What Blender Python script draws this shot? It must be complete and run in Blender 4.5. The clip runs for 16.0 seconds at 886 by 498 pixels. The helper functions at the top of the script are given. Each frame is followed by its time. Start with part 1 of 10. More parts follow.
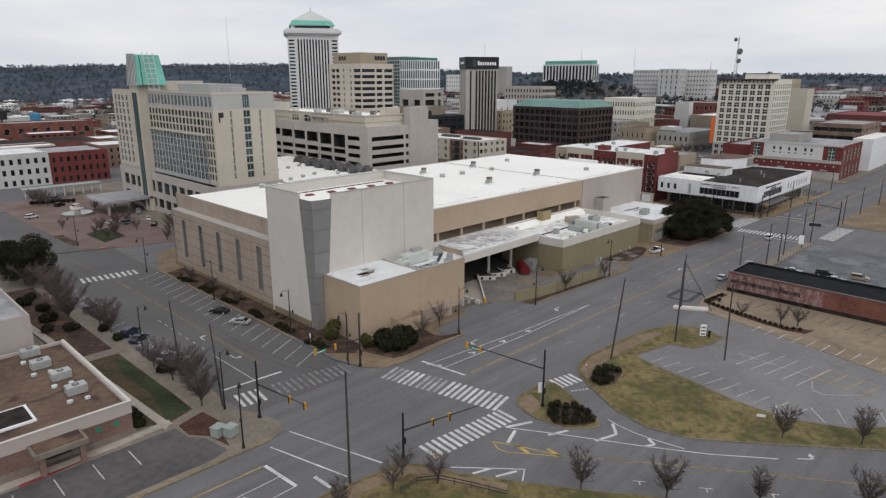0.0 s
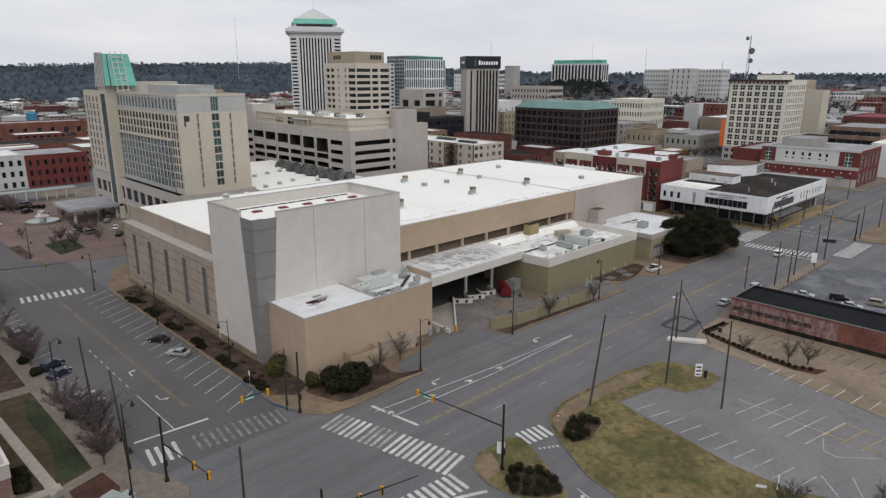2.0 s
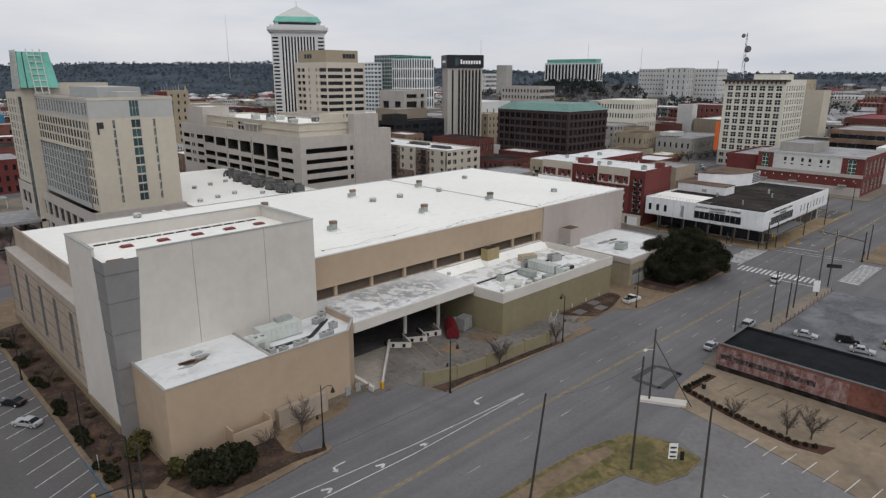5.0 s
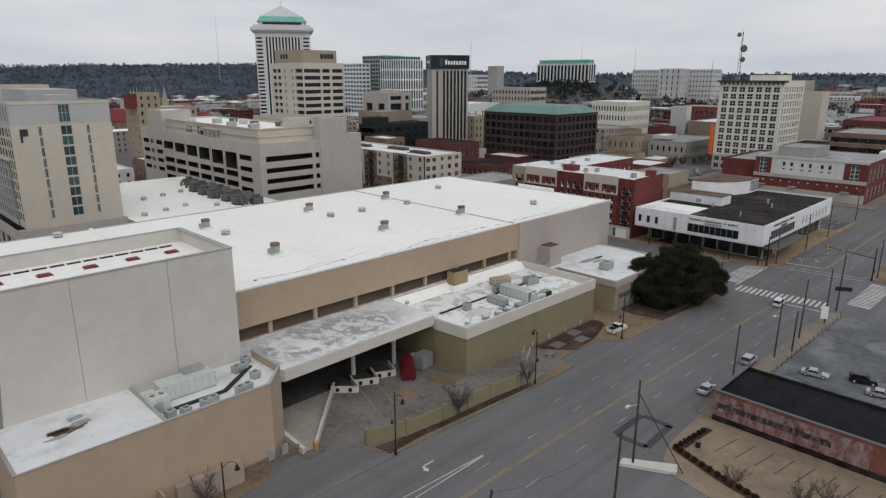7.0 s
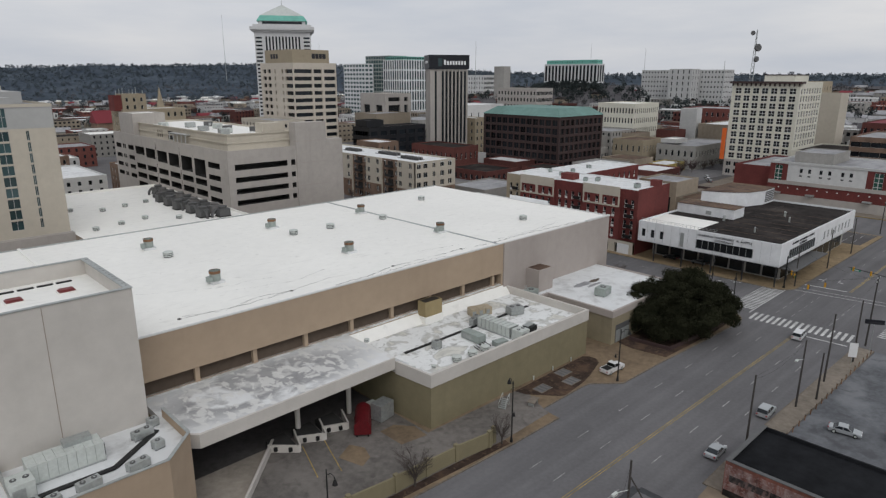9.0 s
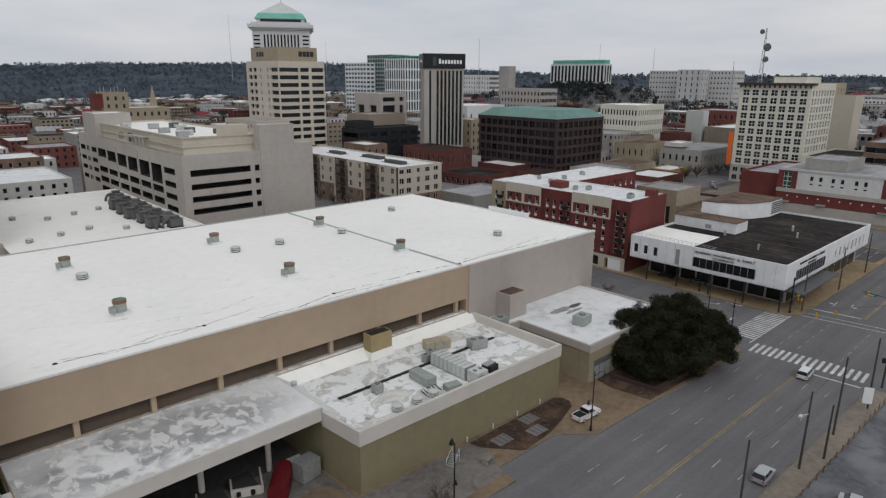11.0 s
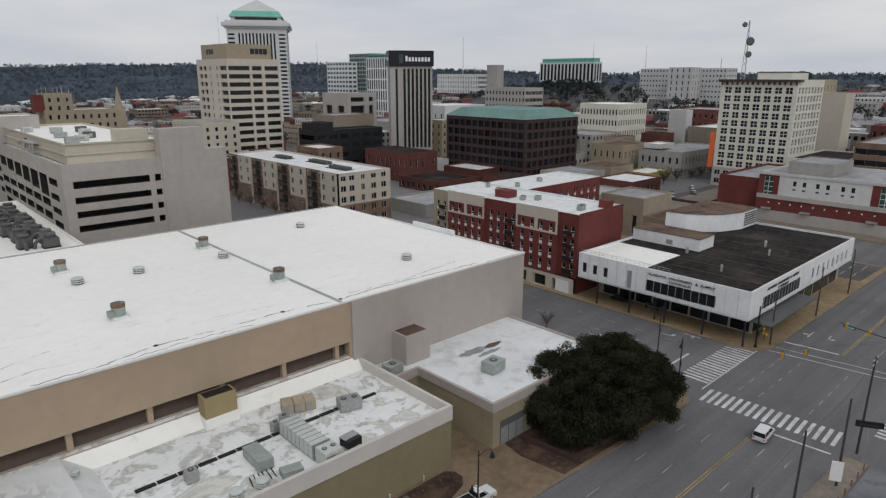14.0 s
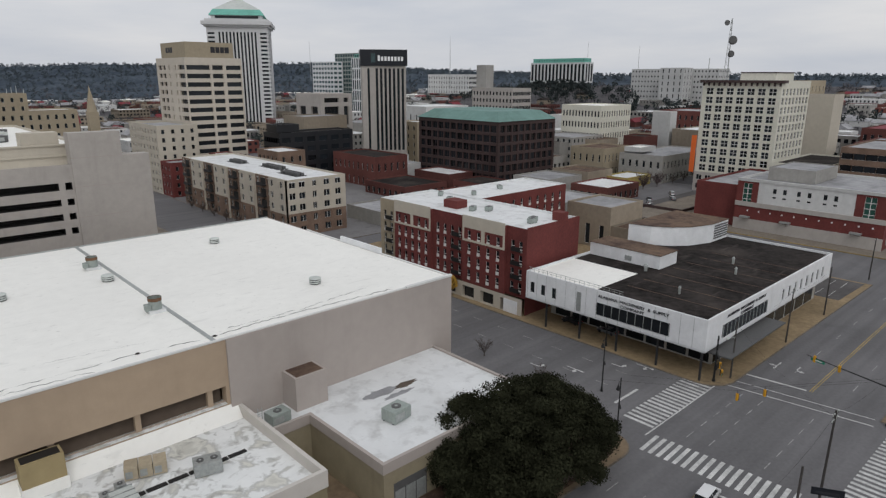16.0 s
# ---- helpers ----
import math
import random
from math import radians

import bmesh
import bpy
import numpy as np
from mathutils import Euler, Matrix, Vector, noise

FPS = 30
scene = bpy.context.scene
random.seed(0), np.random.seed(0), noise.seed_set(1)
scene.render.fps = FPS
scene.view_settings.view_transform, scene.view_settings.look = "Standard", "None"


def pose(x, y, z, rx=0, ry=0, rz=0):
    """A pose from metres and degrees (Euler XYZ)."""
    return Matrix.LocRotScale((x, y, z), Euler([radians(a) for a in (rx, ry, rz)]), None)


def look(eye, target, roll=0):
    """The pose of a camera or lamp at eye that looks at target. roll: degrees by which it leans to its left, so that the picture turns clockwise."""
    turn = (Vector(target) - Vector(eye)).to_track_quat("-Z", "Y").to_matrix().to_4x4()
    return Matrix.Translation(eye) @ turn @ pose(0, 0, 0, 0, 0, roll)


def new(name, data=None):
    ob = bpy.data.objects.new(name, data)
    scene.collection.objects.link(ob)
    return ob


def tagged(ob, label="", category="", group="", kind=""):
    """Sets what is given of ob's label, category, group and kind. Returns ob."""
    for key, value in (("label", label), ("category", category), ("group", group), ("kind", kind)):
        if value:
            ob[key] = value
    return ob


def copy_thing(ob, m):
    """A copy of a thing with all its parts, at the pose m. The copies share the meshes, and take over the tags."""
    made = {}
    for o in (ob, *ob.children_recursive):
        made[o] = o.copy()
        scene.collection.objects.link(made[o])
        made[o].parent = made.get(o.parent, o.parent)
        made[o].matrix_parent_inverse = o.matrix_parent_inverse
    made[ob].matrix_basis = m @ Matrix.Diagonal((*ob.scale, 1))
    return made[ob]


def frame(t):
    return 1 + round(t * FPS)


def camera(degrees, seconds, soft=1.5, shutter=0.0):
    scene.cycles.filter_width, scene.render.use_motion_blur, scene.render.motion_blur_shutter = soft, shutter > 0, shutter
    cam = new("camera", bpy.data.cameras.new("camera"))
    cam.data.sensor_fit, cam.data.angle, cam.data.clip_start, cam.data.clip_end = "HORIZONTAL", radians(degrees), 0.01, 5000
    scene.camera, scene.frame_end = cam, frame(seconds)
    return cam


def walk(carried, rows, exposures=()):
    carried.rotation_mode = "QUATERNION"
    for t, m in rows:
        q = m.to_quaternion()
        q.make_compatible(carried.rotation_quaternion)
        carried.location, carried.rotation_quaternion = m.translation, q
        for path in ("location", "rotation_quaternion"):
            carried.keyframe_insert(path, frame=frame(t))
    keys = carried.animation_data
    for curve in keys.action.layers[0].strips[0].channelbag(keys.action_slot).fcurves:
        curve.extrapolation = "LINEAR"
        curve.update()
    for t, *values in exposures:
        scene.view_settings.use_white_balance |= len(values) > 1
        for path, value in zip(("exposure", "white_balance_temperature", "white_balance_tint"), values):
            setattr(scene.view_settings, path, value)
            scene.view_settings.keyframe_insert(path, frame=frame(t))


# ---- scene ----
cam = camera(69.2, 16.0, 1.3)
PATH = [
    (0, (-71.412, -121.288, 54.481), (-70.038, -119.93, 53.962), 0.1),
    (0.5, (-66.412, -119.905, 54.724), (-65.042, -118.544, 54.203), 0.2),
    (1, (-61.603, -118.767, 54.922), (-60.238, -117.402, 54.401), 0.2),
    (1.5, (-56.909, -117.601, 55.04), (-55.552, -116.226, 54.52), 0.2),
    (2, (-52.163, -116.141, 55.23), (-50.815, -114.759, 54.708), 0.2),
    (2.5, (-47.375, -114.433, 55.3), (-46.027, -113.052, 54.777), 0.2),
    (3, (-42.499, -112.904, 55.34), (-41.15, -111.524, 54.817), 0.2),
    (3.5, (-37.634, -111.372, 55.335), (-36.284, -109.992, 54.813), 0.2),
    (4, (-33.013, -109.983, 55.598), (-31.665, -108.601, 55.074), 0.1),
    (6.5, (-9.081, -100.377, 55.393), (-7.723, -99.003, 54.872), 0.2),
    (7, (-4.34, -98.255, 55.433), (-2.98, -96.884, 54.913), 0.1),
    (7.5, (0.484, -96.45, 55.465), (1.845, -95.08, 54.945), 0.1),
    (8, (5.207, -94.378, 55.512), (6.563, -93.003, 54.992), 0.1),
    (8.5, (9.928, -92.24, 55.547), (11.274, -90.855, 55.028), 0.1),
    (9, (14.636, -90.151, 55.619), (15.975, -88.759, 55.1), 0.1),
    (11.5, (38.961, -83.799, 55.411), (40.278, -82.386, 54.891), 0.4),
    (12, (43.984, -83.023, 55.139), (45.301, -81.611, 54.619), 0.3),
    (12.5, (49.258, -82.398, 54.99), (50.574, -80.985, 54.47), 0.2),
    (13, (54.264, -81.744, 54.862), (55.582, -80.333, 54.341), 0.3),
    (13.5, (59.482, -81.201, 54.692), (60.8, -79.789, 54.171), 0.2),
    (14, (64.726, -80.826, 54.598), (66.044, -79.414, 54.078), 0.1),
    (14.5, (69.894, -80.57, 54.581), (71.213, -79.16, 54.06), 0.2),
    (15, (75.138, -80.079, 54.577), (76.459, -78.67, 54.057), 0.2),
    (15.5, (80.52, -79.584, 54.505), (81.842, -78.176, 53.985), 0.2),
    (16, (86.061, -79.526, 54.506), (87.382, -78.117, 53.987), 0.2),
]
walk(cam, [(t, look(e, a, r)) for t, e, a, r in PATH], exposures=[(0, 0.03, 6540, 11), (4, -0.06, 6560, 11), (7, -0.21, 6490, 10), (9, -0.28, 6480, 10), (13, -0.31, 6500, 10), (16, -0.25, 6510, 10)])

# ---- world and light: an overcast winter day ----
world = bpy.data.worlds.new("overcast_sky")
scene.world = world
world.use_nodes = True
wt = world.node_tree
wt.nodes.clear()
w_out = wt.nodes.new("ShaderNodeOutputWorld")
w_bg = wt.nodes.new("ShaderNodeBackground")
w_sky = wt.nodes.new("ShaderNodeTexSky")
w_sky.sky_type = "NISHITA"
w_sky.sun_disc = False
w_sky.sun_elevation = radians(38)
w_sky.sun_rotation = radians(200)
w_sky.dust_density = 4.0
w_hsv = wt.nodes.new("ShaderNodeHueSaturation")
w_hsv.inputs["Saturation"].default_value = 0.12
w_hsv.inputs["Value"].default_value = 1.0
w_mix = wt.nodes.new("ShaderNodeMix")
w_mix.data_type = "RGBA"
w_mix.inputs["Factor"].default_value = 0.82
w_noise = wt.nodes.new("ShaderNodeTexNoise")
w_noise.inputs["Scale"].default_value = 2.2
w_noise.inputs["Detail"].default_value = 6.0
w_noise.inputs["Roughness"].default_value = 0.55
w_tc = wt.nodes.new("ShaderNodeTexCoord")
w_map = wt.nodes.new("ShaderNodeMapping")
w_map.inputs["Scale"].default_value = (1, 1, 5.5)
wt.links.new(w_tc.outputs["Generated"], w_map.inputs["Vector"])
wt.links.new(w_map.outputs["Vector"], w_noise.inputs["Vector"])
w_ramp = wt.nodes.new("ShaderNodeValToRGB")
w_ramp.color_ramp.elements[0].position = 0.3
w_ramp.color_ramp.elements[0].color = (6.9, 7.4, 8.3, 1)
w_ramp.color_ramp.elements[1].position = 0.72
w_ramp.color_ramp.elements[1].color = (9.8, 9.8, 9.9, 1)
wt.links.new(w_noise.outputs["Fac"], w_ramp.inputs["Fac"])
wt.links.new(w_sky.outputs["Color"], w_hsv.inputs["Color"])
wt.links.new(w_hsv.outputs["Color"], w_mix.inputs["A"])
wt.links.new(w_ramp.outputs["Color"], w_mix.inputs["B"])
wt.links.new(w_mix.outputs["Result"], w_bg.inputs["Color"])
w_bg.inputs["Strength"].default_value = 0.1
wt.links.new(w_bg.outputs["Background"], w_out.inputs["Surface"])

sun_data = bpy.data.lights.new("sun", "SUN")
sun_data.energy = 0.7
sun_data.angle = radians(25)
sun_data.color = (1.0, 0.98, 0.96)
sun = new("sun", sun_data)
sun.matrix_world = pose(0, 0, 200, 42, 0, -30)

scene.view_settings.exposure = 0.0


# ---- materials ----
def surface(name, color, rough=0.8, metal=0.0, grain=1.5, vary=0.12, blotch=0.05, dark=None, bump=0.0, per_object=0.0, stain=0.0, spec=0.3):
    """Two scales of noise over a base colour; blotch and grain are frequencies per metre."""
    m = bpy.data.materials.new(name)
    m.use_nodes = True
    nt = m.node_tree
    bs = nt.nodes["Principled BSDF"]
    bs.inputs["Roughness"].default_value = rough
    bs.inputs["Metallic"].default_value = metal
    bs.inputs["Specular IOR Level"].default_value = spec
    tc = nt.nodes.new("ShaderNodeTexCoord")
    geo = nt.nodes.new("ShaderNodeNewGeometry")
    n1 = nt.nodes.new("ShaderNodeTexNoise")
    n1.inputs["Scale"].default_value = grain
    n1.inputs["Detail"].default_value = 6
    n1.inputs["Roughness"].default_value = 0.65
    n2 = nt.nodes.new("ShaderNodeTexNoise")
    n2.inputs["Scale"].default_value = blotch
    n2.inputs["Detail"].default_value = 5
    nt.links.new(geo.outputs["Position"], n1.inputs["Vector"])
    nt.links.new(geo.outputs["Position"], n2.inputs["Vector"])
    mul = nt.nodes.new("ShaderNodeMath")
    mul.operation = "MULTIPLY_ADD"
    mul.inputs[1].default_value = 0.5
    nt.links.new(n1.outputs["Fac"], mul.inputs[0])
    half = nt.nodes.new("ShaderNodeMath")
    half.operation = "MULTIPLY"
    half.inputs[1].default_value = 0.5
    nt.links.new(n2.outputs["Fac"], half.inputs[0])
    nt.links.new(half.outputs[0], mul.inputs[2])
    ramp = nt.nodes.new("ShaderNodeValToRGB")
    lo = dark or tuple(c * (1 - 2.2 * vary) for c in color)
    hi = tuple(min(1, c * (1 + 1.6 * vary)) for c in color)
    ramp.color_ramp.elements[0].position = 0.32
    ramp.color_ramp.elements[0].color = (*lo, 1)
    ramp.color_ramp.elements[1].position = 0.68
    ramp.color_ramp.elements[1].color = (*hi, 1)
    nt.links.new(mul.outputs[0], ramp.inputs["Fac"])
    last = ramp.outputs["Color"]
    if stain:
        n3 = nt.nodes.new("ShaderNodeTexNoise")
        n3.inputs["Scale"].default_value = 0.35
        n3.inputs["Detail"].default_value = 8
        n3.inputs["Roughness"].default_value = 0.7
        mp = nt.nodes.new("ShaderNodeMapping")
        mp.inputs["Scale"].default_value = (1, 1, 0.12)
        nt.links.new(geo.outputs["Position"], mp.inputs["Vector"])
        nt.links.new(mp.outputs["Vector"], n3.inputs["Vector"])
        r3 = nt.nodes.new("ShaderNodeMapRange")
        r3.inputs["From Min"].default_value = 0.52
        r3.inputs["From Max"].default_value = 0.75
        r3.inputs["To Max"].default_value = stain
        nt.links.new(n3.outputs["Fac"], r3.inputs["Value"])
        mx = nt.nodes.new("ShaderNodeMix")
        mx.data_type = "RGBA"
        nt.links.new(r3.outputs["Result"], mx.inputs["Factor"])
        nt.links.new(last, mx.inputs["A"])
        mx.inputs["B"].default_value = (color[0] * 0.38, color[1] * 0.37, color[2] * 0.36, 1)
        last = mx.outputs["Result"]
    if per_object:
        oi = nt.nodes.new("ShaderNodeObjectInfo")
        hs = nt.nodes.new("ShaderNodeHueSaturation")
        mr = nt.nodes.new("ShaderNodeMapRange")
        mr.inputs["To Min"].default_value = 1 - per_object
        mr.inputs["To Max"].default_value = 1 + per_object
        nt.links.new(oi.outputs["Random"], mr.inputs["Value"])
        nt.links.new(mr.outputs["Result"], hs.inputs["Value"])
        nt.links.new(last, hs.inputs["Color"])
        last = hs.outputs["Color"]
    nt.links.new(last, bs.inputs["Base Color"])
    if bump:
        bp = nt.nodes.new("ShaderNodeBump")
        bp.inputs["Strength"].default_value = bump
        bp.inputs["Distance"].default_value = 0.05
        nt.links.new(n1.outputs["Fac"], bp.inputs["Height"])
        nt.links.new(bp.outputs["Normal"], bs.inputs["Normal"])
    return m


M = {}
M["asphalt"] = surface("asphalt", (0.14, 0.136, 0.14), 0.9, grain=1.6, vary=0.09, blotch=0.05, bump=0.12, stain=0.12)
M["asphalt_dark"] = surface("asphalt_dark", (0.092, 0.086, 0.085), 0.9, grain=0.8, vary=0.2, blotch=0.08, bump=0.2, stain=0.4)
M["asphalt_lot"] = surface("asphalt_lot", (0.182, 0.176, 0.178), 0.9, grain=1.2, vary=0.12, blotch=0.06, bump=0.15, stain=0.25)
M["asphalt_west"] = surface("asphalt_west", (0.112, 0.107, 0.107), 0.9, grain=1.6, vary=0.12, blotch=0.06, bump=0.12, stain=0.2)
M["lot_worn"] = surface("worn_lot_asphalt", (0.125, 0.13, 0.14), 0.9, grain=1.0, vary=0.2, blotch=0.1, bump=0.15, stain=0.3)
M["yard_asphalt"] = surface("yard_asphalt", (0.165, 0.15, 0.138), 0.9, grain=1.0, vary=0.2, blotch=0.1, bump=0.15, stain=0.4)
M["asphalt_new"] = surface("asphalt_patch", (0.06, 0.062, 0.066), 0.9, grain=1.2, vary=0.12)
M["paint_white"] = surface("road_paint_white", (0.54, 0.54, 0.525), 0.75, grain=2.0, vary=0.22, blotch=0.3)
M["paint_lot"] = surface("lot_paint_white", (0.46, 0.455, 0.44), 0.8, grain=2.0, vary=0.28, blotch=0.4)
M["paint_worn"] = surface("road_paint_worn", (0.33, 0.33, 0.32), 0.85, grain=2.0, vary=0.35, blotch=0.5)
M["paint_ghost"] = surface("road_paint_ghost", (0.19, 0.188, 0.186), 0.9, grain=2.0, vary=0.3, blotch=0.5)
M["paint_yellow_mid"] = surface("road_paint_yellow_mid", (0.34, 0.25, 0.085), 0.8, grain=1.2, vary=0.3, blotch=0.3)
M["paint_yellow_worn"] = surface("road_paint_yellow_worn", (0.24, 0.185, 0.09), 0.85, grain=2.0, vary=0.35, blotch=0.5)
M["paint_yellow"] = surface("road_paint_yellow", (0.42, 0.3, 0.085), 0.75, grain=2.0, vary=0.25, blotch=0.4)
M["concrete"] = surface("pavement_concrete", (0.205, 0.175, 0.142), 0.9, grain=1.0, vary=0.18, blotch=0.12, bump=0.1, stain=0.4)
M["concrete_tan"] = surface("pavement_tan", (0.205, 0.15, 0.097), 0.9, grain=0.8, vary=0.2, blotch=0.12, stain=0.35)
M["concrete_gold"] = surface("pavement_gold", (0.27, 0.2, 0.118), 0.9, grain=0.8, vary=0.18, blotch=0.12, stain=0.3)
M["red_worn"] = surface("red_worn_paint", (0.13, 0.01, 0.014), 0.5, grain=1.5, vary=0.2, stain=0.3)
M["kerb"] = surface("kerb_stone", (0.185, 0.155, 0.122), 0.9, grain=1.5, vary=0.3, stain=0.5)
M["lot_concrete"] = surface("lot_concrete", (0.245, 0.192, 0.137), 0.9, grain=0.6, vary=0.14, blotch=0.1, stain=0.5)
M["dry_grass"] = surface("dry_grass", (0.165, 0.125, 0.058), 1.0, grain=1.0, vary=0.3, blotch=0.12, dark=(0.062, 0.062, 0.022), bump=0.5)
M["green_grass"] = surface("winter_grass", (0.033, 0.042, 0.018), 1.0, grain=2.0, vary=0.35, blotch=0.15, bump=0.5)
M["mulch"] = surface("mulch_bed", (0.052, 0.032, 0.023), 1.0, grain=2.2, vary=0.4, blotch=0.3, dark=(0.017, 0.012, 0.01), bump=0.5)
M["mulch_red"] = surface("mulch_red", (0.075, 0.034, 0.024), 1.0, grain=2.5, vary=0.3, blotch=0.3, bump=0.5)
M["lawn_brown"] = surface("winter_lawn_brown", (0.07, 0.049, 0.026), 1.0, grain=1.6, vary=0.3, blotch=0.12, dark=(0.024, 0.021, 0.012), bump=0.5)
M["metal_dark"] = surface("dark_grille", (0.12, 0.12, 0.12), 0.6, 0.2, vary=0.1)
M["kerb_blue"] = surface("blue_kerb_paint", (0.09, 0.15, 0.21), 0.85, grain=2.0, vary=0.4)
M["kerb_yellow"] = surface("yellow_kerb_paint", (0.27, 0.19, 0.065), 0.85, grain=2.0, vary=0.4)
M["louvre"] = surface("louvre_brown", (0.17, 0.13, 0.1), 0.8, grain=1.0, vary=0.1)
M["concrete_pale"] = surface("footpath_concrete", (0.36, 0.32, 0.275), 0.9, grain=1.0, vary=0.14, blotch=0.12, bump=0.1, stain=0.3)
M["joint_brown"] = surface("panel_joint", (0.12, 0.095, 0.075), 0.9, grain=1.0, vary=0.15)
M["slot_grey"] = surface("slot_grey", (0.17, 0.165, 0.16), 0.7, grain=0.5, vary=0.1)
M["paint_peeling"] = surface("peeling_paint", (0.18, 0.08, 0.067), 0.9, grain=1.5, vary=0.3, blotch=0.2)
M["paint_dark"] = surface("faded_sign_paint", (0.05, 0.045, 0.045), 0.9, grain=1.5, vary=0.4, blotch=0.3)
M["roof_ponding"] = surface("roof_ponding", (0.74, 0.75, 0.75), 0.6, grain=0.6, vary=0.04, blotch=0.1)
M["dirt"] = surface("bare_dirt", (0.2, 0.155, 0.105), 1.0, grain=1.2, vary=0.3, blotch=0.15, dark=(0.1, 0.085, 0.05), bump=0.3)
M["town_ground"] = surface("town_ground", (0.085, 0.083, 0.078), 1.0, grain=0.05, vary=0.35, blotch=0.008, dark=(0.05, 0.05, 0.035))
M["roof_white"] = surface("roof_white_membrane", (0.87, 0.86, 0.815), 0.6, grain=0.5, vary=0.03, blotch=0.04, stain=0.0)
M["roof_white_dirty"] = surface("roof_white_dirty", (0.72, 0.73, 0.73), 0.6, grain=0.25, vary=0.05, blotch=0.1, stain=0.5)
M["roof_stained"] = surface("roof_white_stained", (0.79, 0.8, 0.79), 0.6, grain=0.6, vary=0.04, blotch=0.1)
M["roof_grey"] = surface("roof_grey", (0.33, 0.33, 0.34), 0.85, grain=0.3, vary=0.2, blotch=0.05, stain=0.4)
M["roof_dark"] = surface("roof_tar", (0.034, 0.029, 0.027), 0.95, grain=0.6, vary=0.4, blotch=0.1, stain=0.5, bump=0.2, spec=0.1)
M["roof_black"] = surface("roof_black_membrane", (0.016, 0.017, 0.019), 0.95, grain=0.4, vary=0.25, spec=0.08)
M["roof_brown"] = surface("roof_gravel_brown", (0.135, 0.092, 0.062), 1.0, grain=0.8, vary=0.25, blotch=0.12, dark=(0.06, 0.036, 0.03), bump=0.3)
M["stucco_white"] = surface("stucco_white", (0.56, 0.53, 0.49), 0.9, grain=0.4, vary=0.04, blotch=0.1, stain=0.08)
M["stucco_tan"] = surface("stucco_tan", (0.405, 0.312, 0.225), 0.9, grain=0.4, vary=0.05, blotch=0.06, stain=0.1)
M["stucco_grey"] = surface("stucco_warm_grey", (0.405, 0.36, 0.33), 0.9, grain=0.4, vary=0.04, blotch=0.06, stain=0.1)
M["stucco_beige"] = surface("stucco_beige", (0.345, 0.285, 0.23), 0.9, grain=0.5, vary=0.09, blotch=0.09, stain=0.4)
M["olive"] = surface("olive_paint", (0.225, 0.195, 0.12), 0.85, grain=0.5, vary=0.07, blotch=0.1, stain=0.15)
M["dark_metal_panel"] = surface("grey_metal_panel", (0.235, 0.23, 0.228), 0.5, 0.15, grain=0.5, vary=0.06)
M["precast"] = surface("precast_concrete", (0.42, 0.39, 0.36), 0.9, grain=0.5, vary=0.06, blotch=0.06, stain=0.18)
M["hotel_stone"] = surface("hotel_beige", (0.5, 0.455, 0.38), 0.9, grain=0.5, vary=0.05, blotch=0.08, stain=0.08)
M["hotel_grey"] = surface("hotel_grey_panel", (0.4, 0.4, 0.39), 0.6, grain=0.5, vary=0.05)
M["copper_green"] = surface("patina_roof", (0.17, 0.46, 0.38), 0.7, grain=0.6, vary=0.12, blotch=0.1)
M["copper_dull"] = surface("patina_dull", (0.15, 0.26, 0.235), 0.75, grain=0.3, vary=0.12, blotch=0.05)
M["brick_red"] = surface("brick_red", (0.15, 0.04, 0.036), 0.9, grain=2.0, vary=0.15, blotch=0.15, stain=0.2)
M["ochre"] = surface("ochre_paint", (0.34, 0.27, 0.145), 0.85, grain=0.5, vary=0.08, blotch=0.2, stain=0.25)
M["khaki"] = surface("khaki_paint", (0.29, 0.25, 0.17), 0.85, grain=0.5, vary=0.08, blotch=0.15, stain=0.25)
M["brick_old"] = surface("brick_old", (0.185, 0.076, 0.058), 0.9, grain=1.5, vary=0.25, blotch=0.2, stain=0.3)
M["brick_pink"] = surface("brick_rose", (0.2, 0.125, 0.105), 0.9, grain=2.5, vary=0.2, blotch=0.2)
M["brick_brown"] = surface("brick_brown", (0.2, 0.135, 0.1), 0.9, grain=2.5, vary=0.2, blotch=0.2)
M["brick_dark"] = surface("brown_granite", (0.06, 0.038, 0.036), 0.6, grain=1.0, vary=0.15)
M["cream"] = surface("cream_paint", (0.66, 0.64, 0.55), 0.9, grain=0.8, vary=0.06, stain=0.12)
M["buff"] = surface("buff_masonry", (0.36, 0.305, 0.22), 0.9, grain=0.8, vary=0.08, stain=0.2)
M["bank_stone"] = surface("office_beige", (0.56, 0.505, 0.43), 0.85, grain=0.6, vary=0.05, stain=0.08)
M["tower_stone"] = surface("tower_pale_stone", (0.58, 0.58, 0.58), 0.85, grain=0.3, vary=0.04)
M["white_panel"] = surface("white_painted_panel", (0.74, 0.75, 0.76), 0.6, grain=1.0, vary=0.05, blotch=0.3, stain=0.12)
M["white_wall"] = surface("white_wall", (0.55, 0.55, 0.54), 0.9, grain=0.6, vary=0.07, stain=0.2, per_object=0.15)
M["grey_wall"] = surface("grey_wall", (0.3, 0.29, 0.27), 0.9, grain=0.6, vary=0.1, stain=0.2, per_object=0.25)
M["tan_wall"] = surface("tan_wall", (0.29, 0.245, 0.19), 0.9, grain=0.6, vary=0.1, stain=0.2, per_object=0.25)
M["brick_wall"] = surface("brick_wall", (0.14, 0.052, 0.044), 0.9, grain=1.5, vary=0.2, stain=0.2, per_object=0.3)
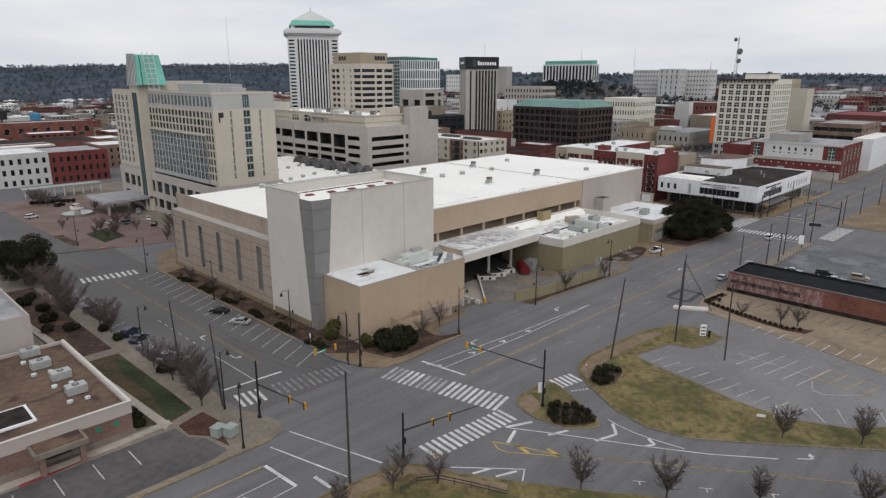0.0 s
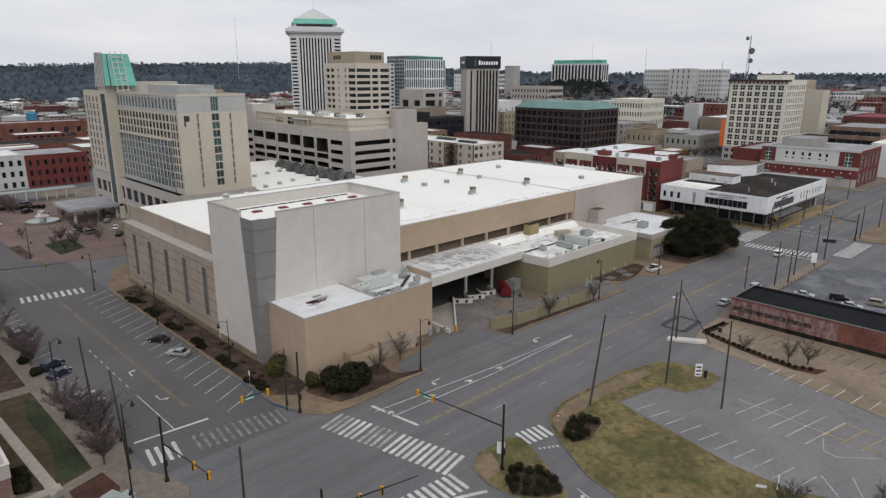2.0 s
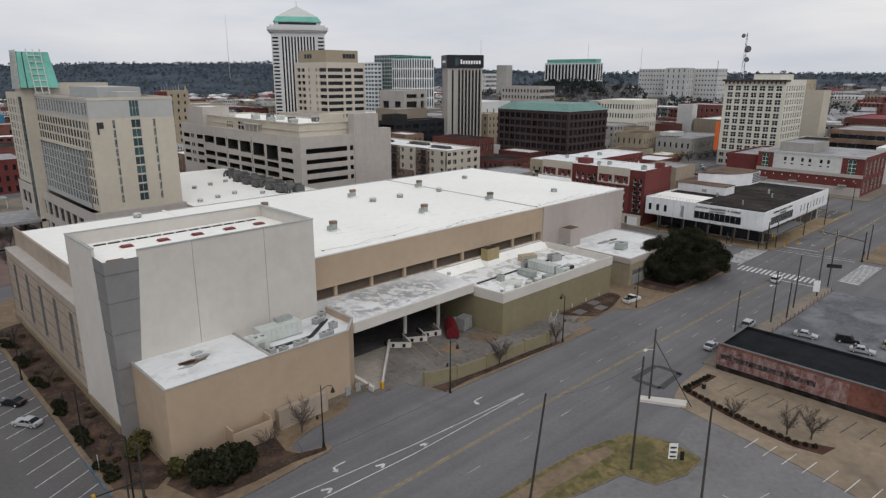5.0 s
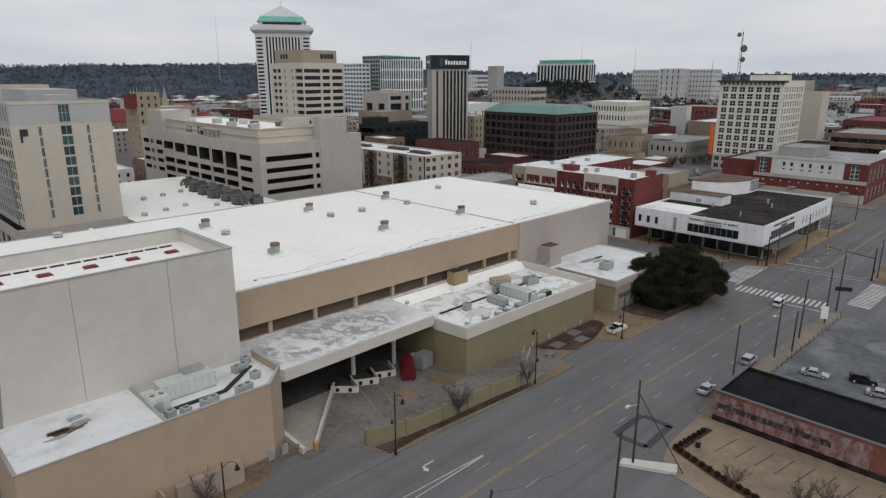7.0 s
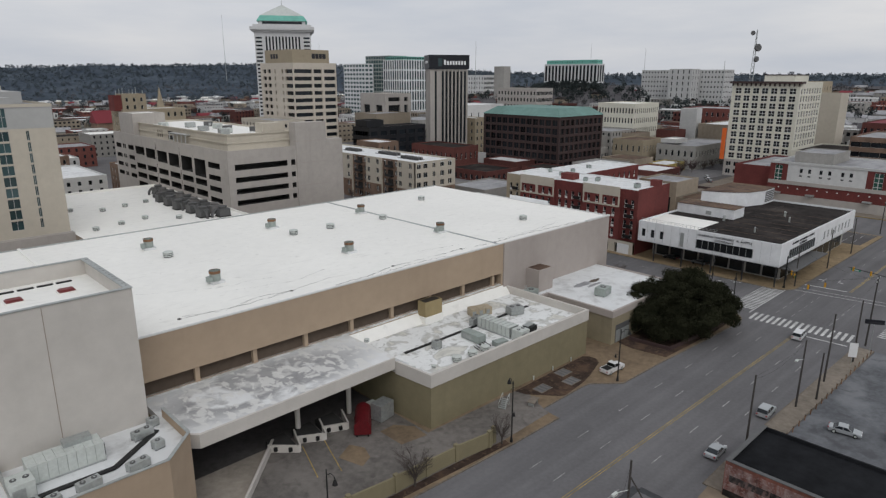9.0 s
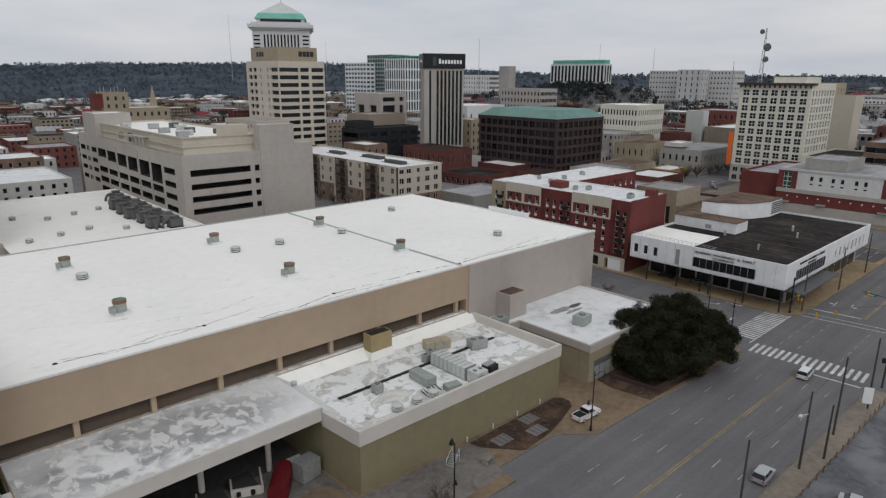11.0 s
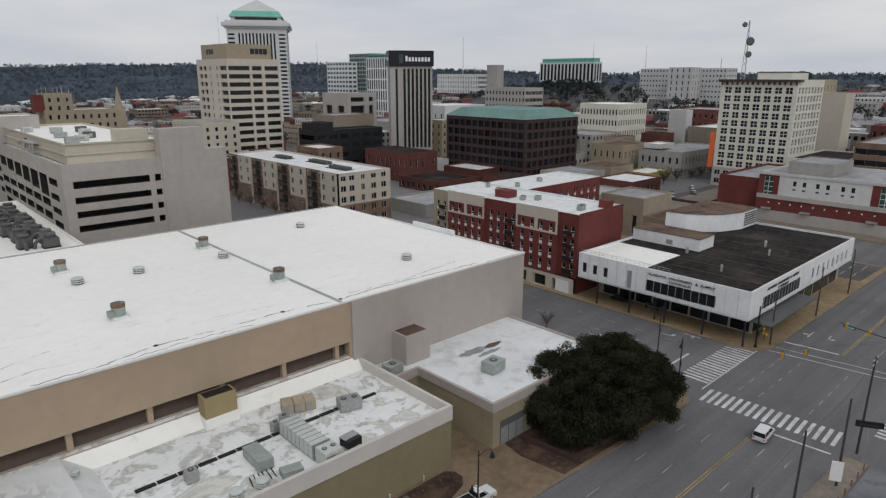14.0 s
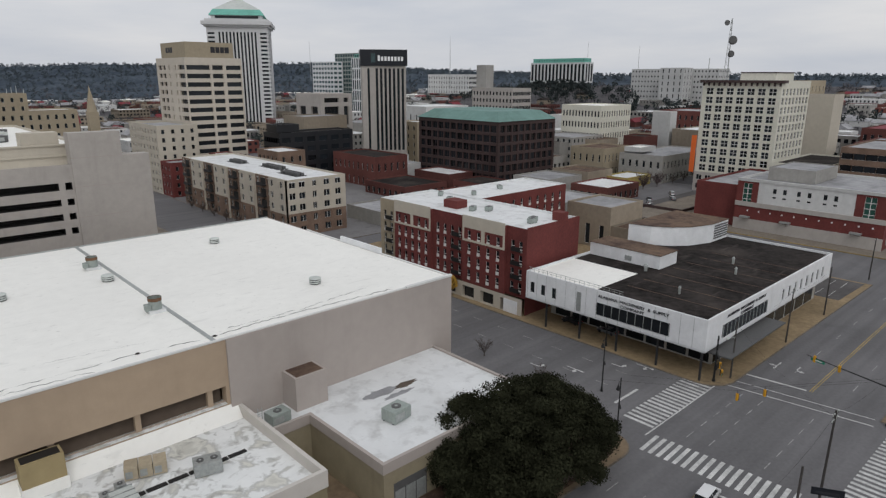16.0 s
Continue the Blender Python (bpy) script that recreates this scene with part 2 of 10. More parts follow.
M["black_cladding"] = surface("black_cladding", (0.018, 0.019, 0.022), 0.35, grain=0.5, vary=0.1, spec=0.5)
M["glass"] = surface("window_glass", (0.016, 0.02, 0.024), 0.18, grain=0.3, vary=0.2, per_object=0.5, spec=0.35)
M["glass_teal"] = surface("window_glass_teal", (0.04, 0.075, 0.08), 0.15, grain=0.3, vary=0.15, per_object=0.5, spec=0.45)
M["glass_green"] = surface("window_glass_green", (0.03, 0.095, 0.075), 0.15, grain=0.3, vary=0.15, spec=0.6)
# near-black base colour that stands in for the shade of deep interiors
M["shade_dark"] = surface("painted_interior_shade", (0.035, 0.034, 0.033), 0.95, grain=0.4, vary=0.2)
M["frame_white"] = surface("frame_white", (0.68, 0.68, 0.66), 0.6, vary=0.04)
M["frame_dark"] = surface("frame_dark", (0.03, 0.03, 0.032), 0.5, vary=0.06)
M["metal_grey"] = surface("galvanised_metal", (0.42, 0.44, 0.43), 0.5, 0.5, grain=2.0, vary=0.15, stain=0.2)
M["metal_light"] = surface("painted_metal_pale", (0.55, 0.58, 0.55), 0.55, 0.1, grain=2.0, vary=0.1, stain=0.3)
M["metal_green"] = surface("painted_metal_green", (0.32, 0.36, 0.335), 0.55, 0.1, grain=2.0, vary=0.12, stain=0.3)
M["metal_tan"] = surface("painted_metal_tan", (0.47, 0.4, 0.29), 0.55, 0.1, grain=2.0, vary=0.1, stain=0.3)
M["black_metal"] = surface("black_metal", (0.018, 0.018, 0.018), 0.5, 0.1, vary=0.1)
M["pole_wood"] = surface("pole_wood", (0.06, 0.054, 0.05), 0.95, grain=3.0, vary=0.25)
M["bark"] = surface("bark_grey", (0.085, 0.07, 0.062), 1.0, grain=4.0, vary=0.25)
M["bark_red"] = surface("bark_reddish", (0.115, 0.085, 0.085), 1.0, grain=4.0, vary=0.25)
M["leaf_oak"] = surface("leaf_dark_evergreen", (0.029, 0.031, 0.018), 1.0, grain=0.8, vary=0.35, blotch=0.3, spec=0.03)
M["leaf_shrub"] = surface("leaf_shrub", (0.025, 0.026, 0.015), 1.0, grain=1.5, vary=0.35, spec=0.06)
M["leaf_brown"] = surface("leaf_brown", (0.05, 0.034, 0.02), 0.9, grain=1.5, vary=0.35)
M["leaf_olive"] = surface("leaf_olive", (0.06, 0.056, 0.022), 0.9, grain=1.5, vary=0.35, spec=0.1)
# bare wood made paler: some distance haze is in the colour
M["wood_bare"] = surface("hazed_bare_wood", (0.112, 0.107, 0.11), 1.0, grain=0.3, vary=0.3, blotch=0.012, dark=(0.055, 0.055, 0.06), spec=0.0)
M["wood_pine"] = surface("dark_pine", (0.05, 0.06, 0.06), 1.0, grain=0.3, vary=0.35, blotch=0.02, spec=0.0)
# the next two mix blue aerial haze into the colour of the woods
M["wood_hazed"] = surface("hazed_distant_wood", (0.085, 0.103, 0.118), 1.0, grain=0.05, vary=0.25, blotch=0.01, dark=(0.065, 0.08, 0.093), spec=0.0)
M["wood_far_hazed"] = surface("hazed_ridge_wood", (0.07, 0.084, 0.1), 1.0, grain=0.07, vary=0.35, blotch=0.01, dark=(0.03, 0.04, 0.056), spec=0.0)
M["rust"] = surface("rust", (0.22, 0.12, 0.07), 0.9, grain=3.0, vary=0.3)
M["red_paint"] = surface("red_paint", (0.35, 0.02, 0.025), 0.5, vary=0.1)
M["red_vent"] = surface("maroon_paint", (0.2, 0.045, 0.045), 0.6, vary=0.1)
M["signal_yellow"] = surface("signal_yellow", (0.55, 0.28, 0.02), 0.5, vary=0.08)
M["sign_green"] = surface("sign_green", (0.02, 0.2, 0.12), 0.5, vary=0.06)
M["sign_white"] = surface("sign_white", (0.75, 0.75, 0.75), 0.5, vary=0.04)
M["sign_black"] = surface("sign_black", (0.015, 0.017, 0.022), 0.4, vary=0.1)
M["orange"] = surface("orange_banner", (0.7, 0.14, 0.03), 0.7, vary=0.08)
M["rubber"] = surface("rubber", (0.012, 0.012, 0.012), 0.8, vary=0.1)
M["letter_dark"] = surface("letter_dark", (0.03, 0.03, 0.035), 0.5, vary=0.03)
M["letter_white"] = surface("letter_white", (0.85, 0.85, 0.85), 0.5, vary=0.02)
M["maroon_roof"] = surface("maroon_roof", (0.2, 0.035, 0.045), 0.8, vary=0.1)
M["brick_paving"] = surface("brick_paving", (0.18, 0.125, 0.11), 0.9, grain=1.5, vary=0.2, blotch=0.1)
M["water"] = surface("fountain_water", (0.16, 0.2, 0.2), 0.1, vary=0.05, spec=0.6)



def water_stains(m, scale, lo, hi, amount, colour, centre=None, radii=None, stretch=None):
    """Ponding stains with curling edges; within an oval round centre if given; stretch: smeared along an axis."""
    nt = m.node_tree
    bs = nt.nodes["Principled BSDF"]
    src = bs.inputs["Base Color"].links[0].from_socket
    geo = nt.nodes.new("ShaderNodeNewGeometry")
    warp = nt.nodes.new("ShaderNodeTexNoise")
    warp.inputs["Scale"].default_value = scale
    warp.inputs["Detail"].default_value = 7
    warp.inputs["Distortion"].default_value = 0.5
    if stretch:
        sm = nt.nodes.new("ShaderNodeMapping")
        sm.inputs["Scale"].default_value = stretch
        nt.links.new(geo.outputs["Position"], sm.inputs["Vector"])
        nt.links.new(sm.outputs["Vector"], warp.inputs["Vector"])
    else:
        nt.links.new(geo.outputs["Position"], warp.inputs["Vector"])
    value = warp.outputs["Fac"]
    mr = nt.nodes.new("ShaderNodeMapRange")
    mr.inputs["From Min"].default_value = lo
    mr.inputs["From Max"].default_value = hi
    mr.inputs["To Max"].default_value = amount
    nt.links.new(value, mr.inputs["Value"])
    fac = mr.outputs["Result"]
    if centre:
        mp = nt.nodes.new("ShaderNodeMapping")
        mp.inputs["Scale"].default_value = (1 / radii[0], 1 / radii[1], 0)
        mp.inputs["Location"].default_value = (-centre[0] / radii[0], -centre[1] / radii[1], 0)
        nt.links.new(geo.outputs["Position"], mp.inputs["Vector"])
        ln = nt.nodes.new("ShaderNodeVectorMath")
        ln.operation = "LENGTH"
        nt.links.new(mp.outputs["Vector"], ln.inputs[0])
        fall = nt.nodes.new("ShaderNodeMapRange")
        fall.inputs["From Min"].default_value = 0.55
        fall.inputs["From Max"].default_value = 1.0
        fall.inputs["To Min"].default_value = 1.0
        fall.inputs["To Max"].default_value = 0.0
        nt.links.new(ln.outputs["Value"], fall.inputs["Value"])
        mul = nt.nodes.new("ShaderNodeMath")
        mul.operation = "MULTIPLY"
        nt.links.new(fac, mul.inputs[0])
        nt.links.new(fall.outputs["Result"], mul.inputs[1])
        fac = mul.outputs[0]
    mx = nt.nodes.new("ShaderNodeMix")
    mx.data_type = "RGBA"
    nt.links.new(fac, mx.inputs["Factor"])
    nt.links.new(src, mx.inputs["A"])
    mx.inputs["B"].default_value = (*colour, 1)
    nt.links.new(mx.outputs["Result"], bs.inputs["Base Color"])


water_stains(M["roof_ponding"], 0.14, 0.38, 0.44, 0.9, (0.31, 0.31, 0.315), (57, -7.0), (22, 9.0))
water_stains(M["roof_ponding"], 0.4, 0.5, 0.7, 0.6, (0.22, 0.22, 0.225), (57, -7.0), (21, 9.0))
water_stains(M["roof_ponding"], 0.8, 0.51, 0.57, 0.85, (0.68, 0.68, 0.66), stretch=(0.9, 0.6, 1))
water_stains(M["roof_ponding"], 0.28, 0.56, 0.64, 0.6, (0.7, 0.7, 0.68))
water_stains(M["roof_stained"], 0.3, 0.5, 0.57, 0.8, (0.36, 0.355, 0.33))
water_stains(M["roof_stained"], 0.3, 0.55, 0.62, 0.85, (0.7, 0.69, 0.63))
water_stains(M["roof_stained"], 0.3, 0.64, 0.7, 0.5, (0.45, 0.44, 0.4))
water_stains(M["roof_stained"], 0.8, 0.56, 0.72, 0.7, (0.26, 0.255, 0.24))
water_stains(M["roof_white_dirty"], 0.22, 0.56, 0.68, 0.4, (0.4, 0.39, 0.38))
water_stains(M["roof_white"], 0.05, 0.6, 0.8, 0.14, (0.5, 0.5, 0.5))
water_stains(M["roof_white"], 0.6, 0.64, 0.78, 0.4, (0.5, 0.49, 0.46))
water_stains(M["roof_white"], 1.0, 0.62, 0.74, 0.3, (0.5, 0.49, 0.46), stretch=(0.16, 0.8, 1))
water_stains(M["roof_white"], 2.2, 0.66, 0.74, 0.4, (0.42, 0.4, 0.37), stretch=(0.5, 1, 1))
water_stains(M["roof_dark"], 0.1, 0.55, 0.75, 0.5, (0.085, 0.07, 0.06))
water_stains(M["roof_dark"], 0.5, 0.6, 0.72, 0.5, (0.1, 0.085, 0.075), stretch=(0.2, 1, 1))
water_stains(M["roof_brown"], 0.25, 0.55, 0.68, 0.7, (0.035, 0.02, 0.02))
water_stains(M["asphalt"], 0.035, 0.5, 0.75, 0.3, (0.2, 0.196, 0.198))
water_stains(M["asphalt"], 0.12, 0.6, 0.78, 0.35, (0.08, 0.08, 0.083))
water_stains(M["lot_worn"], 0.09, 0.5, 0.62, 0.6, (0.22, 0.225, 0.235))
water_stains(M["lot_worn"], 0.3, 0.54, 0.66, 0.6, (0.065, 0.065, 0.07))
water_stains(M["yard_asphalt"], 0.16, 0.52, 0.7, 0.5, (0.24, 0.22, 0.2), stretch=(1, 0.4, 1))
water_stains(M["yard_asphalt"], 0.4, 0.56, 0.7, 0.5, (0.05, 0.045, 0.04))
water_stains(M["asphalt_lot"], 0.07, 0.5, 0.7, 0.35, (0.27, 0.262, 0.25))
water_stains(M["asphalt_lot"], 0.22, 0.58, 0.74, 0.5, (0.09, 0.085, 0.08))
water_stains(M["lot_concrete"], 0.18, 0.55, 0.7, 0.5, (0.13, 0.1, 0.08))
water_stains(M["dry_grass"], 0.14, 0.52, 0.66, 0.7, (0.055, 0.062, 0.02))
water_stains(M["dry_grass"], 0.7, 0.52, 0.64, 0.65, (0.075, 0.052, 0.03))
water_stains(M["dry_grass"], 0.35, 0.55, 0.66, 0.7, (0.06, 0.072, 0.022))
water_stains(M["lawn_brown"], 0.4, 0.52, 0.66, 0.7, (0.03, 0.032, 0.014))
water_stains(M["concrete_tan"], 0.2, 0.55, 0.72, 0.55, (0.11, 0.08, 0.055))
water_stains(M["mulch"], 0.3, 0.5, 0.66, 0.65, (0.115, 0.072, 0.047))
water_stains(M["mulch"], 1.4, 0.56, 0.66, 0.5, (0.15, 0.1, 0.065))
water_stains(M["paint_peeling"], 0.8, 0.42, 0.66, 0.6, (0.38, 0.32, 0.31), stretch=(1, 1.4, 0.5))
water_stains(M["paint_peeling"], 3.6, 0.5, 0.66, 0.35, (0.42, 0.37, 0.36))
water_stains(M["paint_dark"], 1.6, 0.48, 0.62, 0.7, (0.2, 0.13, 0.12), stretch=(1, 1.3, 0.6))
water_stains(M["paint_peeling"], 3.0, 0.52, 0.68, 0.4, (0.14, 0.06, 0.05))



def lane_wear(m, stretch, lo, hi):
    """Long faint streaks along the main street's way: tyre tracks, run-off."""
    nt = m.node_tree
    bs = nt.nodes["Principled BSDF"]
    src = bs.inputs["Base Color"].links[0].from_socket
    geo = nt.nodes.new("ShaderNodeNewGeometry")
    mp = nt.nodes.new("ShaderNodeMapping")
    mp.inputs["Scale"].default_value = stretch
    nz = nt.nodes.new("ShaderNodeTexNoise")
    nz.inputs["Scale"].default_value = 1.0
    nz.inputs["Detail"].default_value = 4
    mr = nt.nodes.new("ShaderNodeMapRange")
    mr.inputs["From Min"].default_value = 0.3
    mr.inputs["From Max"].default_value = 0.7
    mr.inputs["To Min"].default_value = lo
    mr.inputs["To Max"].default_value = hi
    hs = nt.nodes.new("ShaderNodeHueSaturation")
    nt.links.new(geo.outputs["Position"], mp.inputs["Vector"])
    nt.links.new(mp.outputs["Vector"], nz.inputs["Vector"])
    nt.links.new(nz.outputs["Fac"], mr.inputs["Value"])
    nt.links.new(mr.outputs["Result"], hs.inputs["Value"])
    nt.links.new(src, hs.inputs["Color"])
    nt.links.new(hs.outputs["Color"], bs.inputs["Base Color"])


water_stains(M["asphalt_west"], 0.1, 0.55, 0.75, 0.4, (0.16, 0.154, 0.15), stretch=(1, 0.15, 1))
lane_wear(M["asphalt"], (0.008, 0.42, 0), 0.86, 1.12)

# ---- building blocks ----
def add_box(bm, x0, x1, y0, y1, z0, z1, mi=0):
    vs = [bm.verts.new(p) for p in ((x0, y0, z0), (x1, y0, z0), (x1, y1, z0), (x0, y1, z0), (x0, y0, z1), (x1, y0, z1), (x1, y1, z1), (x0, y1, z1))]
    for f in ((3, 2, 1, 0), (4, 5, 6, 7), (0, 1, 5, 4), (1, 2, 6, 5), (2, 3, 7, 6), (3, 0, 4, 7)):
        bm.faces.new([vs[i] for i in f]).material_index = mi


def add_cyl(bm, x, y, z0, z1, r0, r1=None, n=10, mi=0, cap=True):
    r1 = r0 if r1 is None else r1
    a = [bm.verts.new((x + r0 * math.cos(2 * math.pi * i / n), y + r0 * math.sin(2 * math.pi * i / n), z0)) for i in range(n)]
    b = [bm.verts.new((x + r1 * math.cos(2 * math.pi * i / n), y + r1 * math.sin(2 * math.pi * i / n), z1)) for i in range(n)]
    for i in range(n):
        bm.faces.new((a[i], a[(i + 1) % n], b[(i + 1) % n], b[i])).material_index = mi
    if cap:
        bm.faces.new(b).material_index = mi
        bm.faces.new(a[::-1]).material_index = mi


def add_bar(bm, p, q, r, r2=None, n=5, mi=0):
    """A round or tapered bar from p to q."""
    p, q = Vector(p), Vector(q)
    r2 = r if r2 is None else r2
    d = (q - p).normalized()
    u = d.cross(Vector((0, 0, 1)))
    u = u.normalized() if u.length > 1e-4 else Vector((1, 0, 0))
    v = d.cross(u)
    a = [bm.verts.new(p + (u * math.cos(2 * math.pi * i / n) + v * math.sin(2 * math.pi * i / n)) * r) for i in range(n)]
    b = [bm.verts.new(q + (u * math.cos(2 * math.pi * i / n) + v * math.sin(2 * math.pi * i / n)) * r2) for i in range(n)]
    for i in range(n):
        bm.faces.new((a[i], a[(i + 1) % n], b[(i + 1) % n], b[i])).material_index = mi
    bm.faces.new(b)
    bm.faces.new(a[::-1])


def add_prism(bm, pts, z0, z1, mi=0, mi_side=None):
    a = [bm.verts.new((x, y, z0)) for x, y in pts]
    b = [bm.verts.new((x, y, z1)) for x, y in pts]
    n = len(pts)
    area = sum(pts[i][0] * pts[(i + 1) % n][1] - pts[(i + 1) % n][0] * pts[i][1] for i in range(n))
    if area < 0:
        a.reverse()
        b.reverse()
    bm.faces.new(b).material_index = mi
    bm.faces.new(a[::-1]).material_index = mi
    for i in range(n):
        bm.faces.new((a[i], a[(i + 1) % n], b[(i + 1) % n], b[i])).material_index = mi if mi_side is None else mi_side


def add_tube(bm, pts, r, n=4):
    """One continuous round cable through points."""
    rings = []
    for i, p in enumerate(pts):
        d = (pts[min(i + 1, len(pts) - 1)] - pts[max(i - 1, 0)]).normalized()
        u = d.cross(Vector((0, 0, 1))).normalized()
        v = d.cross(u)
        rings.append([bm.verts.new(p + (u * math.cos(6.283 * k / n) + v * math.sin(6.283 * k / n)) * r) for k in range(n)])
    for a, b in zip(rings, rings[1:]):
        for k in range(n):
            bm.faces.new((a[k], a[(k + 1) % n], b[(k + 1) % n], b[k]))


def mesh_of(name, bm, *mats):
    me = bpy.data.meshes.new(name)
    bm.normal_update()
    bm.to_mesh(me)
    bm.free()
    for m in mats:
        me.materials.append(M[m] if isinstance(m, str) else m)
    return me


def part(name, bm, material, parent=None, label=""):
    mats = material if isinstance(material, (tuple, list)) else (material,)
    ob = new(name, mesh_of(name, bm, *mats))
    if parent is not None:
        ob.parent = parent
    return tagged(ob, label)


def shared(name, me, parent, m):
    """One more object on a mesh that others use too."""
    ob = new(name, me)
    ob.parent = parent
    ob.matrix_basis = m
    return ob


def thing(name, label, category, x=0, y=0, z=0, rz=0, group="", kind=""):
    ob = new(name)
    ob.empty_display_size = 0.5
    ob.matrix_basis = pose(x, y, z, 0, 0, rz)
    return tagged(ob, label, category, group, kind)


def box_part(name, parent, material, x0, x1, y0, y1, z0, z1, label=""):
    bm = bmesh.new()
    add_box(bm, x0, x1, y0, y1, z0, z1)
    return part(name, bm, material, parent, label)


def grid_wall(bm, o, u, n, W, H, xs, zs, d, mi=0, mi_in=0, mi_back=None):
    """An upright wall from corner o along u, facing n, with openings xs by zs, each with reveals d deep."""
    o, u, n = Vector(o), Vector(u), Vector(n)
    up = Vector((0, 0, 1))
    cx = sorted({0.0, W, *[v for s in xs for v in s]})
    cz = sorted({0.0, H, *[v for s in zs for v in s]})
    grid = {}

    def vert(i, k, dep=0.0):
        key = (i, k, dep)
        if key not in grid:
            grid[key] = bm.verts.new(o + u * cx[i] + up * cz[k] - n * dep)
        return grid[key]

    flip = u.cross(up).dot(n) < 0

    def quad(a, b, c, e, m):
        bm.faces.new((e, c, b, a) if flip else (a, b, c, e)).material_index = m

    hole_x = [any(a <= cx[i] < b for a, b in xs) for i in range(len(cx) - 1)]
    hole_z = [any(a <= cz[k] < b for a, b in zs) for k in range(len(cz) - 1)]
    for i in range(len(cx) - 1):
        for k in range(len(cz) - 1):
            if not (hole_x[i] and hole_z[k]):
                quad(vert(i, k), vert(i + 1, k), vert(i + 1, k + 1), vert(i, k + 1), mi)
    for a, b in xs:
        i, j = cx.index(a), cx.index(b)
        for c, e in zs:
            k, l = cz.index(c), cz.index(e)
            f = [vert(i, k), vert(j, k), vert(j, l), vert(i, l)]
            g = [vert(i, k, d), vert(j, k, d), vert(j, l, d), vert(i, l, d)]
            for s in range(4):
                t = (s + 1) % 4
                quad(f[s], g[s], g[t], f[t], mi_in)
            if mi_back is not None:
                quad(*g, mi_back)


WINDOWS = {}


def window_mesh(w, h, glass, frame_mat, mull_x, mull_z, bar=0.1, panel=0.0):
    """A window lying in its opening, middle of the sill at the origin, facing -Y: frame, bars and pane."""
    key = (round(w, 2), round(h, 2), glass, frame_mat, mull_x, mull_z, bar, panel)
    if key not in WINDOWS:
        bm = bmesh.new()
        e = bar / 2 if frame_mat else 0.02
        px = [(-w / 2 + w * i / (mull_x + 1) + e, -w / 2 + w * (i + 1) / (mull_x + 1) - e) for i in range(mull_x + 1)]
        pz = [(h * k / (mull_z + 1) + e, h * (k + 1) / (mull_z + 1) - e) for k in range(mull_z + 1)]
        grid_wall(bm, (-w / 2, 0, 0), (1, 0, 0), (0, -1, 0), w, h, [(a + w / 2, b + w / 2) for a, b in px], pz, 0.08, 1, 1, 0)
        if panel:
            add_box(bm, -w / 2, w / 2, -0.16, 0.02, 0, h * panel, 1)
        WINDOWS[key] = mesh_of("window", bm, glass, frame_mat or glass)
    return WINDOWS[key]


def spread(a, b, count, width):
    """count openings of a width, evenly between a and b."""
    step = (b - a) / count
    return [(round(a + step * (i + 0.5) - width / 2, 3), round(a + step * (i + 0.5) + width / 2, 3)) for i in range(count)]


def facade(parent, side, x0, x1, y0, y1, z0, z1, xs, zs, wall, depth=0.3, glass="glass", frame_mat="frame_dark", mull=(1, 0), name="wall", win="window", bar=0.1, reveal=None, label="", panel=0.0):
    """One wall with openings and a window in each. side W: facing -X at x0, xs run from y1 towards y0; side S: facing -Y at y0, xs run from x0."""
    bm = bmesh.new()
    if side == "W":
        o, u, n, W, rz = (x0, y1, z0), (0, -1, 0), (-1, 0, 0), y1 - y0, -90
    else:
        o, u, n, W, rz = (x0, y0, z0), (1, 0, 0), (0, -1, 0), x1 - x0, 0
    grid_wall(bm, o, u, n, W, z1 - z0, xs, zs, depth, 0, 1)
    ob = part(name, bm, (wall, reveal or wall), parent, label)
    for a, b in xs:
        for c, e in zs:
            me = window_mesh(b - a, e - c, glass, frame_mat, mull[0], mull[1], bar, panel)
            p = Vector(o) + Vector(u) * (a + b) / 2 + Vector((0, 0, c)) - Vector(n) * (depth - 0.02)
            shared(win, me, parent, pose(p.x, p.y, p.z, 0, 0, rz))
    return ob


def shell(parent, x0, x1, y0, y1, z0, z1, wall, roof="roof_grey", parapet=0.8, sides="NE", cap=None, thick=0.35):
    """The plain walls of a block (sides N, E, W, S as named), its parapet and its roof."""
    bm = bmesh.new()
    c = {"W": ((x0, y1), (x0, y0)), "S": ((x0, y0), (x1, y0)), "E": ((x1, y0), (x1, y1)), "N": ((x1, y1), (x0, y1))}
    for s in sides:
        (ax, ay), (bx, by) = c[s]
        vs = [bm.verts.new(p) for p in ((ax, ay, z0), (bx, by, z0), (bx, by, z1), (ax, ay, z1))]
        bm.faces.new(vs)
    if bm.faces:
        part("wall", bm, wall, parent)
    else:
        bm.free()
    t = thick
    if parapet > 0:
        bm = bmesh.new()
        for a in ((x0 + 0.01, x1 - 0.01, y0 + 0.01, y0 + t), (x0 + 0.01, x1 - 0.01, y1 - t, y1 - 0.01), (x0 + 0.01, x0 + t, y0 + t, y1 - t), (x1 - t, x1 - 0.01, y0 + t, y1 - t)):
            add_box(bm, *a, z1 - parapet - 0.2, z1 + 0.06)
        part("parapet", bm, cap or wall, parent)
    bm = bmesh.new()
    add_box(bm, x0 + 0.02, x1 - 0.02, y0 + 0.02, y1 - 0.02, z1 - parapet - 0.4, z1 - parapet)
    part("roof", bm, roof, parent)


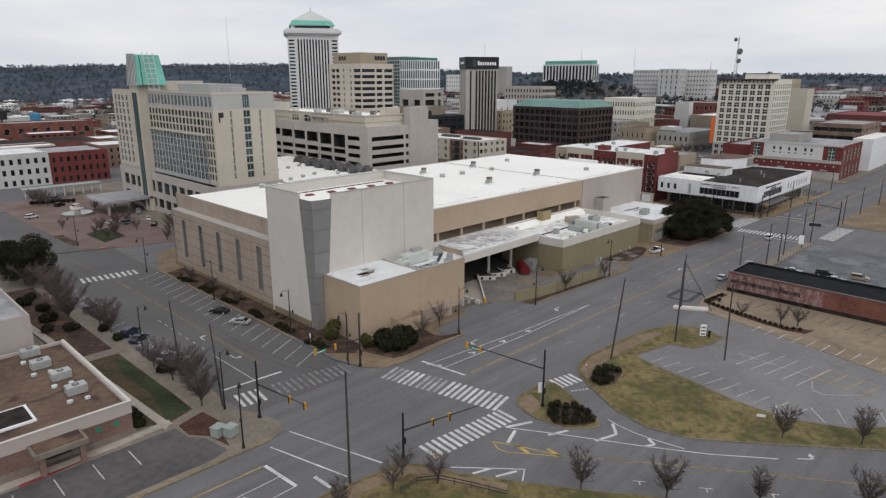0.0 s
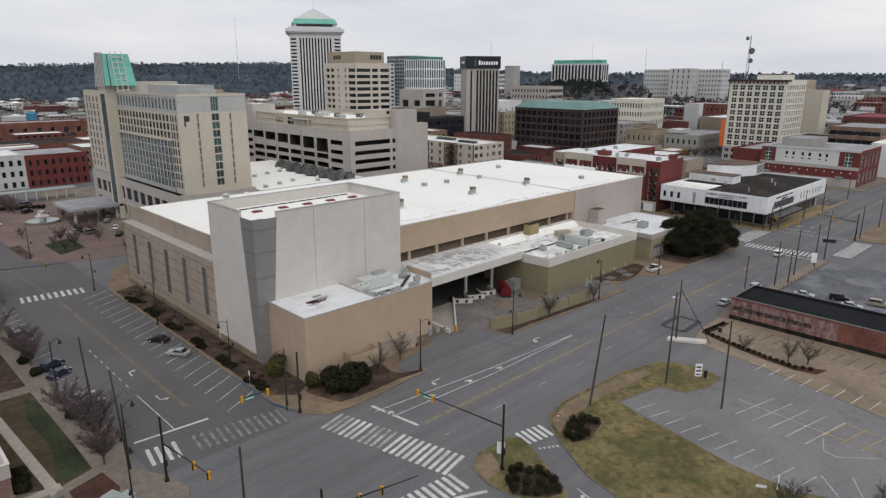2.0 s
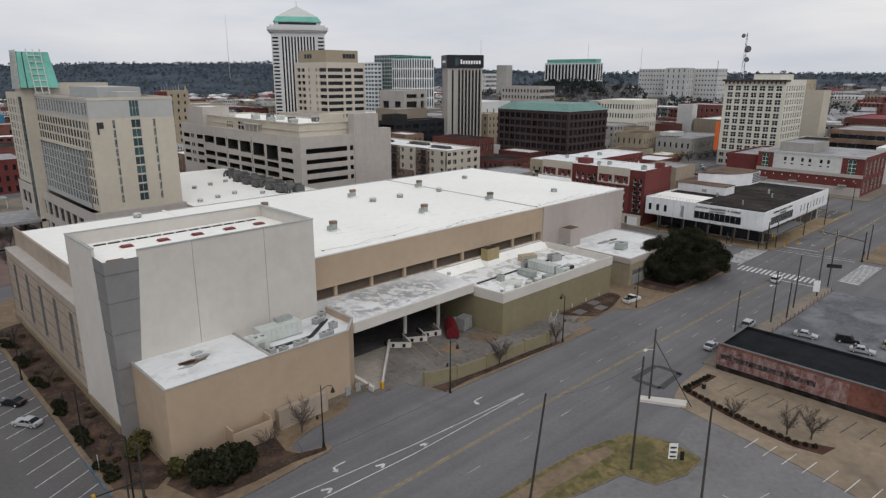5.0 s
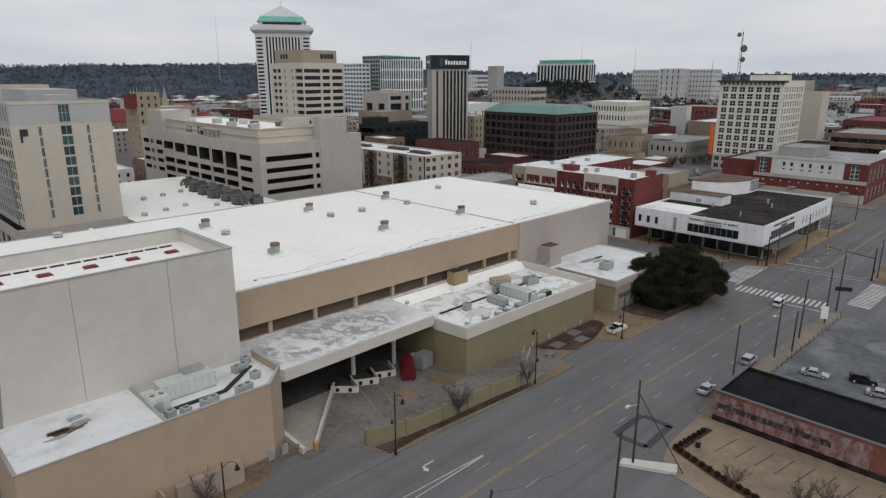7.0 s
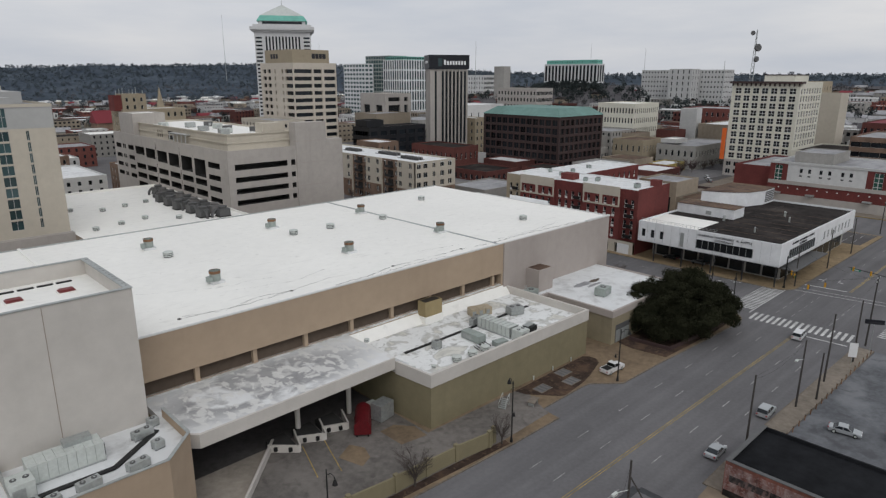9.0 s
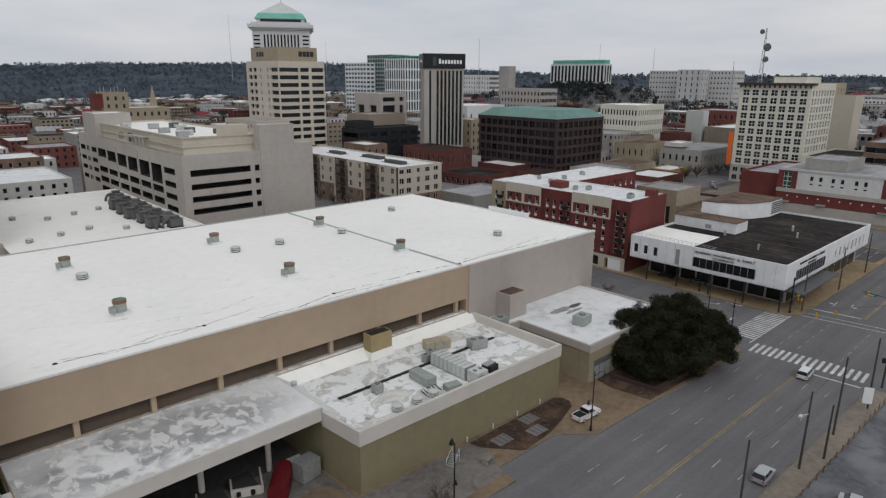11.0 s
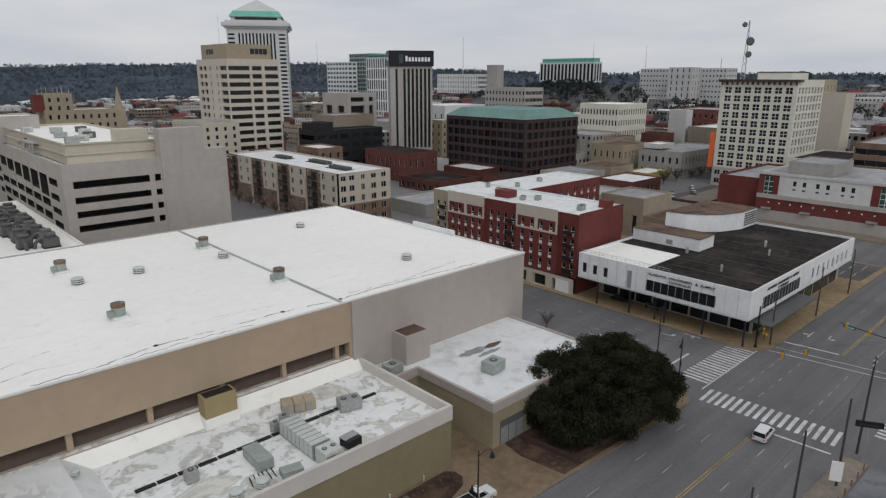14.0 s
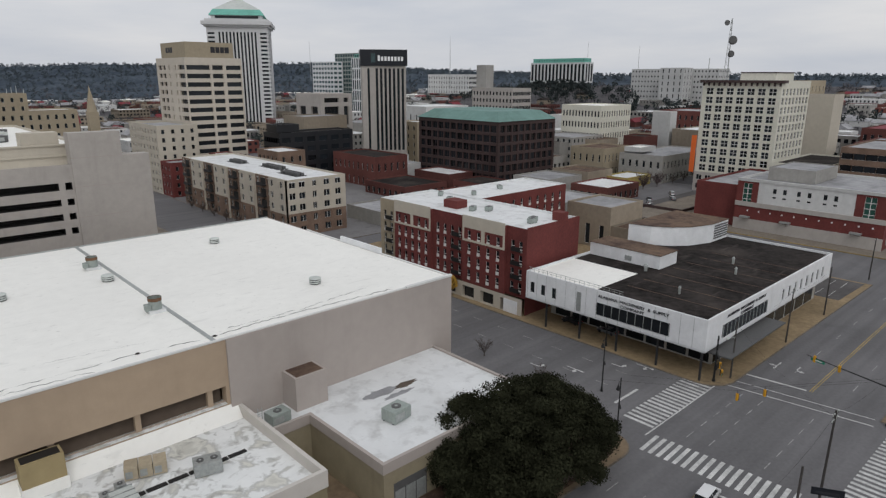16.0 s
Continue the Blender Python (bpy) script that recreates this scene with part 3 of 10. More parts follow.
def arc(cx, cy, r, a0, a1, n=8):
    return [(cx + r * math.cos(radians(a0 + (a1 - a0) * i / n)), cy + r * math.sin(radians(a0 + (a1 - a0) * i / n))) for i in range(n + 1)]


def slab(name, pts, material, z1=0.15, z0=-0.1, label="", category="pavement", kerb=True, kind="structure"):
    bm = bmesh.new()
    add_prism(bm, pts, z0, z1)
    ob = tagged(part(name, bm, material), label, category, kind=kind)
    if kerb:
        n = len(pts)
        area = sum(pts[i][0] * pts[(i + 1) % n][1] - pts[(i + 1) % n][0] * pts[i][1] for i in range(n))
        ring = pts if area > 0 else pts[::-1]
        bm = bmesh.new()
        ins = []
        for i in range(n):
            p, q, r = Vector(ring[i - 1]), Vector(ring[i]), Vector(ring[(i + 1) % n])
            d = (q - p).normalized() + (r - q).normalized()
            d = d.normalized() if d.length > 1e-4 else Vector((1, 0))
            ins.append((q.x - d.y * 0.18, q.y + d.x * 0.18, q.x + d.y * 0.02, q.y - d.x * 0.02))
        a = [bm.verts.new((v[0], v[1], z1 + 0.012)) for v in ins]
        b = [bm.verts.new((v[2], v[3], z1 + 0.012)) for v in ins]
        c = [bm.verts.new((v[2], v[3], z0)) for v in ins]
        for i in range(n):
            j = (i + 1) % n
            bm.faces.new((a[i], b[i], b[j], a[j]))
            bm.faces.new((b[i], c[i], c[j], b[j]))
        part("kerb", bm, "kerb", ob)
    return ob


def text_part(name, body, size, material, m, parent, depth=0.06, width=None):
    cu = bpy.data.curves.new(name, "FONT")
    cu.body = body
    cu.size = size
    cu.extrude = depth
    cu.align_x = "CENTER"
    cu.resolution_u = 3
    tmp = new(name, cu)
    me = bpy.data.meshes.new_from_object(tmp.evaluated_get(bpy.context.evaluated_depsgraph_get()))
    bpy.data.objects.remove(tmp)
    if width:
        xs = [v.co.x for v in me.vertices]
        k = width / (max(xs) - min(xs))
        for v in me.vertices:
            v.co.x *= k
    me.materials.clear()
    me.materials.append(M[material])
    ob = new(name, me)
    ob.parent = parent
    ob.matrix_basis = m
    return ob


# ---- ground, streets and blocks ----
bm = bmesh.new()
add_box(bm, -4600, 4800, -3000, 4800, -1.0, -0.12)
tagged(part("ground", bm, "town_ground"), "grey-brown winter town ground reaching the horizon", "ground", kind="structure")
bm = bmesh.new()
add_box(bm, -150, 620, -240, 420, -0.3, 0.0)
tagged(part("road", bm, "asphalt"), "worn grey asphalt of the streets round the hall", "road", kind="structure")

slab("road_west", [(-25.9, 192), (-25.9, -31), (-4, -31), (-2.9, -24), (-2.9, 192)], "asphalt_west", 0.005, -0.05, "dark worn asphalt of the side street", "road", False)
# the hall's block
slab("pavement_hall", [(-3, 62), (-3, -24), (-1.2, -30), (1.5, -33.2), (6, -34), (14, -33.6), (20, -33), (24.4, -32.9), (25.6, -32.2), (25.4, -31.2), (21.4, -30.4), (20.7, -28.5), (22.4, -27), (26.4, -25.4), (31.8, -25.1), (35.4, -23.6), (36.6, -21.4), (41, -21.4), (41, -24), (47.5, -24), (49.5, -30), (51.5, -32.2), (84, -33.6), (96, -33.8), (96.5, -30), (108, -30), (110.4, -30.2), (112.8, -32.4), (115.3, -34.5), (118, -34.6), (128, -34.9), (150, -36.2), (160, -36.6)] + arc(163.5, -32, 4.6, -90, 0) + [(168.2, 90), (20, 90), (4, 80)], "concrete_tan", label="tan concrete pavement round the hall, with stone kerb")
slab("planting_bed", [(-2.2, 58), (-2.2, -20), (2, -24), (5.2, -21.4), (5.2, -5), (3.4, -5), (3.8, 60)], "mulch", 0.2, 0, "dark mulch bed along the blank wall", "flower bed", False)
slab("planting_bed", [(3.4, -24), (5.6, -31.2), (8, -31.7), (13.2, -31.9), (19, -31.6), (24.4, -32.3), (24.9, -31.6), (20.9, -30.2), (19.8, -28.2), (20.4, -25), (20.6, -22), (6, -21.8)], "mulch", 0.2, 0, "dark mulch bed at the hall's corner", "flower bed", False)
slab("planting_bed", [(131.6, -34.4), (152, -35.4), (163, -35), (166, -30), (165, -12), (158.4, -8), (158.4, -23.4), (131.4, -23.4), (130.6, -27.2)], "mulch", 0.22, 0, "dark leaf-covered bed under the oak", "flower bed", False)
slab("yard", [(40.6, -24.2), (47.6, -24.2), (50, -29.8), (78, -32), (96, -31.6), (100, -22.6), (77, -22), (77, -0.2), (41, -0.2)], "yard_asphalt", 0.165, 0, "worn asphalt of the loading yard", "yard", False)
slab("yard", [(26, -32.2), (21.6, -30.2), (22.6, -26.8), (32, -24.8), (36.4, -21.5), (41, -21.5), (41, -24), (47.5, -24), (49.5, -30), (51.6, -32.6)], "asphalt", 0.1, -0.05, "asphalt ramp from street to yard", "driveway", False)
slab("planting_bed", [(98.4, -24.6), (102.4, -29.3), (103.4, -29.8), (110.2, -29.1), (113.8, -28.2), (119.4, -26.4), (120.7, -24.9), (120.6, -23.4), (119.6, -22.4), (98, -22.6)], "mulch", 0.2, 0, "dark dirt strip beside the annex", "flower bed", False)

# western block
slab("pavement_west", [(-26, 190), (-26, -20), (-27, -27), (-24.6, -31.5), (-23.2, -36.5)] + [(-24.6, -39.2), (-27.6, -40.4), (-150, -40.4), (-150, 190)], "concrete", label="tan pavement of the western block")
slab("lawn", [(-32.2, 10), (-31.6, -16), (-31.6, -22.5), (-36.2, -24.2), (-41, -22), (-41, 10)], "lawn_brown", 0.2, 0, "brown winter lawn beside the footpath", "lawn", False)
slab("lawn", [(-32.2, 13.4), (-33, 70), (-42.6, 70), (-41, 13.4)], "mulch", 0.2, 0, "dark leaf-littered lawn under bare trees", "lawn", False)
slab("lawn", [(-33.7, 7.5), (-32.3, 5.5), (-31.7, -15.8), (-31.8, -22.2), (-36.4, -23.7), (-34.3, -11.7), (-35, -0.2)], "green_grass", 0.215, 0.1, "dark green strip of lawn", "lawn", False)
slab("footpath", [(-37.6, -26), (-36.2, -24.5), (-41.5, 60), (-43, 60)], "concrete_pale", 0.23, 0.1, "pale concrete footpath along the building", "footpath", False)
slab("planting_bed", [(-30.9, -24.6), (-30.2, -30), (-32, -34), (-32.6, -37.4), (-33.6, -32.4), (-35.6, -30), (-35.6, -26.2)], "mulch_red", 0.215, 0, "reddish mulch bed at the corner", "flower bed", False)
slab("parking_court", [(-120, -27.2), (-36.4, -26.6), (-36, -30.6), (-34.2, -32.8), (-33.4, -38.2), (-36, -39), (-120, -39)], "asphalt_dark", 0.2, 0, "small dark asphalt parking court", "parking lot", False)
# kerbside bays on the western side
slab("parking_bay", [(-25.8, -9), (-28.8, -6), (-29, 62), (-25.8, 66)], "asphalt", 0.165, 0, "asphalt parking bays cut into the pavement", "parking bay", False)
slab("kerb_strip", [(-27, -40.15), (-27, -39.95), (-120, -40.15), (-120, -40.35)], "kerb_yellow", 0.175, 0, "faded yellow painted kerb", "kerb", False)
slab("kerb_strip", [(-3.05, -10), (-2.8, -10), (-2.8, -23.6), (-1.0, -29.6), (-1.25, -29.8), (-3.05, -24)], "kerb_blue", 0.18, 0, "faded blue painted kerb", "kerb", False)

# southern corner, island and car park
slab("verge_south", [(-29, -57.2), (-22, -58.3), (-17.5, -58.6), (-14.6, -62.4), (-13.2, -66.5), (-10.5, -71), (-5.7, -78.5), (-2.9, -82.8), (1.8, -89.3), (8, -97.5), (19, -110), (34, -122), (60, -146), (60, -240), (-150, -240), (-150, -57)], "dry_grass", label="brown winter verge with kerb", category="verge")
slab("footpath", [(-60, -58), (-29, -58), (-22, -59), (-17, -60.4), (-15.4, -62.6), (-14.2, -66.6), (-10.2, -73.4), (-11.6, -74.4), (-16, -67), (-18, -62), (-23, -61), (-60, -60.2)], "concrete_tan", 0.17, 0, "tan concrete footpath on the verge", "footpath", False)
slab("traffic_island", [(6.9, -64.8), (8.2, -60.4), (11.3, -58.6), (17.9, -58.6), (19.6, -60.2), (18.8, -63.1), (13.6, -73.2), (12.6, -74.2), (11, -74), (7.7, -70.7)], "dry_grass", label="grassed traffic island with stone kerb", category="traffic island")
slab("footpath", [(7.6, -64), (8.6, -60.8), (11.5, -59.2), (13, -60), (11, -64)], "concrete_tan", 0.17, 0, "worn tan footpath on the island", "footpath", False)
slab("verge_lot", [(23.6, -64.5), (25.5, -61.5), (29, -59), (33.6, -58), (42.5, -58.3), (52.9, -59.2), (62.1, -62.1), (64.6, -68), (63.4, -73.5), (58, -73.6), (52.5, -71.6), (51.6, -67.2), (41.2, -64.9), (39.4, -70), (38.5, -76.7), (36.2, -86.5), (36, -95), (40, -103), (50, -112), (76, -136), (66, -146), (50, -124), (36.6, -108.8), (29.6, -100), (22.9, -91.6), (18.7, -85.8), (17.2, -79.7), (18.7, -73)], "dry_grass", label="patchy yellow-brown grass verge of the car park", category="verge")
slab("footpath", [(25, -63.8), (27.2, -60.6), (34, -58.8), (50, -59.8), (56, -61.5), (55.5, -63.4), (40, -62), (31, -62.2)], "concrete_tan", 0.17, 0, "worn tan path across the verge", "footpath", False)
slab("parking_lot", [(41.2, -64.9), (51.6, -67.2), (52.5, -71.6), (58, -73.6), (63.4, -73.5), (66, -68), (77.5, -66.5), (73.5, -77), (71, -88), (66.5, -104), (62, -128), (50, -112), (40, -103), (36, -95), (36.2, -86.5), (38.5, -76.7)], "asphalt_lot", 0.03, -0.05, "cracked grey asphalt car park", "parking lot", False)
slab("pavement_tan_lot", [(76, -63.5), (79, -61.2), (84, -60), (96, -59.4), (96, -140), (62, -140), (66.5, -104), (71, -88), (73.5, -77)], "lot_concrete", 0.12, -0.05, "tan concrete car park beside the brick warehouse", "parking lot", False)
slab("kerb_apron", [(72.6, -57.6), (74.2, -57.2), (78.4, -63.8), (76.4, -64.6)], "stucco_white", 0.5, 0, "pale concrete kerb apron", "kerb", False)
slab("planting_bed", [(82.2, -60.9), (92, -62), (92, -63.2), (83.4, -62.4), (81, -68.9), (79.4, -75.7), (78.6, -81), (81, -86.4), (77.6, -85.6), (76.8, -81.8), (77.6, -75.7), (79.4, -68.9)], "mulch_red", 0.2, 0, "narrow planting strip with low hedge", "flower bed", False)
slab("planting_bed", [(7.6, -68.8), (9.2, -65.9), (12.6, -64.8), (14.9, -68.4), (14.6, -71), (12.8, -73.2), (10.6, -72.4)], "mulch", 0.175, 0, "dark bed of clipped shrubs", "flower bed", False)
slab("planting_bed", [(24, -66.9), (26.2, -63.8), (29.6, -62.5), (32.2, -63.6), (32.6, -66.8), (27.4, -68.2)], "mulch", 0.175, 0, "dark bed of clipped shrubs", "flower bed", False)
slab("pavement_south", [(96, -58.6), (110, -58.4), (166, -59.6), (166, -63.2), (112, -62), (96, -62)], "concrete", label="cracked concrete pavement along the street")
slab("parking_lot", [(109, -62.2), (166, -63.4), (166, -150), (109, -150)], "lot_worn", 0.05, -0.05, "dark patched asphalt car park", "parking lot", False)
# blocks beyond the far crossing
slab("pavement_east", arc(199.5, -32, 5.4, -175, -90, 6) + [(285, -38.2), (285, 90), (194.2, 90)], "concrete_gold", label="tan pavement round the white shop")
slab("parking_lot", [(264, -36), (284, -36.6), (284, 8), (264, 8)], "asphalt_dark", 0.17, 0, "small asphalt car park beside the white shop", "parking lot", False)
slab("pavement_bank", [(318, -36), (460, -36), (460, 60), (318, 60)], "concrete", label="concrete pavement round the brick office")
slab("pavement_southeast", [(203, -59.8), (420, -59.8), (420, -180), (203, -180)], "concrete_tan", label="pavement of the south-eastern block")
slab("pavement_north", [(194.2, 100), (285, 100), (285, 240), (194.2, 240)], "asphalt_lot", label="worn grey asphalt yard round the flats")
slab("pavement_hotel", [(20, 96), (168, 96), (168, 240), (20, 240)], "concrete", label="pavement round the hotel and car deck")
slab("plaza", [(-10.8, 105), (-4, 98), (19.8, 91.5), (33, 91.5), (33, 212), (-13, 212), (-13.5, 171)], "brick_paving", 0.1, -0.05, "brown brick forecourt of the hotel", "plaza", False)


# ---- road markings ----
def marking(name, label, quads, material="paint_white", piece="stripe", z=0.012):
    """Paint on the road: each quad of points is a stripe of its own."""
    ob = thing(name, label, "road marking", kind="structure")
    for q in quads:
        bm = bmesh.new()
        add_prism(bm, q, z - 0.01, z)
        part(piece, bm, material, ob)
    return ob


def line(x0, y0, x1, y1, w=0.15):
    d = Vector((x1 - x0, y1 - y0)).normalized()
    nx, ny = -d.y * w / 2, d.x * w / 2
    return [(x0 + nx, y0 + ny), (x0 - nx, y0 - ny), (x1 - nx, y1 - ny), (x1 + nx, y1 + ny)]


def ladder(x0, y0, x1, y1, wide, step=1.15, bar=0.6, skew=0.0):
    """Bars of a crosswalk from x0,y0 to x1,y1, each bar wide across that way."""
    d = Vector((x1 - x0, y1 - y0))
    n = int(d.length / step)
    d.normalize()
    u = Vector((-d.y, d.x))
    out = []
    for i in range(n + 1):
        c = Vector((x0, y0)) + d * (i * step)
        s = d * skew
        out.append(line(*(c - u * wide / 2 - s), *(c + u * wide / 2 + s), bar))
    return out


# main street
for yy, a, b, nm in ((-43.6, 62, 165, "white"), (-51.1, 60, 165, "white"), (-39.4, 84, 160, "white"), (-55, 110, 165, "faint")):
    k0 = 68.9 - 12.2 if yy > -45 else 71.0 - 12.2
    marking("lane_dashes", "row of broken white lane lines", [line(x, yy, x + 3.05, yy, 0.13) for x in np.arange(k0, b, 12.2) if x > a - 8], "paint_worn")
marking("lane_dashes", "row of broken white lane lines", [line(x, -51.3, x + 3.05, -51.3, 0.13) for x in np.arange(11, 58, 12.2)], "paint_worn")
marking("centre_line", "double yellow centre line", [line(12, -46.2, 60, -46.4, 0.13), line(12, -46.6, 60, -46.8, 0.13), line(60, -46.4, 165, -48.1, 0.13), line(60, -46.8, 165, -48.5, 0.13)], "paint_yellow_mid")
marking("centre_line", "double yellow centre line", [line(206, -48.1, 420, -48.6, 0.13), line(206, -48.5, 420, -49, 0.13)], "paint_yellow")
marking("turn_lane_line", "pair of solid white median lines", [line(8.2, -37.9, 34.9, -40.3, 0.16), line(34.9, -40.3, 60.4, -41.6, 0.16), line(9.3, -41.2, 33.1, -42.2, 0.16), line(33.1, -42.2, 60.4, -41.8, 0.16)])
marking("median_chevrons", "white chevrons in the painted median", [line(*a, *b, 0.4) for x, y in ((10.4, -39.9), (19.6, -40.5), (28.6, -41.1), (37, -41.4)) for a, b in (((x, y), (x - 1.3, y + 1.0 - 0.02 * x)), ((x, y), (x - 0.9, y - 0.9 + 0.015 * x)))])
marking("lane_dashes", "row of broken white lane lines", [line(x, y, x + 3, y, 0.13) for x in np.arange(212, 330, 12.2) for y in (-43.5, -53.4)], "paint_worn")
# street on the west side of the hall
marking("centre_line", "double yellow centre line", [line(-14, -14, -14.6, 60, 0.13), line(-14.4, -14, -15, 60, 0.13), line(-14.6, 60, -20, 130, 0.13)], "paint_yellow_worn")
marking("lane_line", "white lane line with a broken start", [line(-18.6, -20, -18.8, -4, 0.14)] + [line(-18.8, y, -18.8, y + 1.6, 0.13) for y in np.arange(0, 24, 3.6)])
marking("stop_line", "white stop line", [line(-24.8, -19.6, -13.2, -20.4, 0.5)])
marking("parking_lines", "slanted white parking lines", [line(-9.9 - 0.01 * k, -20.5 + 4.33 * k, -3.2, -16.8 + 4.33 * k, 0.12) for k in range(19)])
marking("parking_lines", "slanted white parking lines", [line(-24.6, 2 + 3.6 * k, -28.7, -0.4 + 3.6 * k, 0.12) for k in range(17)], z=0.19)
marking("crosswalk", "worn white ladder crosswalk", ladder(-24.4, -25.3, -19.6, -26.0, 5.0, 1.25, 0.6), "paint_white")
marking("crosswalk", "worn white ladder crosswalk", ladder(-17.6, -26.2, -3.4, -28, 5.0, 1.25, 0.5), "paint_ghost")
marking("crosswalk", "white ladder crosswalk", ladder(-8, 66, -21.5, 67.5, 5.0, 1.5, 0.7), "paint_white")
# crossing in front of the hall
marking("crosswalk", "worn white ladder crosswalk", ladder(1.2, -35.4, 2.0, -38.4, 5.4, 1.2, 0.62), "paint_worn")
marking("crosswalk", "white ladder crosswalk", ladder(2.1, -38.9, 2.95, -42.0, 5.4, 1.2, 0.62), "paint_white")
marking("crosswalk", "worn white ladder crosswalk", ladder(3.1, -42.6, 4.2, -46.4, 5.4, 1.2, 0.62), "paint_worn")
marking("crosswalk", "white ladder crosswalk", ladder(4.4, -47.5, 7, -58.6, 5.6, 1.2, 0.62), "paint_white")
marking("crosswalk", "white ladder crosswalk", ladder(-12.2, -59.8, 5, -61.3, 4.2, 1.2, 0.62), "paint_white")
marking("crosswalk", "short white ladder crosswalk", ladder(19.8, -60.6, 24.4, -61.6, 3.6, 1.15, 0.6), "paint_white")
marking("stop_line", "white stop line", [line(9, -36, 10.5, -46.2, 0.55)])
marking("stop_line", "pair of white crossing lines", [line(-23.8, -40, -19, -57.1, 0.25), line(-28.3, -41.9, -24.6, -56.2, 0.25)])
marking("stop_line", "white stop lines of the western street", [line(-31.4, -45.6, -30.9, -52.9, 0.55), line(-27.9, -52.9, -27.7, -56.6, 0.55)])
marking("centre_line", "yellow centre line", [line(-31.4, -45.5, -120, -44.2, 0.2)], "paint_yellow")
marking("lane_line", "white lane lines", [line(-30.9, -49.4, -48, -49.6, 0.14), line(-30.9, -52.9, -48, -53.2, 0.14)])
# street that bends away to the south-east
def run(pts, w=0.15):
    return [line(*a, *b, w) for a, b in zip(pts, pts[1:])]


marking("edge_line", "white edge line round the bend", run([(1.4, -63.7), (5.6, -70.6), (12.1, -82.2), (17, -90.1), (22.9, -97.8)], 0.2))
marking("centre_line", "worn yellow centre line round the bend", run([(0.9, -74.6), (5.6, -80.7), (11.6, -89), (26.2, -110.5), (46, -136)], 0.3), "paint_yellow_worn")
marking("yellow_hatching", "yellow hatched wedge", run([(-3.3, -64.8), (-1, -69.6), (0.9, -74.4)], 0.22) + run([(-3.3, -64.8), (-4.2, -66.6), (-4.1, -68.1), (0.9, -74.7)], 0.22) + [line(-1.5, -67.8, -1.9, -70.7, 0.55), line(1.0, -72.1, 0.8, -74.4, 0.55)], "paint_yellow")
marking("white_hatching", "white chevrons beside the island", [line(1.4, -63.6, 5.8, -65.6, 0.6), line(-1.9, -66.7, 1.7, -65.3, 0.55), line(4.3, -69.8, 7.7, -71.3, 0.5), line(8.1, -76, 12.1, -77.3, 0.5), line(12.1, -77.3, 14.5, -75.2, 0.5), line(12.1, -82.2, 13.6, -83, 0.5), line(13.6, -83, 14.4, -81.5, 0.5)])
marking("edge_line", "white edge line of the slip lane", run([(15.2, -73.9), (14.7, -76), (14.5, -79), (14.7, -81.8), (15.7, -86.8)], 0.18))
marking("white_hatching", "white hatched wedge at the corner", run([(-12.7, -64.9), (-5.6, -72.8), (-8, -74.3)], 0.2) + [line(-11.6, -68.2, -8.9, -69.2, 0.45), line(-9.8, -71, -6.7, -72.3, 0.45)])
for tx, ty in ((3.4, -85.9), (8.4, -93.2), (13.5, -100.1)):
    marking("bay_mark", "white painted T of a kerbside bay", [line(tx - 0.5, ty + 0.7, tx + 0.5, ty - 0.7, 0.14), line(tx, ty, tx - 0.7, ty - 0.5, 0.14)])
for k in range(5):
    marking("yield_teeth", "row of white yield triangles", [[(19.3 + 0.62 * k, -63.9 - 0.36 * k), (19.75 + 0.62 * k, -64.15 - 0.36 * k), (19.3 + 0.62 * k, -64.6 - 0.36 * k)]])
# far crossing
marking("crosswalk", "white ladder crosswalk", ladder(174.2, -32.6, 194.5, -32.8, 5.4, 1.25, 0.62))
marking("crosswalk_lines", "white lines along a crosswalk", [line(171.2, -35.6, 197.6, -35.5, 0.25)])
marking("crosswalk", "white ladder crosswalk", ladder(169.6, -37.2, 170.6, -58.6, 5.4, 1.28, 0.62))
marking("crosswalk", "white ladder crosswalk", ladder(176, -64, 200, -64.4, 5.2, 1.28, 0.62))
marking("stop_line", "white stop line", [line(164.6, -48.6, 165.2, -58.4, 0.4)])
marking("stop_line", "white stop line", [line(204.7, -37.5, 206, -47.6, 0.5)])
marking("crosswalk_lines", "pair of white crosswalk lines", [line(197.5, -35.8, 200.6, -59.4, 0.25), line(200.4, -37.1, 203.2, -59, 0.2)])
marking("stop_line", "white stop line", [line(176.6, -26.6, 184, -26.6, 0.5)])
for k in range(5):
    marking("lane_dashes", "short broken white line through the crossing", [line(175.5 + 4.6 * k, yy, 177.7 + 4.6 * k, yy, 0.12) for yy in (-40.3, -43.8, -52)], "paint_worn")
marking("lane_dashes", "broken white lane lines of the side street", [line(xx, y, xx, y + 2.6, 0.13) for y in np.arange(-22, 70, 7.6) for xx in (181.5, 188)], "paint_worn")
# car park bays
marking("parking_lines", "white parking lines", [line(51.6 - 0.42 * k, -80.8 - 2.82 * k, 62.2 - 0.1 * k, -83.4 - 2.8 * k, 0.14) for k in range(5)] + [line(57.2, -79, 55.8, -93.6, 0.14)], "paint_lot", z=0.045)
marking("parking_lines", "faint white parking lines", [line(40.7 - 0.42 * k, -68.3 - 2.95 * k, 45.1 - 0.34 * k, -69.6 - 2.95 * k, 0.13) for k in range(10)], "paint_lot", z=0.045)
marking("parking_lines", "slanted white parking lines", [line(42.9, -96.5, 39.2, -99.7, 0.14), line(45.6, -99.8, 41, -102.3, 0.14), line(49.3, -105.4, 44.6, -107.6, 0.14)], "paint_lot", z=0.045)
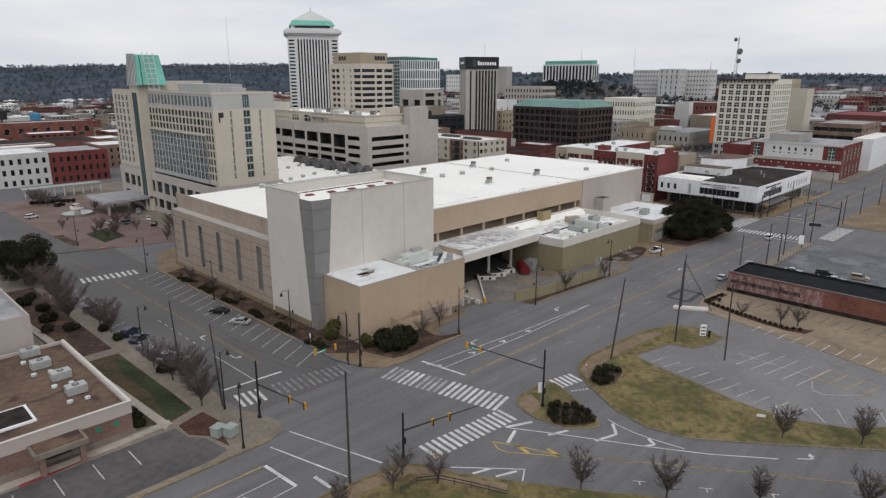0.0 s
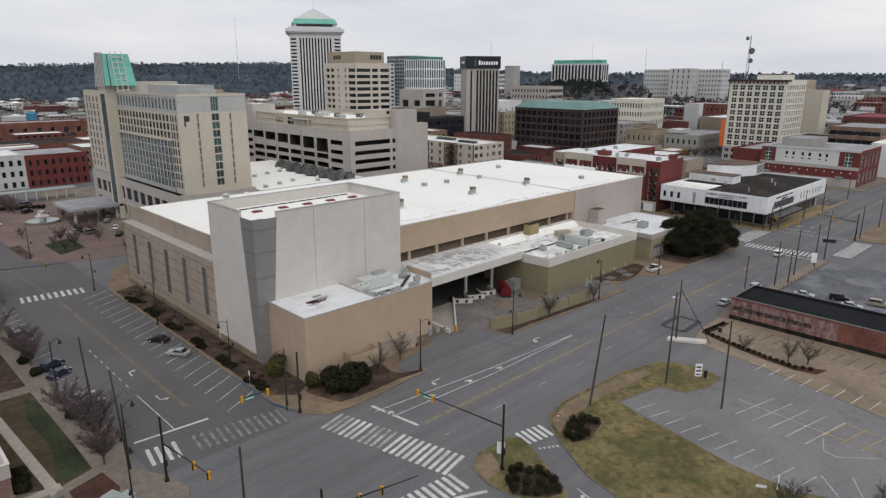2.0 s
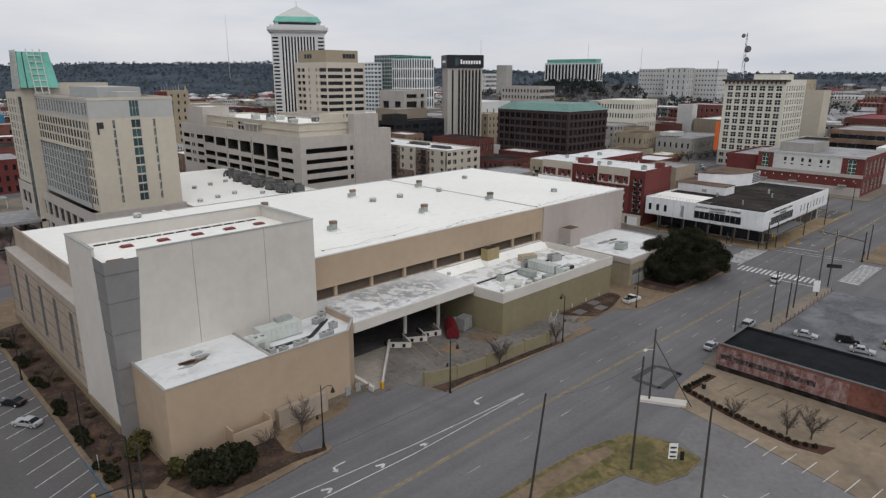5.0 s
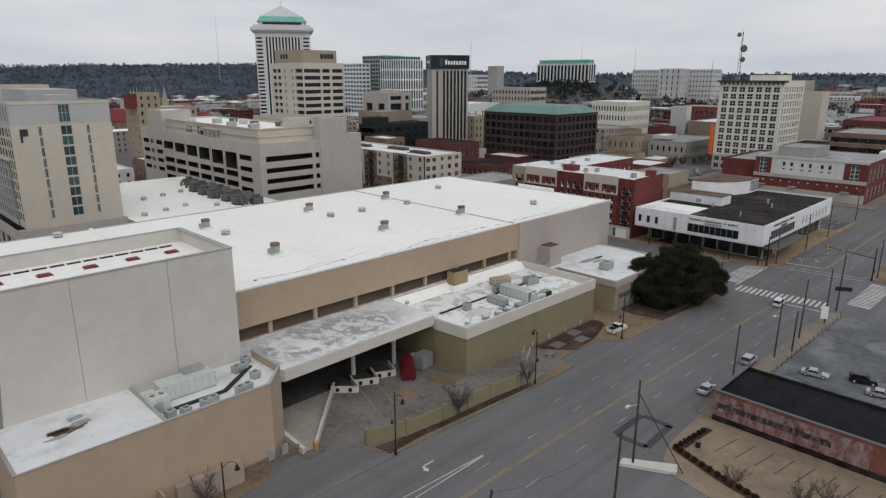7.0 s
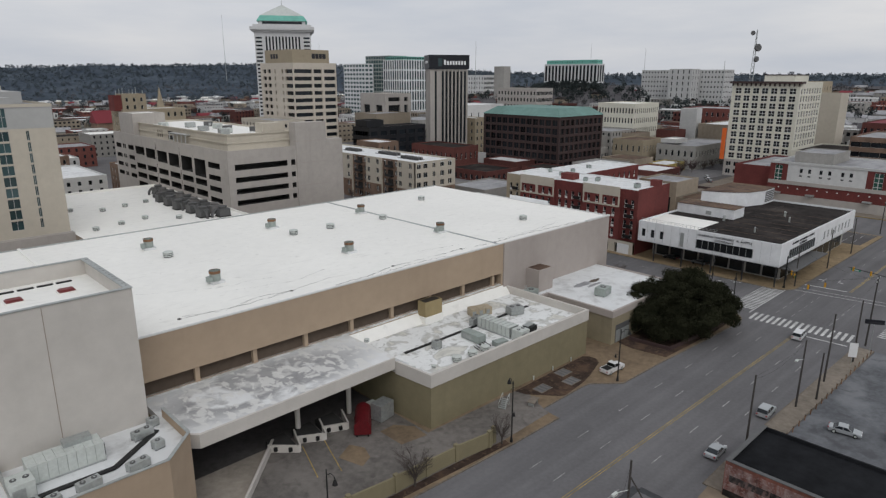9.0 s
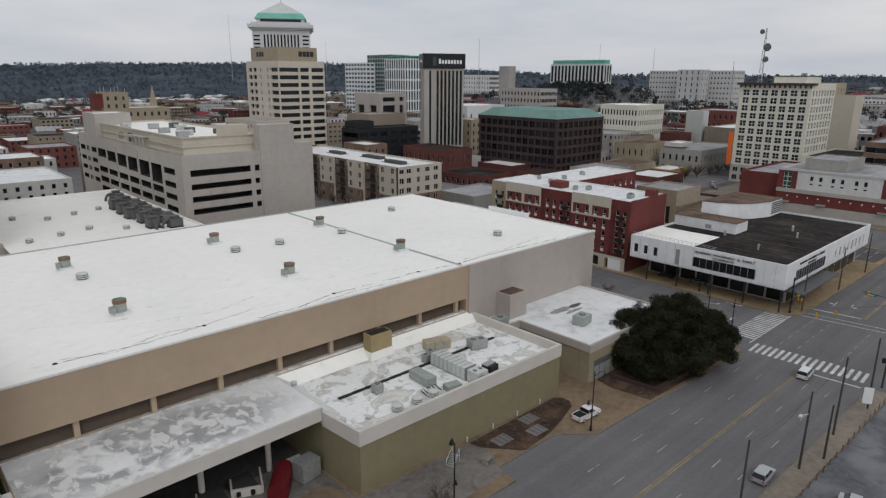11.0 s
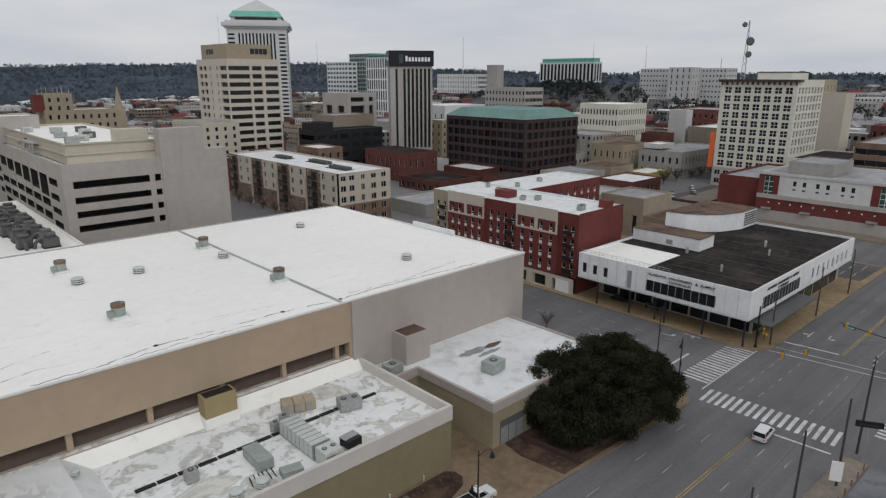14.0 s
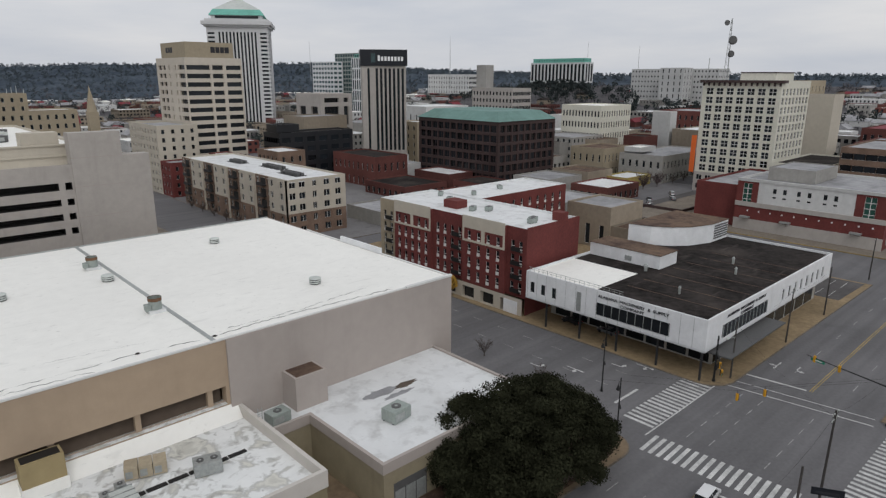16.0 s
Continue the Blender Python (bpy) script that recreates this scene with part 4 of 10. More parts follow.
marking("parking_lines", "yellow reserved bay lines", [line(61.9, -94.7, 60.6, -103.2, 0.14), line(55.8, -93.6, 55.4, -100.8, 0.14)] + [line(61.8 - 0.4 * k, -94.8 - 2.8 * k, 54.6 - 0.2 * k, -93.2 - 2.75 * k, 0.14) for k in range(4)], "paint_yellow", z=0.045)
marking("parking_lines", "white reserved bay outline", run([(54, -93.6), (50.2, -94.7), (49.7, -96.7), (54.1, -101.5)], 0.14), "paint_lot", z=0.045)
marking("parking_lines", "white parking lines on concrete", [line(71.1 - 0.26 * k, -76.6 - 2.8 * k, 75.3 - 0.14 * k, -77.1 - 2.84 * k, 0.13) for k in range(10)], z=0.135)
marking("parking_lines", "dark joints between concrete bays", [line(86.5, -66 - 2.8 * k, 92.2, -67 - 2.8 * k, 0.16) for k in range(13)], "asphalt_new", z=0.135)
marking("parking_lines", "white parking lines on dark asphalt", [line(266, -33 + 3 * k, 272, -33 + 3 * k, 0.13) for k in range(12)] + [line(276, -33 + 3 * k, 282, -33 + 3 * k, 0.13) for k in range(12)], z=0.185)
marking("road_patch", "square outline of darker asphalt patching", [line(80, -53, 80, -58, 1.2), line(88.5, -53, 88.5, -58, 1.2), line(80, -52.6, 88.5, -52.6, 1.2), line(80, -58, 88.5, -57.6, 1.2)], "asphalt_new")


def arrow_marking(x, y, rz, kind="left", material="paint_white"):
    """A turn arrow painted on the road."""
    ob = thing("turn_arrow", "white painted turn arrow", "road marking", x, y, 0, rz, "turn arrows", "structure")
    bm = bmesh.new()
    add_prism(bm, [(-0.1, -1.6), (0.12, -1.6), (0.12, 0.3), (-0.1, 0.3)], 0.002, 0.012)
    s = -1 if kind == "left" else 1
    add_prism(bm, [(0, 0.3), (0, 0.75), (s * 0.75, 0.9), (s * 0.75, 0.55)], 0.002, 0.012)
    add_prism(bm, [(s * 0.7, 0.2), (s * 0.7, 1.25), (s * 1.5, 0.72)], 0.002, 0.012)
    part("arrow", bm, material, ob)
    if kind == "both":
        bm = bmesh.new()
        add_prism(bm, [(-0.1, 0.7), (0.12, 0.7), (0.12, 1.6), (0.35, 1.6), (0, 2.4), (-0.35, 1.6), (-0.1, 1.6)], 0.002, 0.014)
        part("arrow", bm, material, ob)


for ax, ay, arz, ak in ((52.5, -37.4, 90, "left"), (23.2, -36.6, 90, "left"), (-16.6, 6, 0, "right"), (-38, -51.4, -90, "left"), (-16.4, -8, 180, "left"), (214, -43.4, 90, "left"), (213.5, -40, 90, "both"), (182.6, -13.7, 180, "both"), (193.5, -22.4, 180, "both"), (178.4, -8, 180, "left"), (190, -19, 180, "left"), (26, -101, -140, "left")):
    arrow_marking(ax, ay, arz, ak)

slab("ramp_floor", [(41.9, -22.2), (43.5, -22.3), (56.6, -8.6), (55, -8.3), (42.4, -8.5)], "concrete_pale", 0.175, 0.05, "pale tan concrete ramp floor", "ramp", False)
slab("dirt_patch", [(42.4, -8.4), (77, -8.2), (77, -0.2), (42.4, -0.2)], "asphalt_dark", 0.172, 0.05, "darker asphalt under the canopy", "yard", False)
# dirt on the yard
slab("dirt_patch", [(62.4, -17.9), (65.7, -16.1), (66.9, -18.4), (66, -21), (63.7, -22.2)], "concrete_tan", 0.172, 0.1, "tan dirt patch in the yard", "dirt", False)
slab("dirt_patch", [(71.5, -16.4), (74.5, -16.3), (76.6, -19), (76.3, -22.4), (71.6, -21.7)], "concrete_tan", 0.172, 0.1, "tan dirt patch in the yard", "dirt", False)
slab("kerb_strip", [(317.4, -36), (318.2, -36), (318.2, 34), (317.4, 34)], "kerb_yellow", 0.18, 0, "yellow painted kerb before the brick office", "kerb", False)


# ---- the exhibition hall ----
hall = thing("exhibition_hall", "large windowless tan and white hall with flat white roof", "building")
# main volume
posts = (40.4, 49.9, 59.5, 69.1, 78.8, 88.3, 98.2, 107.9, 117.4)
bm = bmesh.new()
grid_wall(bm, (39, 0, 9.2), (1, 0, 0), (0, -1, 0), 81, 10.6, [(0.8, 80.5)], [(1.16, 3.8)], 1.6, 0, 1)
part("tan_wall", bm, ("stucco_tan", "stucco_tan"), hall, "tan stucco wall with a long row of louvred openings")
box_part("recess_floor", hall, "roof_stained", 39.8, 119.5, -0.04, 1.56, 10.3, 10.385, "stained ledge under the overhanging wall")
box_part("recess_lip", hall, "stucco_beige", 39.8, 119.5, 0.62, 0.74, 10.385, 10.6)
for p in posts:
    box_part("recess_post", hall, "stucco_tan", p - 0.36, p + 0.36, 0.5, 1.2, 10.385, 13.0)
for p, q in zip(posts, posts[1:] + (119.5,)):
    bm = bmesh.new()
    x0, x1 = p + 0.36, q - 0.36
    for k in range(15):
        z = 10.42 + k * 0.172
        vs = [bm.verts.new(c) for c in ((x0, 1.2, z), (x1, 1.2, z), (x1, 1.5, z + 0.16), (x0, 1.5, z + 0.16))]
        bm.faces.new(vs)
    add_box(bm, p - 0.36, q - 0.36, 1.52, 1.58, 10.39, 13.0)
    part("louvre", bm, "louvre", hall)
box_part("wall", hall, "stucco_grey", 120, 162.4, -0.35, 0, 0, 19.9, "warm grey stucco wall")
box_part("wall", hall, "stucco_grey", 162.05, 162.4, 0, 67, 0, 19.9)
box_part("wall", hall, "stucco_grey", 6.5, 162.05, 66.65, 67, 0, 19.9)
box_part("roof", hall, "roof_white", 6.9, 162.04, 0.02, 66.64, 19.2, 19.9, "white membrane roof")
box_part("roof_edge", hall, "frame_white", 39, 152, -0.12, 0.25, 19.82, 20.05)
box_part("roof_edge", hall, "frame_white", 152, 162.5, -0.45, 0.2, 19.9, 20.25)
box_part("roof_edge", hall, "frame_white", 162.1, 162.5, 0.2, 48, 19.9, 20.1)
box_part("roof_edge", hall, "white_panel", 162.0, 162.5, 20, 34, 20.0, 21.1)
box_part("roof_edge", hall, "metal_grey", 20, 162.3, 66.7, 67.05, 19.9, 20.1)
box_part("roof_seam", hall, "metal_grey", 118.3, 118.9, 0.3, 66.6, 19.9, 20.0, "raised joint across the roof")
box_part("roof_seam", hall, "roof_white", 40.5, 41.1, 10, 66.6, 19.9, 20.3, "raised joint across the roof")
# west wall in two tiers
box_part("upper_west_wall", hall, "stucco_beige", 6.5, 6.9, 10, 67, 15, 21.2)
bm = bmesh.new()
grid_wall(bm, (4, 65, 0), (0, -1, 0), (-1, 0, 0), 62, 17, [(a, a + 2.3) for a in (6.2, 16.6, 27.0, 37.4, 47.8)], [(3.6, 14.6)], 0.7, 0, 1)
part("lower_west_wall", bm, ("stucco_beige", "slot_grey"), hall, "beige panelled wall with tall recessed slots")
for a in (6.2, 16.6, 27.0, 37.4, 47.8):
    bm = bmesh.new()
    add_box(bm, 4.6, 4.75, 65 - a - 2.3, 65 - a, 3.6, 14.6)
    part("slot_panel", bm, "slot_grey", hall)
box_part("wall_coping", hall, "precast", 3.9, 6.6, 2.6, 65.1, 16.9, 17.12)
for z in (2.6, 5.2, 7.8, 10.4, 13.0, 15.2):
    box_part("panel_joint", hall, "joint_brown", 3.97, 4.0, 3, 65, z, z + 0.1)
box_part("stone_base", hall, "dirt", 3.7, 4.0, 3, 65, 0, 1.1, "rough tan stone base")
box_part("wall", hall, "stucco_beige", 4, 6.5, 64.7, 65, 0, 17)
# stage tower
bm = bmesh.new()
for (ax, ay), (bx, by) in (((3.6, 10.2), (3.6, -3.4)), ((8.6, -8.4), (39.4, -8.4)), ((39.4, -8.4), (39.4, 10.2)), ((39.4, 10.2), (3.6, 10.2))):
    vs = [bm.verts.new(p) for p in ((ax, ay, 0), (bx, by, 0), (bx, by, 30), (ax, ay, 30))]
    bm.faces.new(vs)
for (ax, ay), (bx, by), lean in (((3.6, -3.4), (3.6, -5.8), 1), ((6.4, -8.4), (8.6, -8.4), 2)):
    if lean == 1:
        vs = [bm.verts.new(p) for p in ((3.6, -3.4, 0), (3.6, -6.2, 0), (3.6, -3.4, 30))]
    else:
        vs = [bm.verts.new(p) for p in ((6.0, -8.4, 0), (8.6, -8.4, 0), (8.6, -8.4, 30))]
    bm.faces.new(vs)
part("stage_tower", bm, "stucco_white", hall, "tall blank off-white tower")
# tapered grey corner of the tower: wide above, narrow at the foot
bm = bmesh.new()
lv = []
for k in range(9):
    z = 30 * k / 8 - (0.9 if k == 8 else 0)
    f = z / 30
    a, b = (3.58, -6.3 + 2.8 * f), (6.1 + 2.6 * f, -8.42)
    lv.append([bm.verts.new(p) for p in ((a[0], a[1], z), (3.58, -8.42, z), (b[0], b[1], z))])
for p, q in zip(lv, lv[1:]):
    bm.faces.new((p[0], p[1], q[1], q[0]))
    bm.faces.new((p[1], p[2], q[2], q[1]))
part("corner_panel", bm, "dark_metal_panel", hall, "grey tapered metal corner")
for z in (6.0, 12.0, 17.6, 22.6, 27.0):
    f = z / 30
    bm = bmesh.new()
    add_box(bm, 3.5, 3.6, -8.5, -6.3 + 2.8 * f, z, z + 0.14)
    add_box(bm, 3.6, 6.1 + 2.6 * f, -8.5, -8.4, z, z + 0.14)
    part("corner_band", bm, "slot_grey", hall)
box_part("tower_roof", hall, "roof_white", 3.9, 39.1, -8.1, 9.9, 27.5, 27.9)
bm = bmesh.new()
add_box(bm, 8.5, 39.38, -8.38, -8.0, 27.4, 30.1)
add_box(bm, 39.0, 39.38, -8.0, 10.18, 27.4, 30.1)
add_box(bm, 3.62, 39.0, 9.8, 10.18, 27.4, 30.1)
add_box(bm, 3.62, 4.0, -3.4, 9.8, 27.4, 30.1)
part("tower_parapet", bm, "stucco_white", hall)
bm = bmesh.new()
add_box(bm, 8.5, 39.5, -8.5, -7.9, 30.1, 30.2)
add_box(bm, 38.6, 39.5, -7.9, 10.3, 30.1, 30.2)
add_box(bm, 3.5, 38.6, 9.7, 10.3, 30.1, 30.2)
add_box(bm, 3.5, 4.1, -3.4, 9.7, 30.1, 30.2)
part("coping", bm, "metal_grey", hall, "grey metal coping")
for x in (16.8, 29.4):
    box_part("panel_joint", hall, "stucco_beige", x, x + 0.07, -8.43, -8.4, 12, 30)
box_part("stone_base", hall, "dirt", 3.3, 3.6, -6, 9, 0, 1.6, "rough tan stone base")
# corner block in front of the tower
bm = bmesh.new()
add_prism(bm, [(5.6, -21.2), (37.2, -21.2), (41.4, -16.8), (41.4, -8.4), (5.6, -8.4)], 0, 11.5, 1, 0)
part("corner_block", bm, ("stucco_tan", "roof_white_dirty"), hall, "low tan stucco corner block")
box_part("raised_roof", hall, "roof_white_dirty", 5.9, 22.2, -20.9, -8.4, 11.5, 12.62)
for q in ([(5.6, -21.2), (5.9, -21.2), (5.9, -8.4), (5.6, -8.4)], [(5.9, -21.2), (22.2, -21.2), (22.2, -20.9), (5.9, -20.9)], [(22.2, -21.2), (22.5, -21.2), (22.5, -8.4), (22.2, -8.4)], [(22.5, -21.2), (37.2, -21.2), (37.05, -20.9), (22.5, -20.9)], [(37.2, -21.2), (41.4, -16.8), (41.1, -16.7), (37.05, -20.9)], [(41.4, -16.8), (41.4, -8.4), (41.1, -8.4), (41.1, -16.7)]):
    bm = bmesh.new()
    add_prism(bm, q, 11.5, 12.75)
    part("parapet", bm, "stucco_tan", hall)
bm = bmesh.new()
add_box(bm, 5.5, 22.3, -21.3, -21.05, 12.75, 12.83)
add_box(bm, 22.3, 37.2, -21.3, -20.85, 12.75, 12.83)
add_box(bm, 5.5, 5.8, -21.05, -8.4, 12.75, 12.83)
add_box(bm, 22.2, 22.6, -20.85, -8.4, 12.75, 12.83)
add_prism(bm, [(37.2, -21.3), (41.5, -16.8), (41.05, -16.7), (37.0, -20.85)], 12.75, 12.83)
add_box(bm, 41.05, 41.5, -16.8, -8.4, 12.75, 12.83)
part("coping", bm, "metal_grey", hall)
# canopy over the loading yard
bm = bmesh.new()
vs = [(41.4, -0.02), (41.4, -12), (43.6, -14.2), (77, -13.6), (77, -0.02)]
add_prism(bm, vs, 9.2, 10.4)
part("canopy_roof", bm, "roof_ponding", hall, "white canopy roof with grey stains")
bm = bmesh.new()
add_prism(bm, [(41.4, -12), (43.6, -14.2), (77, -13.6), (77, -13.9), (43.4, -14.6), (41.2, -12.3)], 8.5, 10.5)
part("canopy_fascia", bm, "stucco_white", hall)
for x, y in ((61.7, -7.8), (71.5, -8.0)):
    bm = bmesh.new()
    add_cyl(bm, x, y, 0, 9.3, 0.42, n=14)
    part("column", bm, "stucco_white", hall)
# back walls and ceiling near black: the covered yard's shade is in their colour
box_part("yard_wall", hall, "shade_dark", 41.4, 77, 24, 24.3, 0, 9.3)
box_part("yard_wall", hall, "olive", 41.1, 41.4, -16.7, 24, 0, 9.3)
box_part("yard_wall", hall, "shade_dark", 77, 77.3, 0, 24, 0, 9.3)
box_part("yard_ceiling", hall, "shade_dark", 41.4, 77, 0.1, 24, 9.0, 9.3)
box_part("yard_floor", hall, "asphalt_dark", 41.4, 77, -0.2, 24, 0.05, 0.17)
bm = bmesh.new()
add_prism(bm, [(41.0, -22.6), (41.6, -22.4), (42.2, -12), (41.5, -8.4)], 0, 1.1)
part("ramp_wall", bm, "stucco_white", hall)
# annex
bm = bmesh.new()
add_prism(bm, [(77.3, -13.4), (78.0, -21.6), (121.4, -21.9), (121.4, -0.02), (77.3, -0.02)], 0, 7.6)
part("annex_wall", bm, "olive", hall, "olive painted annex wall")
bm = bmesh.new()
add_prism(bm, [(77.85, -21.75), (121.5, -22.05), (121.5, -21.5), (78.2, -21.2)], 7.55, 9.8)
add_prism(bm, [(120.95, -21.5), (121.5, -21.5), (121.5, -0.3), (120.95, -0.3)], 7.55, 9.8)
add_prism(bm, [(77.15, -13.7), (77.85, -21.75), (78.2, -21.2), (77.6, -13.7)], 7.55, 9.8)
part("annex_band", bm, "stucco_white", hall, "white band round the annex roof")
bm = bmesh.new()
add_prism(bm, [(77.4, -0.1), (77.4, -13.7), (78.15, -21.25), (120.95, -21.5), (120.95, -0.1)], 7.5, 8.2)
part("annex_roof", bm, "roof_stained", hall, "stained white annex roof")
box_part("canopy_end", hall, "roof_ponding", 77.0, 77.3, -13.6, -0.02, 9.2, 10.4)
bm = bmesh.new()
v = [bm.verts.new(p) for p in ((77.2, -13.6, 10.4), (80.4, -13.6, 8.22), (80.4, -0.1, 8.22), (77.2, -0.1, 10.4), (77.2, -13.6, 8.2), (77.2, -0.1, 8.2))]
for f in ((0, 1, 2, 3), (0, 4, 1), (3, 2, 5)):
    bm.faces.new([v[i] for i in f])
part("roof_slope", bm, "roof_white_dirty", hall)
bm = bmesh.new()
v = [bm.verts.new(p) for p in ((77.3, -1.6, 8.22), (120.9, -1.6, 8.22), (120.9, -0.05, 10.1), (77.3, -0.05, 10.1))]
bm.faces.new(v)
for i, j in ((0, 3), (1, 2)):
    bm.faces.new((v[i], v[j], bm.verts.new((v[j].co.x, -0.05, 8.22))))
part("roof_slope", bm, "roof_white", hall)
bm = bmesh.new()
add_box(bm, 94.4, 98.9, -2.3, -0.05, 8.2, 12.7)
part("vent_shaft", bm, "ochre", hall, "ochre painted vent shaft on the annex roof")
box_part("vent_skirt", hall, "roof_white", 94.25, 99.05, -2.45, -0.04, 8.15, 9.7, "white membrane skirt")
box_part("vent_opening", hall, "black_metal", 94.7, 98.6, -2.0, -0.3, 12.7, 12.75)
# low eastern wing
bm = bmesh.new()
add_prism(bm, [(121.5, -6.2), (128.8, -23.2), (128.8, -23.2), (158, -23.2), (158, -0.4), (121.5, -0.4)][:1] + [(128.8, -6.2), (128.8, -23.2), (158, -23.2), (158, -0.4), (121.5, -0.4)], 0, 6.4)
part("wing_wall", bm, "khaki", hall)
bm = bmesh.new()
add_box(bm, 128.6, 158.2, -23.4, -22.9, 6.3, 7.8)
add_box(bm, 128.6, 129.1, -22.9, -6.4, 6.3, 7.8)
add_box(bm, 121.5, 129.1, -6.4, -5.9, 6.3, 7.8)
add_box(bm, 157.7, 158.2, -22.9, -0.4, 6.3, 7.8)
part("wing_band", bm, "stucco_grey", hall)
bm = bmesh.new()
add_prism(bm, [(121.5, -6.0), (129, -6.0), (129, -23), (157.8, -23), (157.8, -0.4), (121.5, -0.4)], 6.5, 7.5)
part("wing_roof", bm, "roof_white_dirty", hall, "stained white wing roof")
bm = bmesh.new()
add_box(bm, 127.9, 133.2, -4.2, -0.36, 7.0, 12.7)
part("stair_penthouse", bm, "stucco_grey", hall)
box_part("penthouse_top", hall, "roof_brown", 128.3, 132.8, -3.8, -0.6, 12.7, 12.74)
box_part("doorway", hall, "metal_dark", 130.4, 136.0, -23.24, -23.2, 0.2, 4.2, "dark glazed entrance under the wing roof")
for x in (130.6, 132.4, 134.2):
    box_part("wing_door", hall, "metal_grey", x, x + 1.6, -23.29, -23.24, 0.25, 3.0)

# dark seams and cracks in the roof membrane
def crack(pts, z, seed, w=0.09, gap=0.25):
    """A wandering dark seam of changing width, as one part of the hall's roof."""
    r = random.Random(seed)
    bm = bmesh.new()
    prev = None
    for (ax, ay), (bx, by) in zip(pts, pts[1:]):
        n = max(2, int(math.hypot(bx - ax, by - ay) / 0.7))
        for k in range(n + 1):
            x, y = ax + (bx - ax) * k / n, ay + (by - ay) * k / n + r.uniform(-0.25, 0.25)
            h = 0.006 if r.random() < gap else w * r.uniform(0.3, 0.8)
            cur = (bm.verts.new((x, y + h, z + 0.012)), bm.verts.new((x, y - h, z + 0.012)))
            if prev:
                bm.faces.new((prev[0], prev[1], cur[1], cur[0]))
            prev = cur
    part("roof_crack", bm, "roof_dark", hall, "dark cracked seam in the roof")


crack([(50, 4.6), (56, 2.4), (63.4, 4.7), (68.6, 3.6), (78.4, 5.5)], 19.9, 1)
crack([(76, 1.0), (84.4, 1.4), (90.8, 3.1), (97.7, 2.9), (109.6, 3.0), (119.5, 1.7)], 19.9, 2, 0.14)
crack([(86, 1.0), (94, 1.6), (104, 1.2)], 19.9, 3)
crack([(119.2, 1.9), (126.1, 2.4), (132.3, 2.3), (150, 1.4)], 19.9, 4, 0.16, 0.1)
crack([(122, 3.4), (134, 3.2), (148, 5)], 19.9, 5)
crack([(49.2, 3.6), (59.5, 2.7), (68.5, 3.7)], 19.9, 6, 0.12)
crack([(62, 11), (72, 8), (80, 10.6)], 19.9, 7, 0.06, 0.5)
crack([(48, 20), (60, 14), (70, 13)], 19.9, 8, 0.06, 0.6)
crack([(100, 8), (112, 6)], 19.9, 9, 0.06, 0.5)
for x, y in ((68.6, 3.6), (90.8, 3.1), (49.2, 3.6), (109.6, 3), (119.4, 1.9)):
    bm = bmesh.new()
    add_cyl(bm, x, y, 19.9, 19.96, 0.35, 0.3, 7)
    part("roof_drain", bm, "roof_dark", hall, "dark roof drain")
for k in range(14):
    box_part("coping_seam", hall, "joint_brown", 39.02, 39.44, -7.2 + k * 1.25, -7.12 + k * 1.25, 30.2, 30.215)


# ---- hotel ----
hotel = thing("hotel", "tall beige hotel with teal glass and green crown", "building")
storeys = [(18.4 + i * 2.72, 20.5 + i * 2.72) for i in range(9)]
tall_st = [(18.0 + i * 2.72, 20.55 + i * 2.72) for i in range(6)]
facade(hotel, "W", 33.5, 57.5, 94, 101, 16.5, 43.2, [(0.4, 1.7), (2.2, 3.5), (4.4, 5.7)], [(p - 16.5, q - 16.5) for p, q in storeys], "hotel_stone", 0.12, "glass_teal", "frame_dark", (0, 0), label="beige wall with rows of teal windows")
facade(hotel, "W", 33.5, 57.5, 101, 150, 34.0, 43.2, spread(0.3, 48.7, 16, 2.0), [(p - 34.0, q - 34.0) for p, q in storeys[6:]], "hotel_stone", 0.12, "glass_teal", "frame_dark", (1, 0))
facade(hotel, "W", 33.3, 57.5, 101, 150, 16.5, 34.0, spread(0.3, 48.7, 16, 2.5), [(p - 16.5, q - 16.5) for p, q in tall_st], "hotel_grey", 0.12, "glass_teal", "hotel_grey", (1, 0))
box_part("string_course", hotel, "hotel_stone", 33.0, 33.5, 100.6, 150, 33.8, 34.3)
facade(hotel, "W", 33.6, 57.5, 94, 150, 43.2, 49, [(a, a + 2.0) for a in [1.0 + 3.05 * i for i in range(18)]], [(0.8, 4.4)], "hotel_grey", 0.12, "glass_teal", "hotel_grey", (1, 0))
facade(hotel, "S", 33.5, 57.5, 94, 150, 0, 43.2, [(6.2, 6.9), (11.4, 14.0), (17.6, 18.3)], [(18.6 + i * 2.72, 20.9 + i * 2.72) for i in range(9)], "hotel_stone", 0.25, "glass_teal", "hotel_grey", (1, 0))
facade(hotel, "S", 33.6, 57.4, 94.1, 150, 43.2, 49, [(11.3, 13.9)], [(0.4, 5.2)], "hotel_grey", 0.25, "glass_teal", "hotel_grey", (2, 1))
shell(hotel, 33.5, 57.5, 94, 184, 0, 49, "hotel_stone", "roof_grey", 0.5)
facade(hotel, "W", 30, 57.5, 150, 158, 0, 52.5, [(1.4, 6.8)], [(2, 48)], "hotel_stone", 0.2, "glass_teal", "frame_dark", (2, 14), bar=0.2)
shell(hotel, 30, 57.5, 150, 158, 0, 52.5, "hotel_stone", "roof_grey", 0.5, "SN")
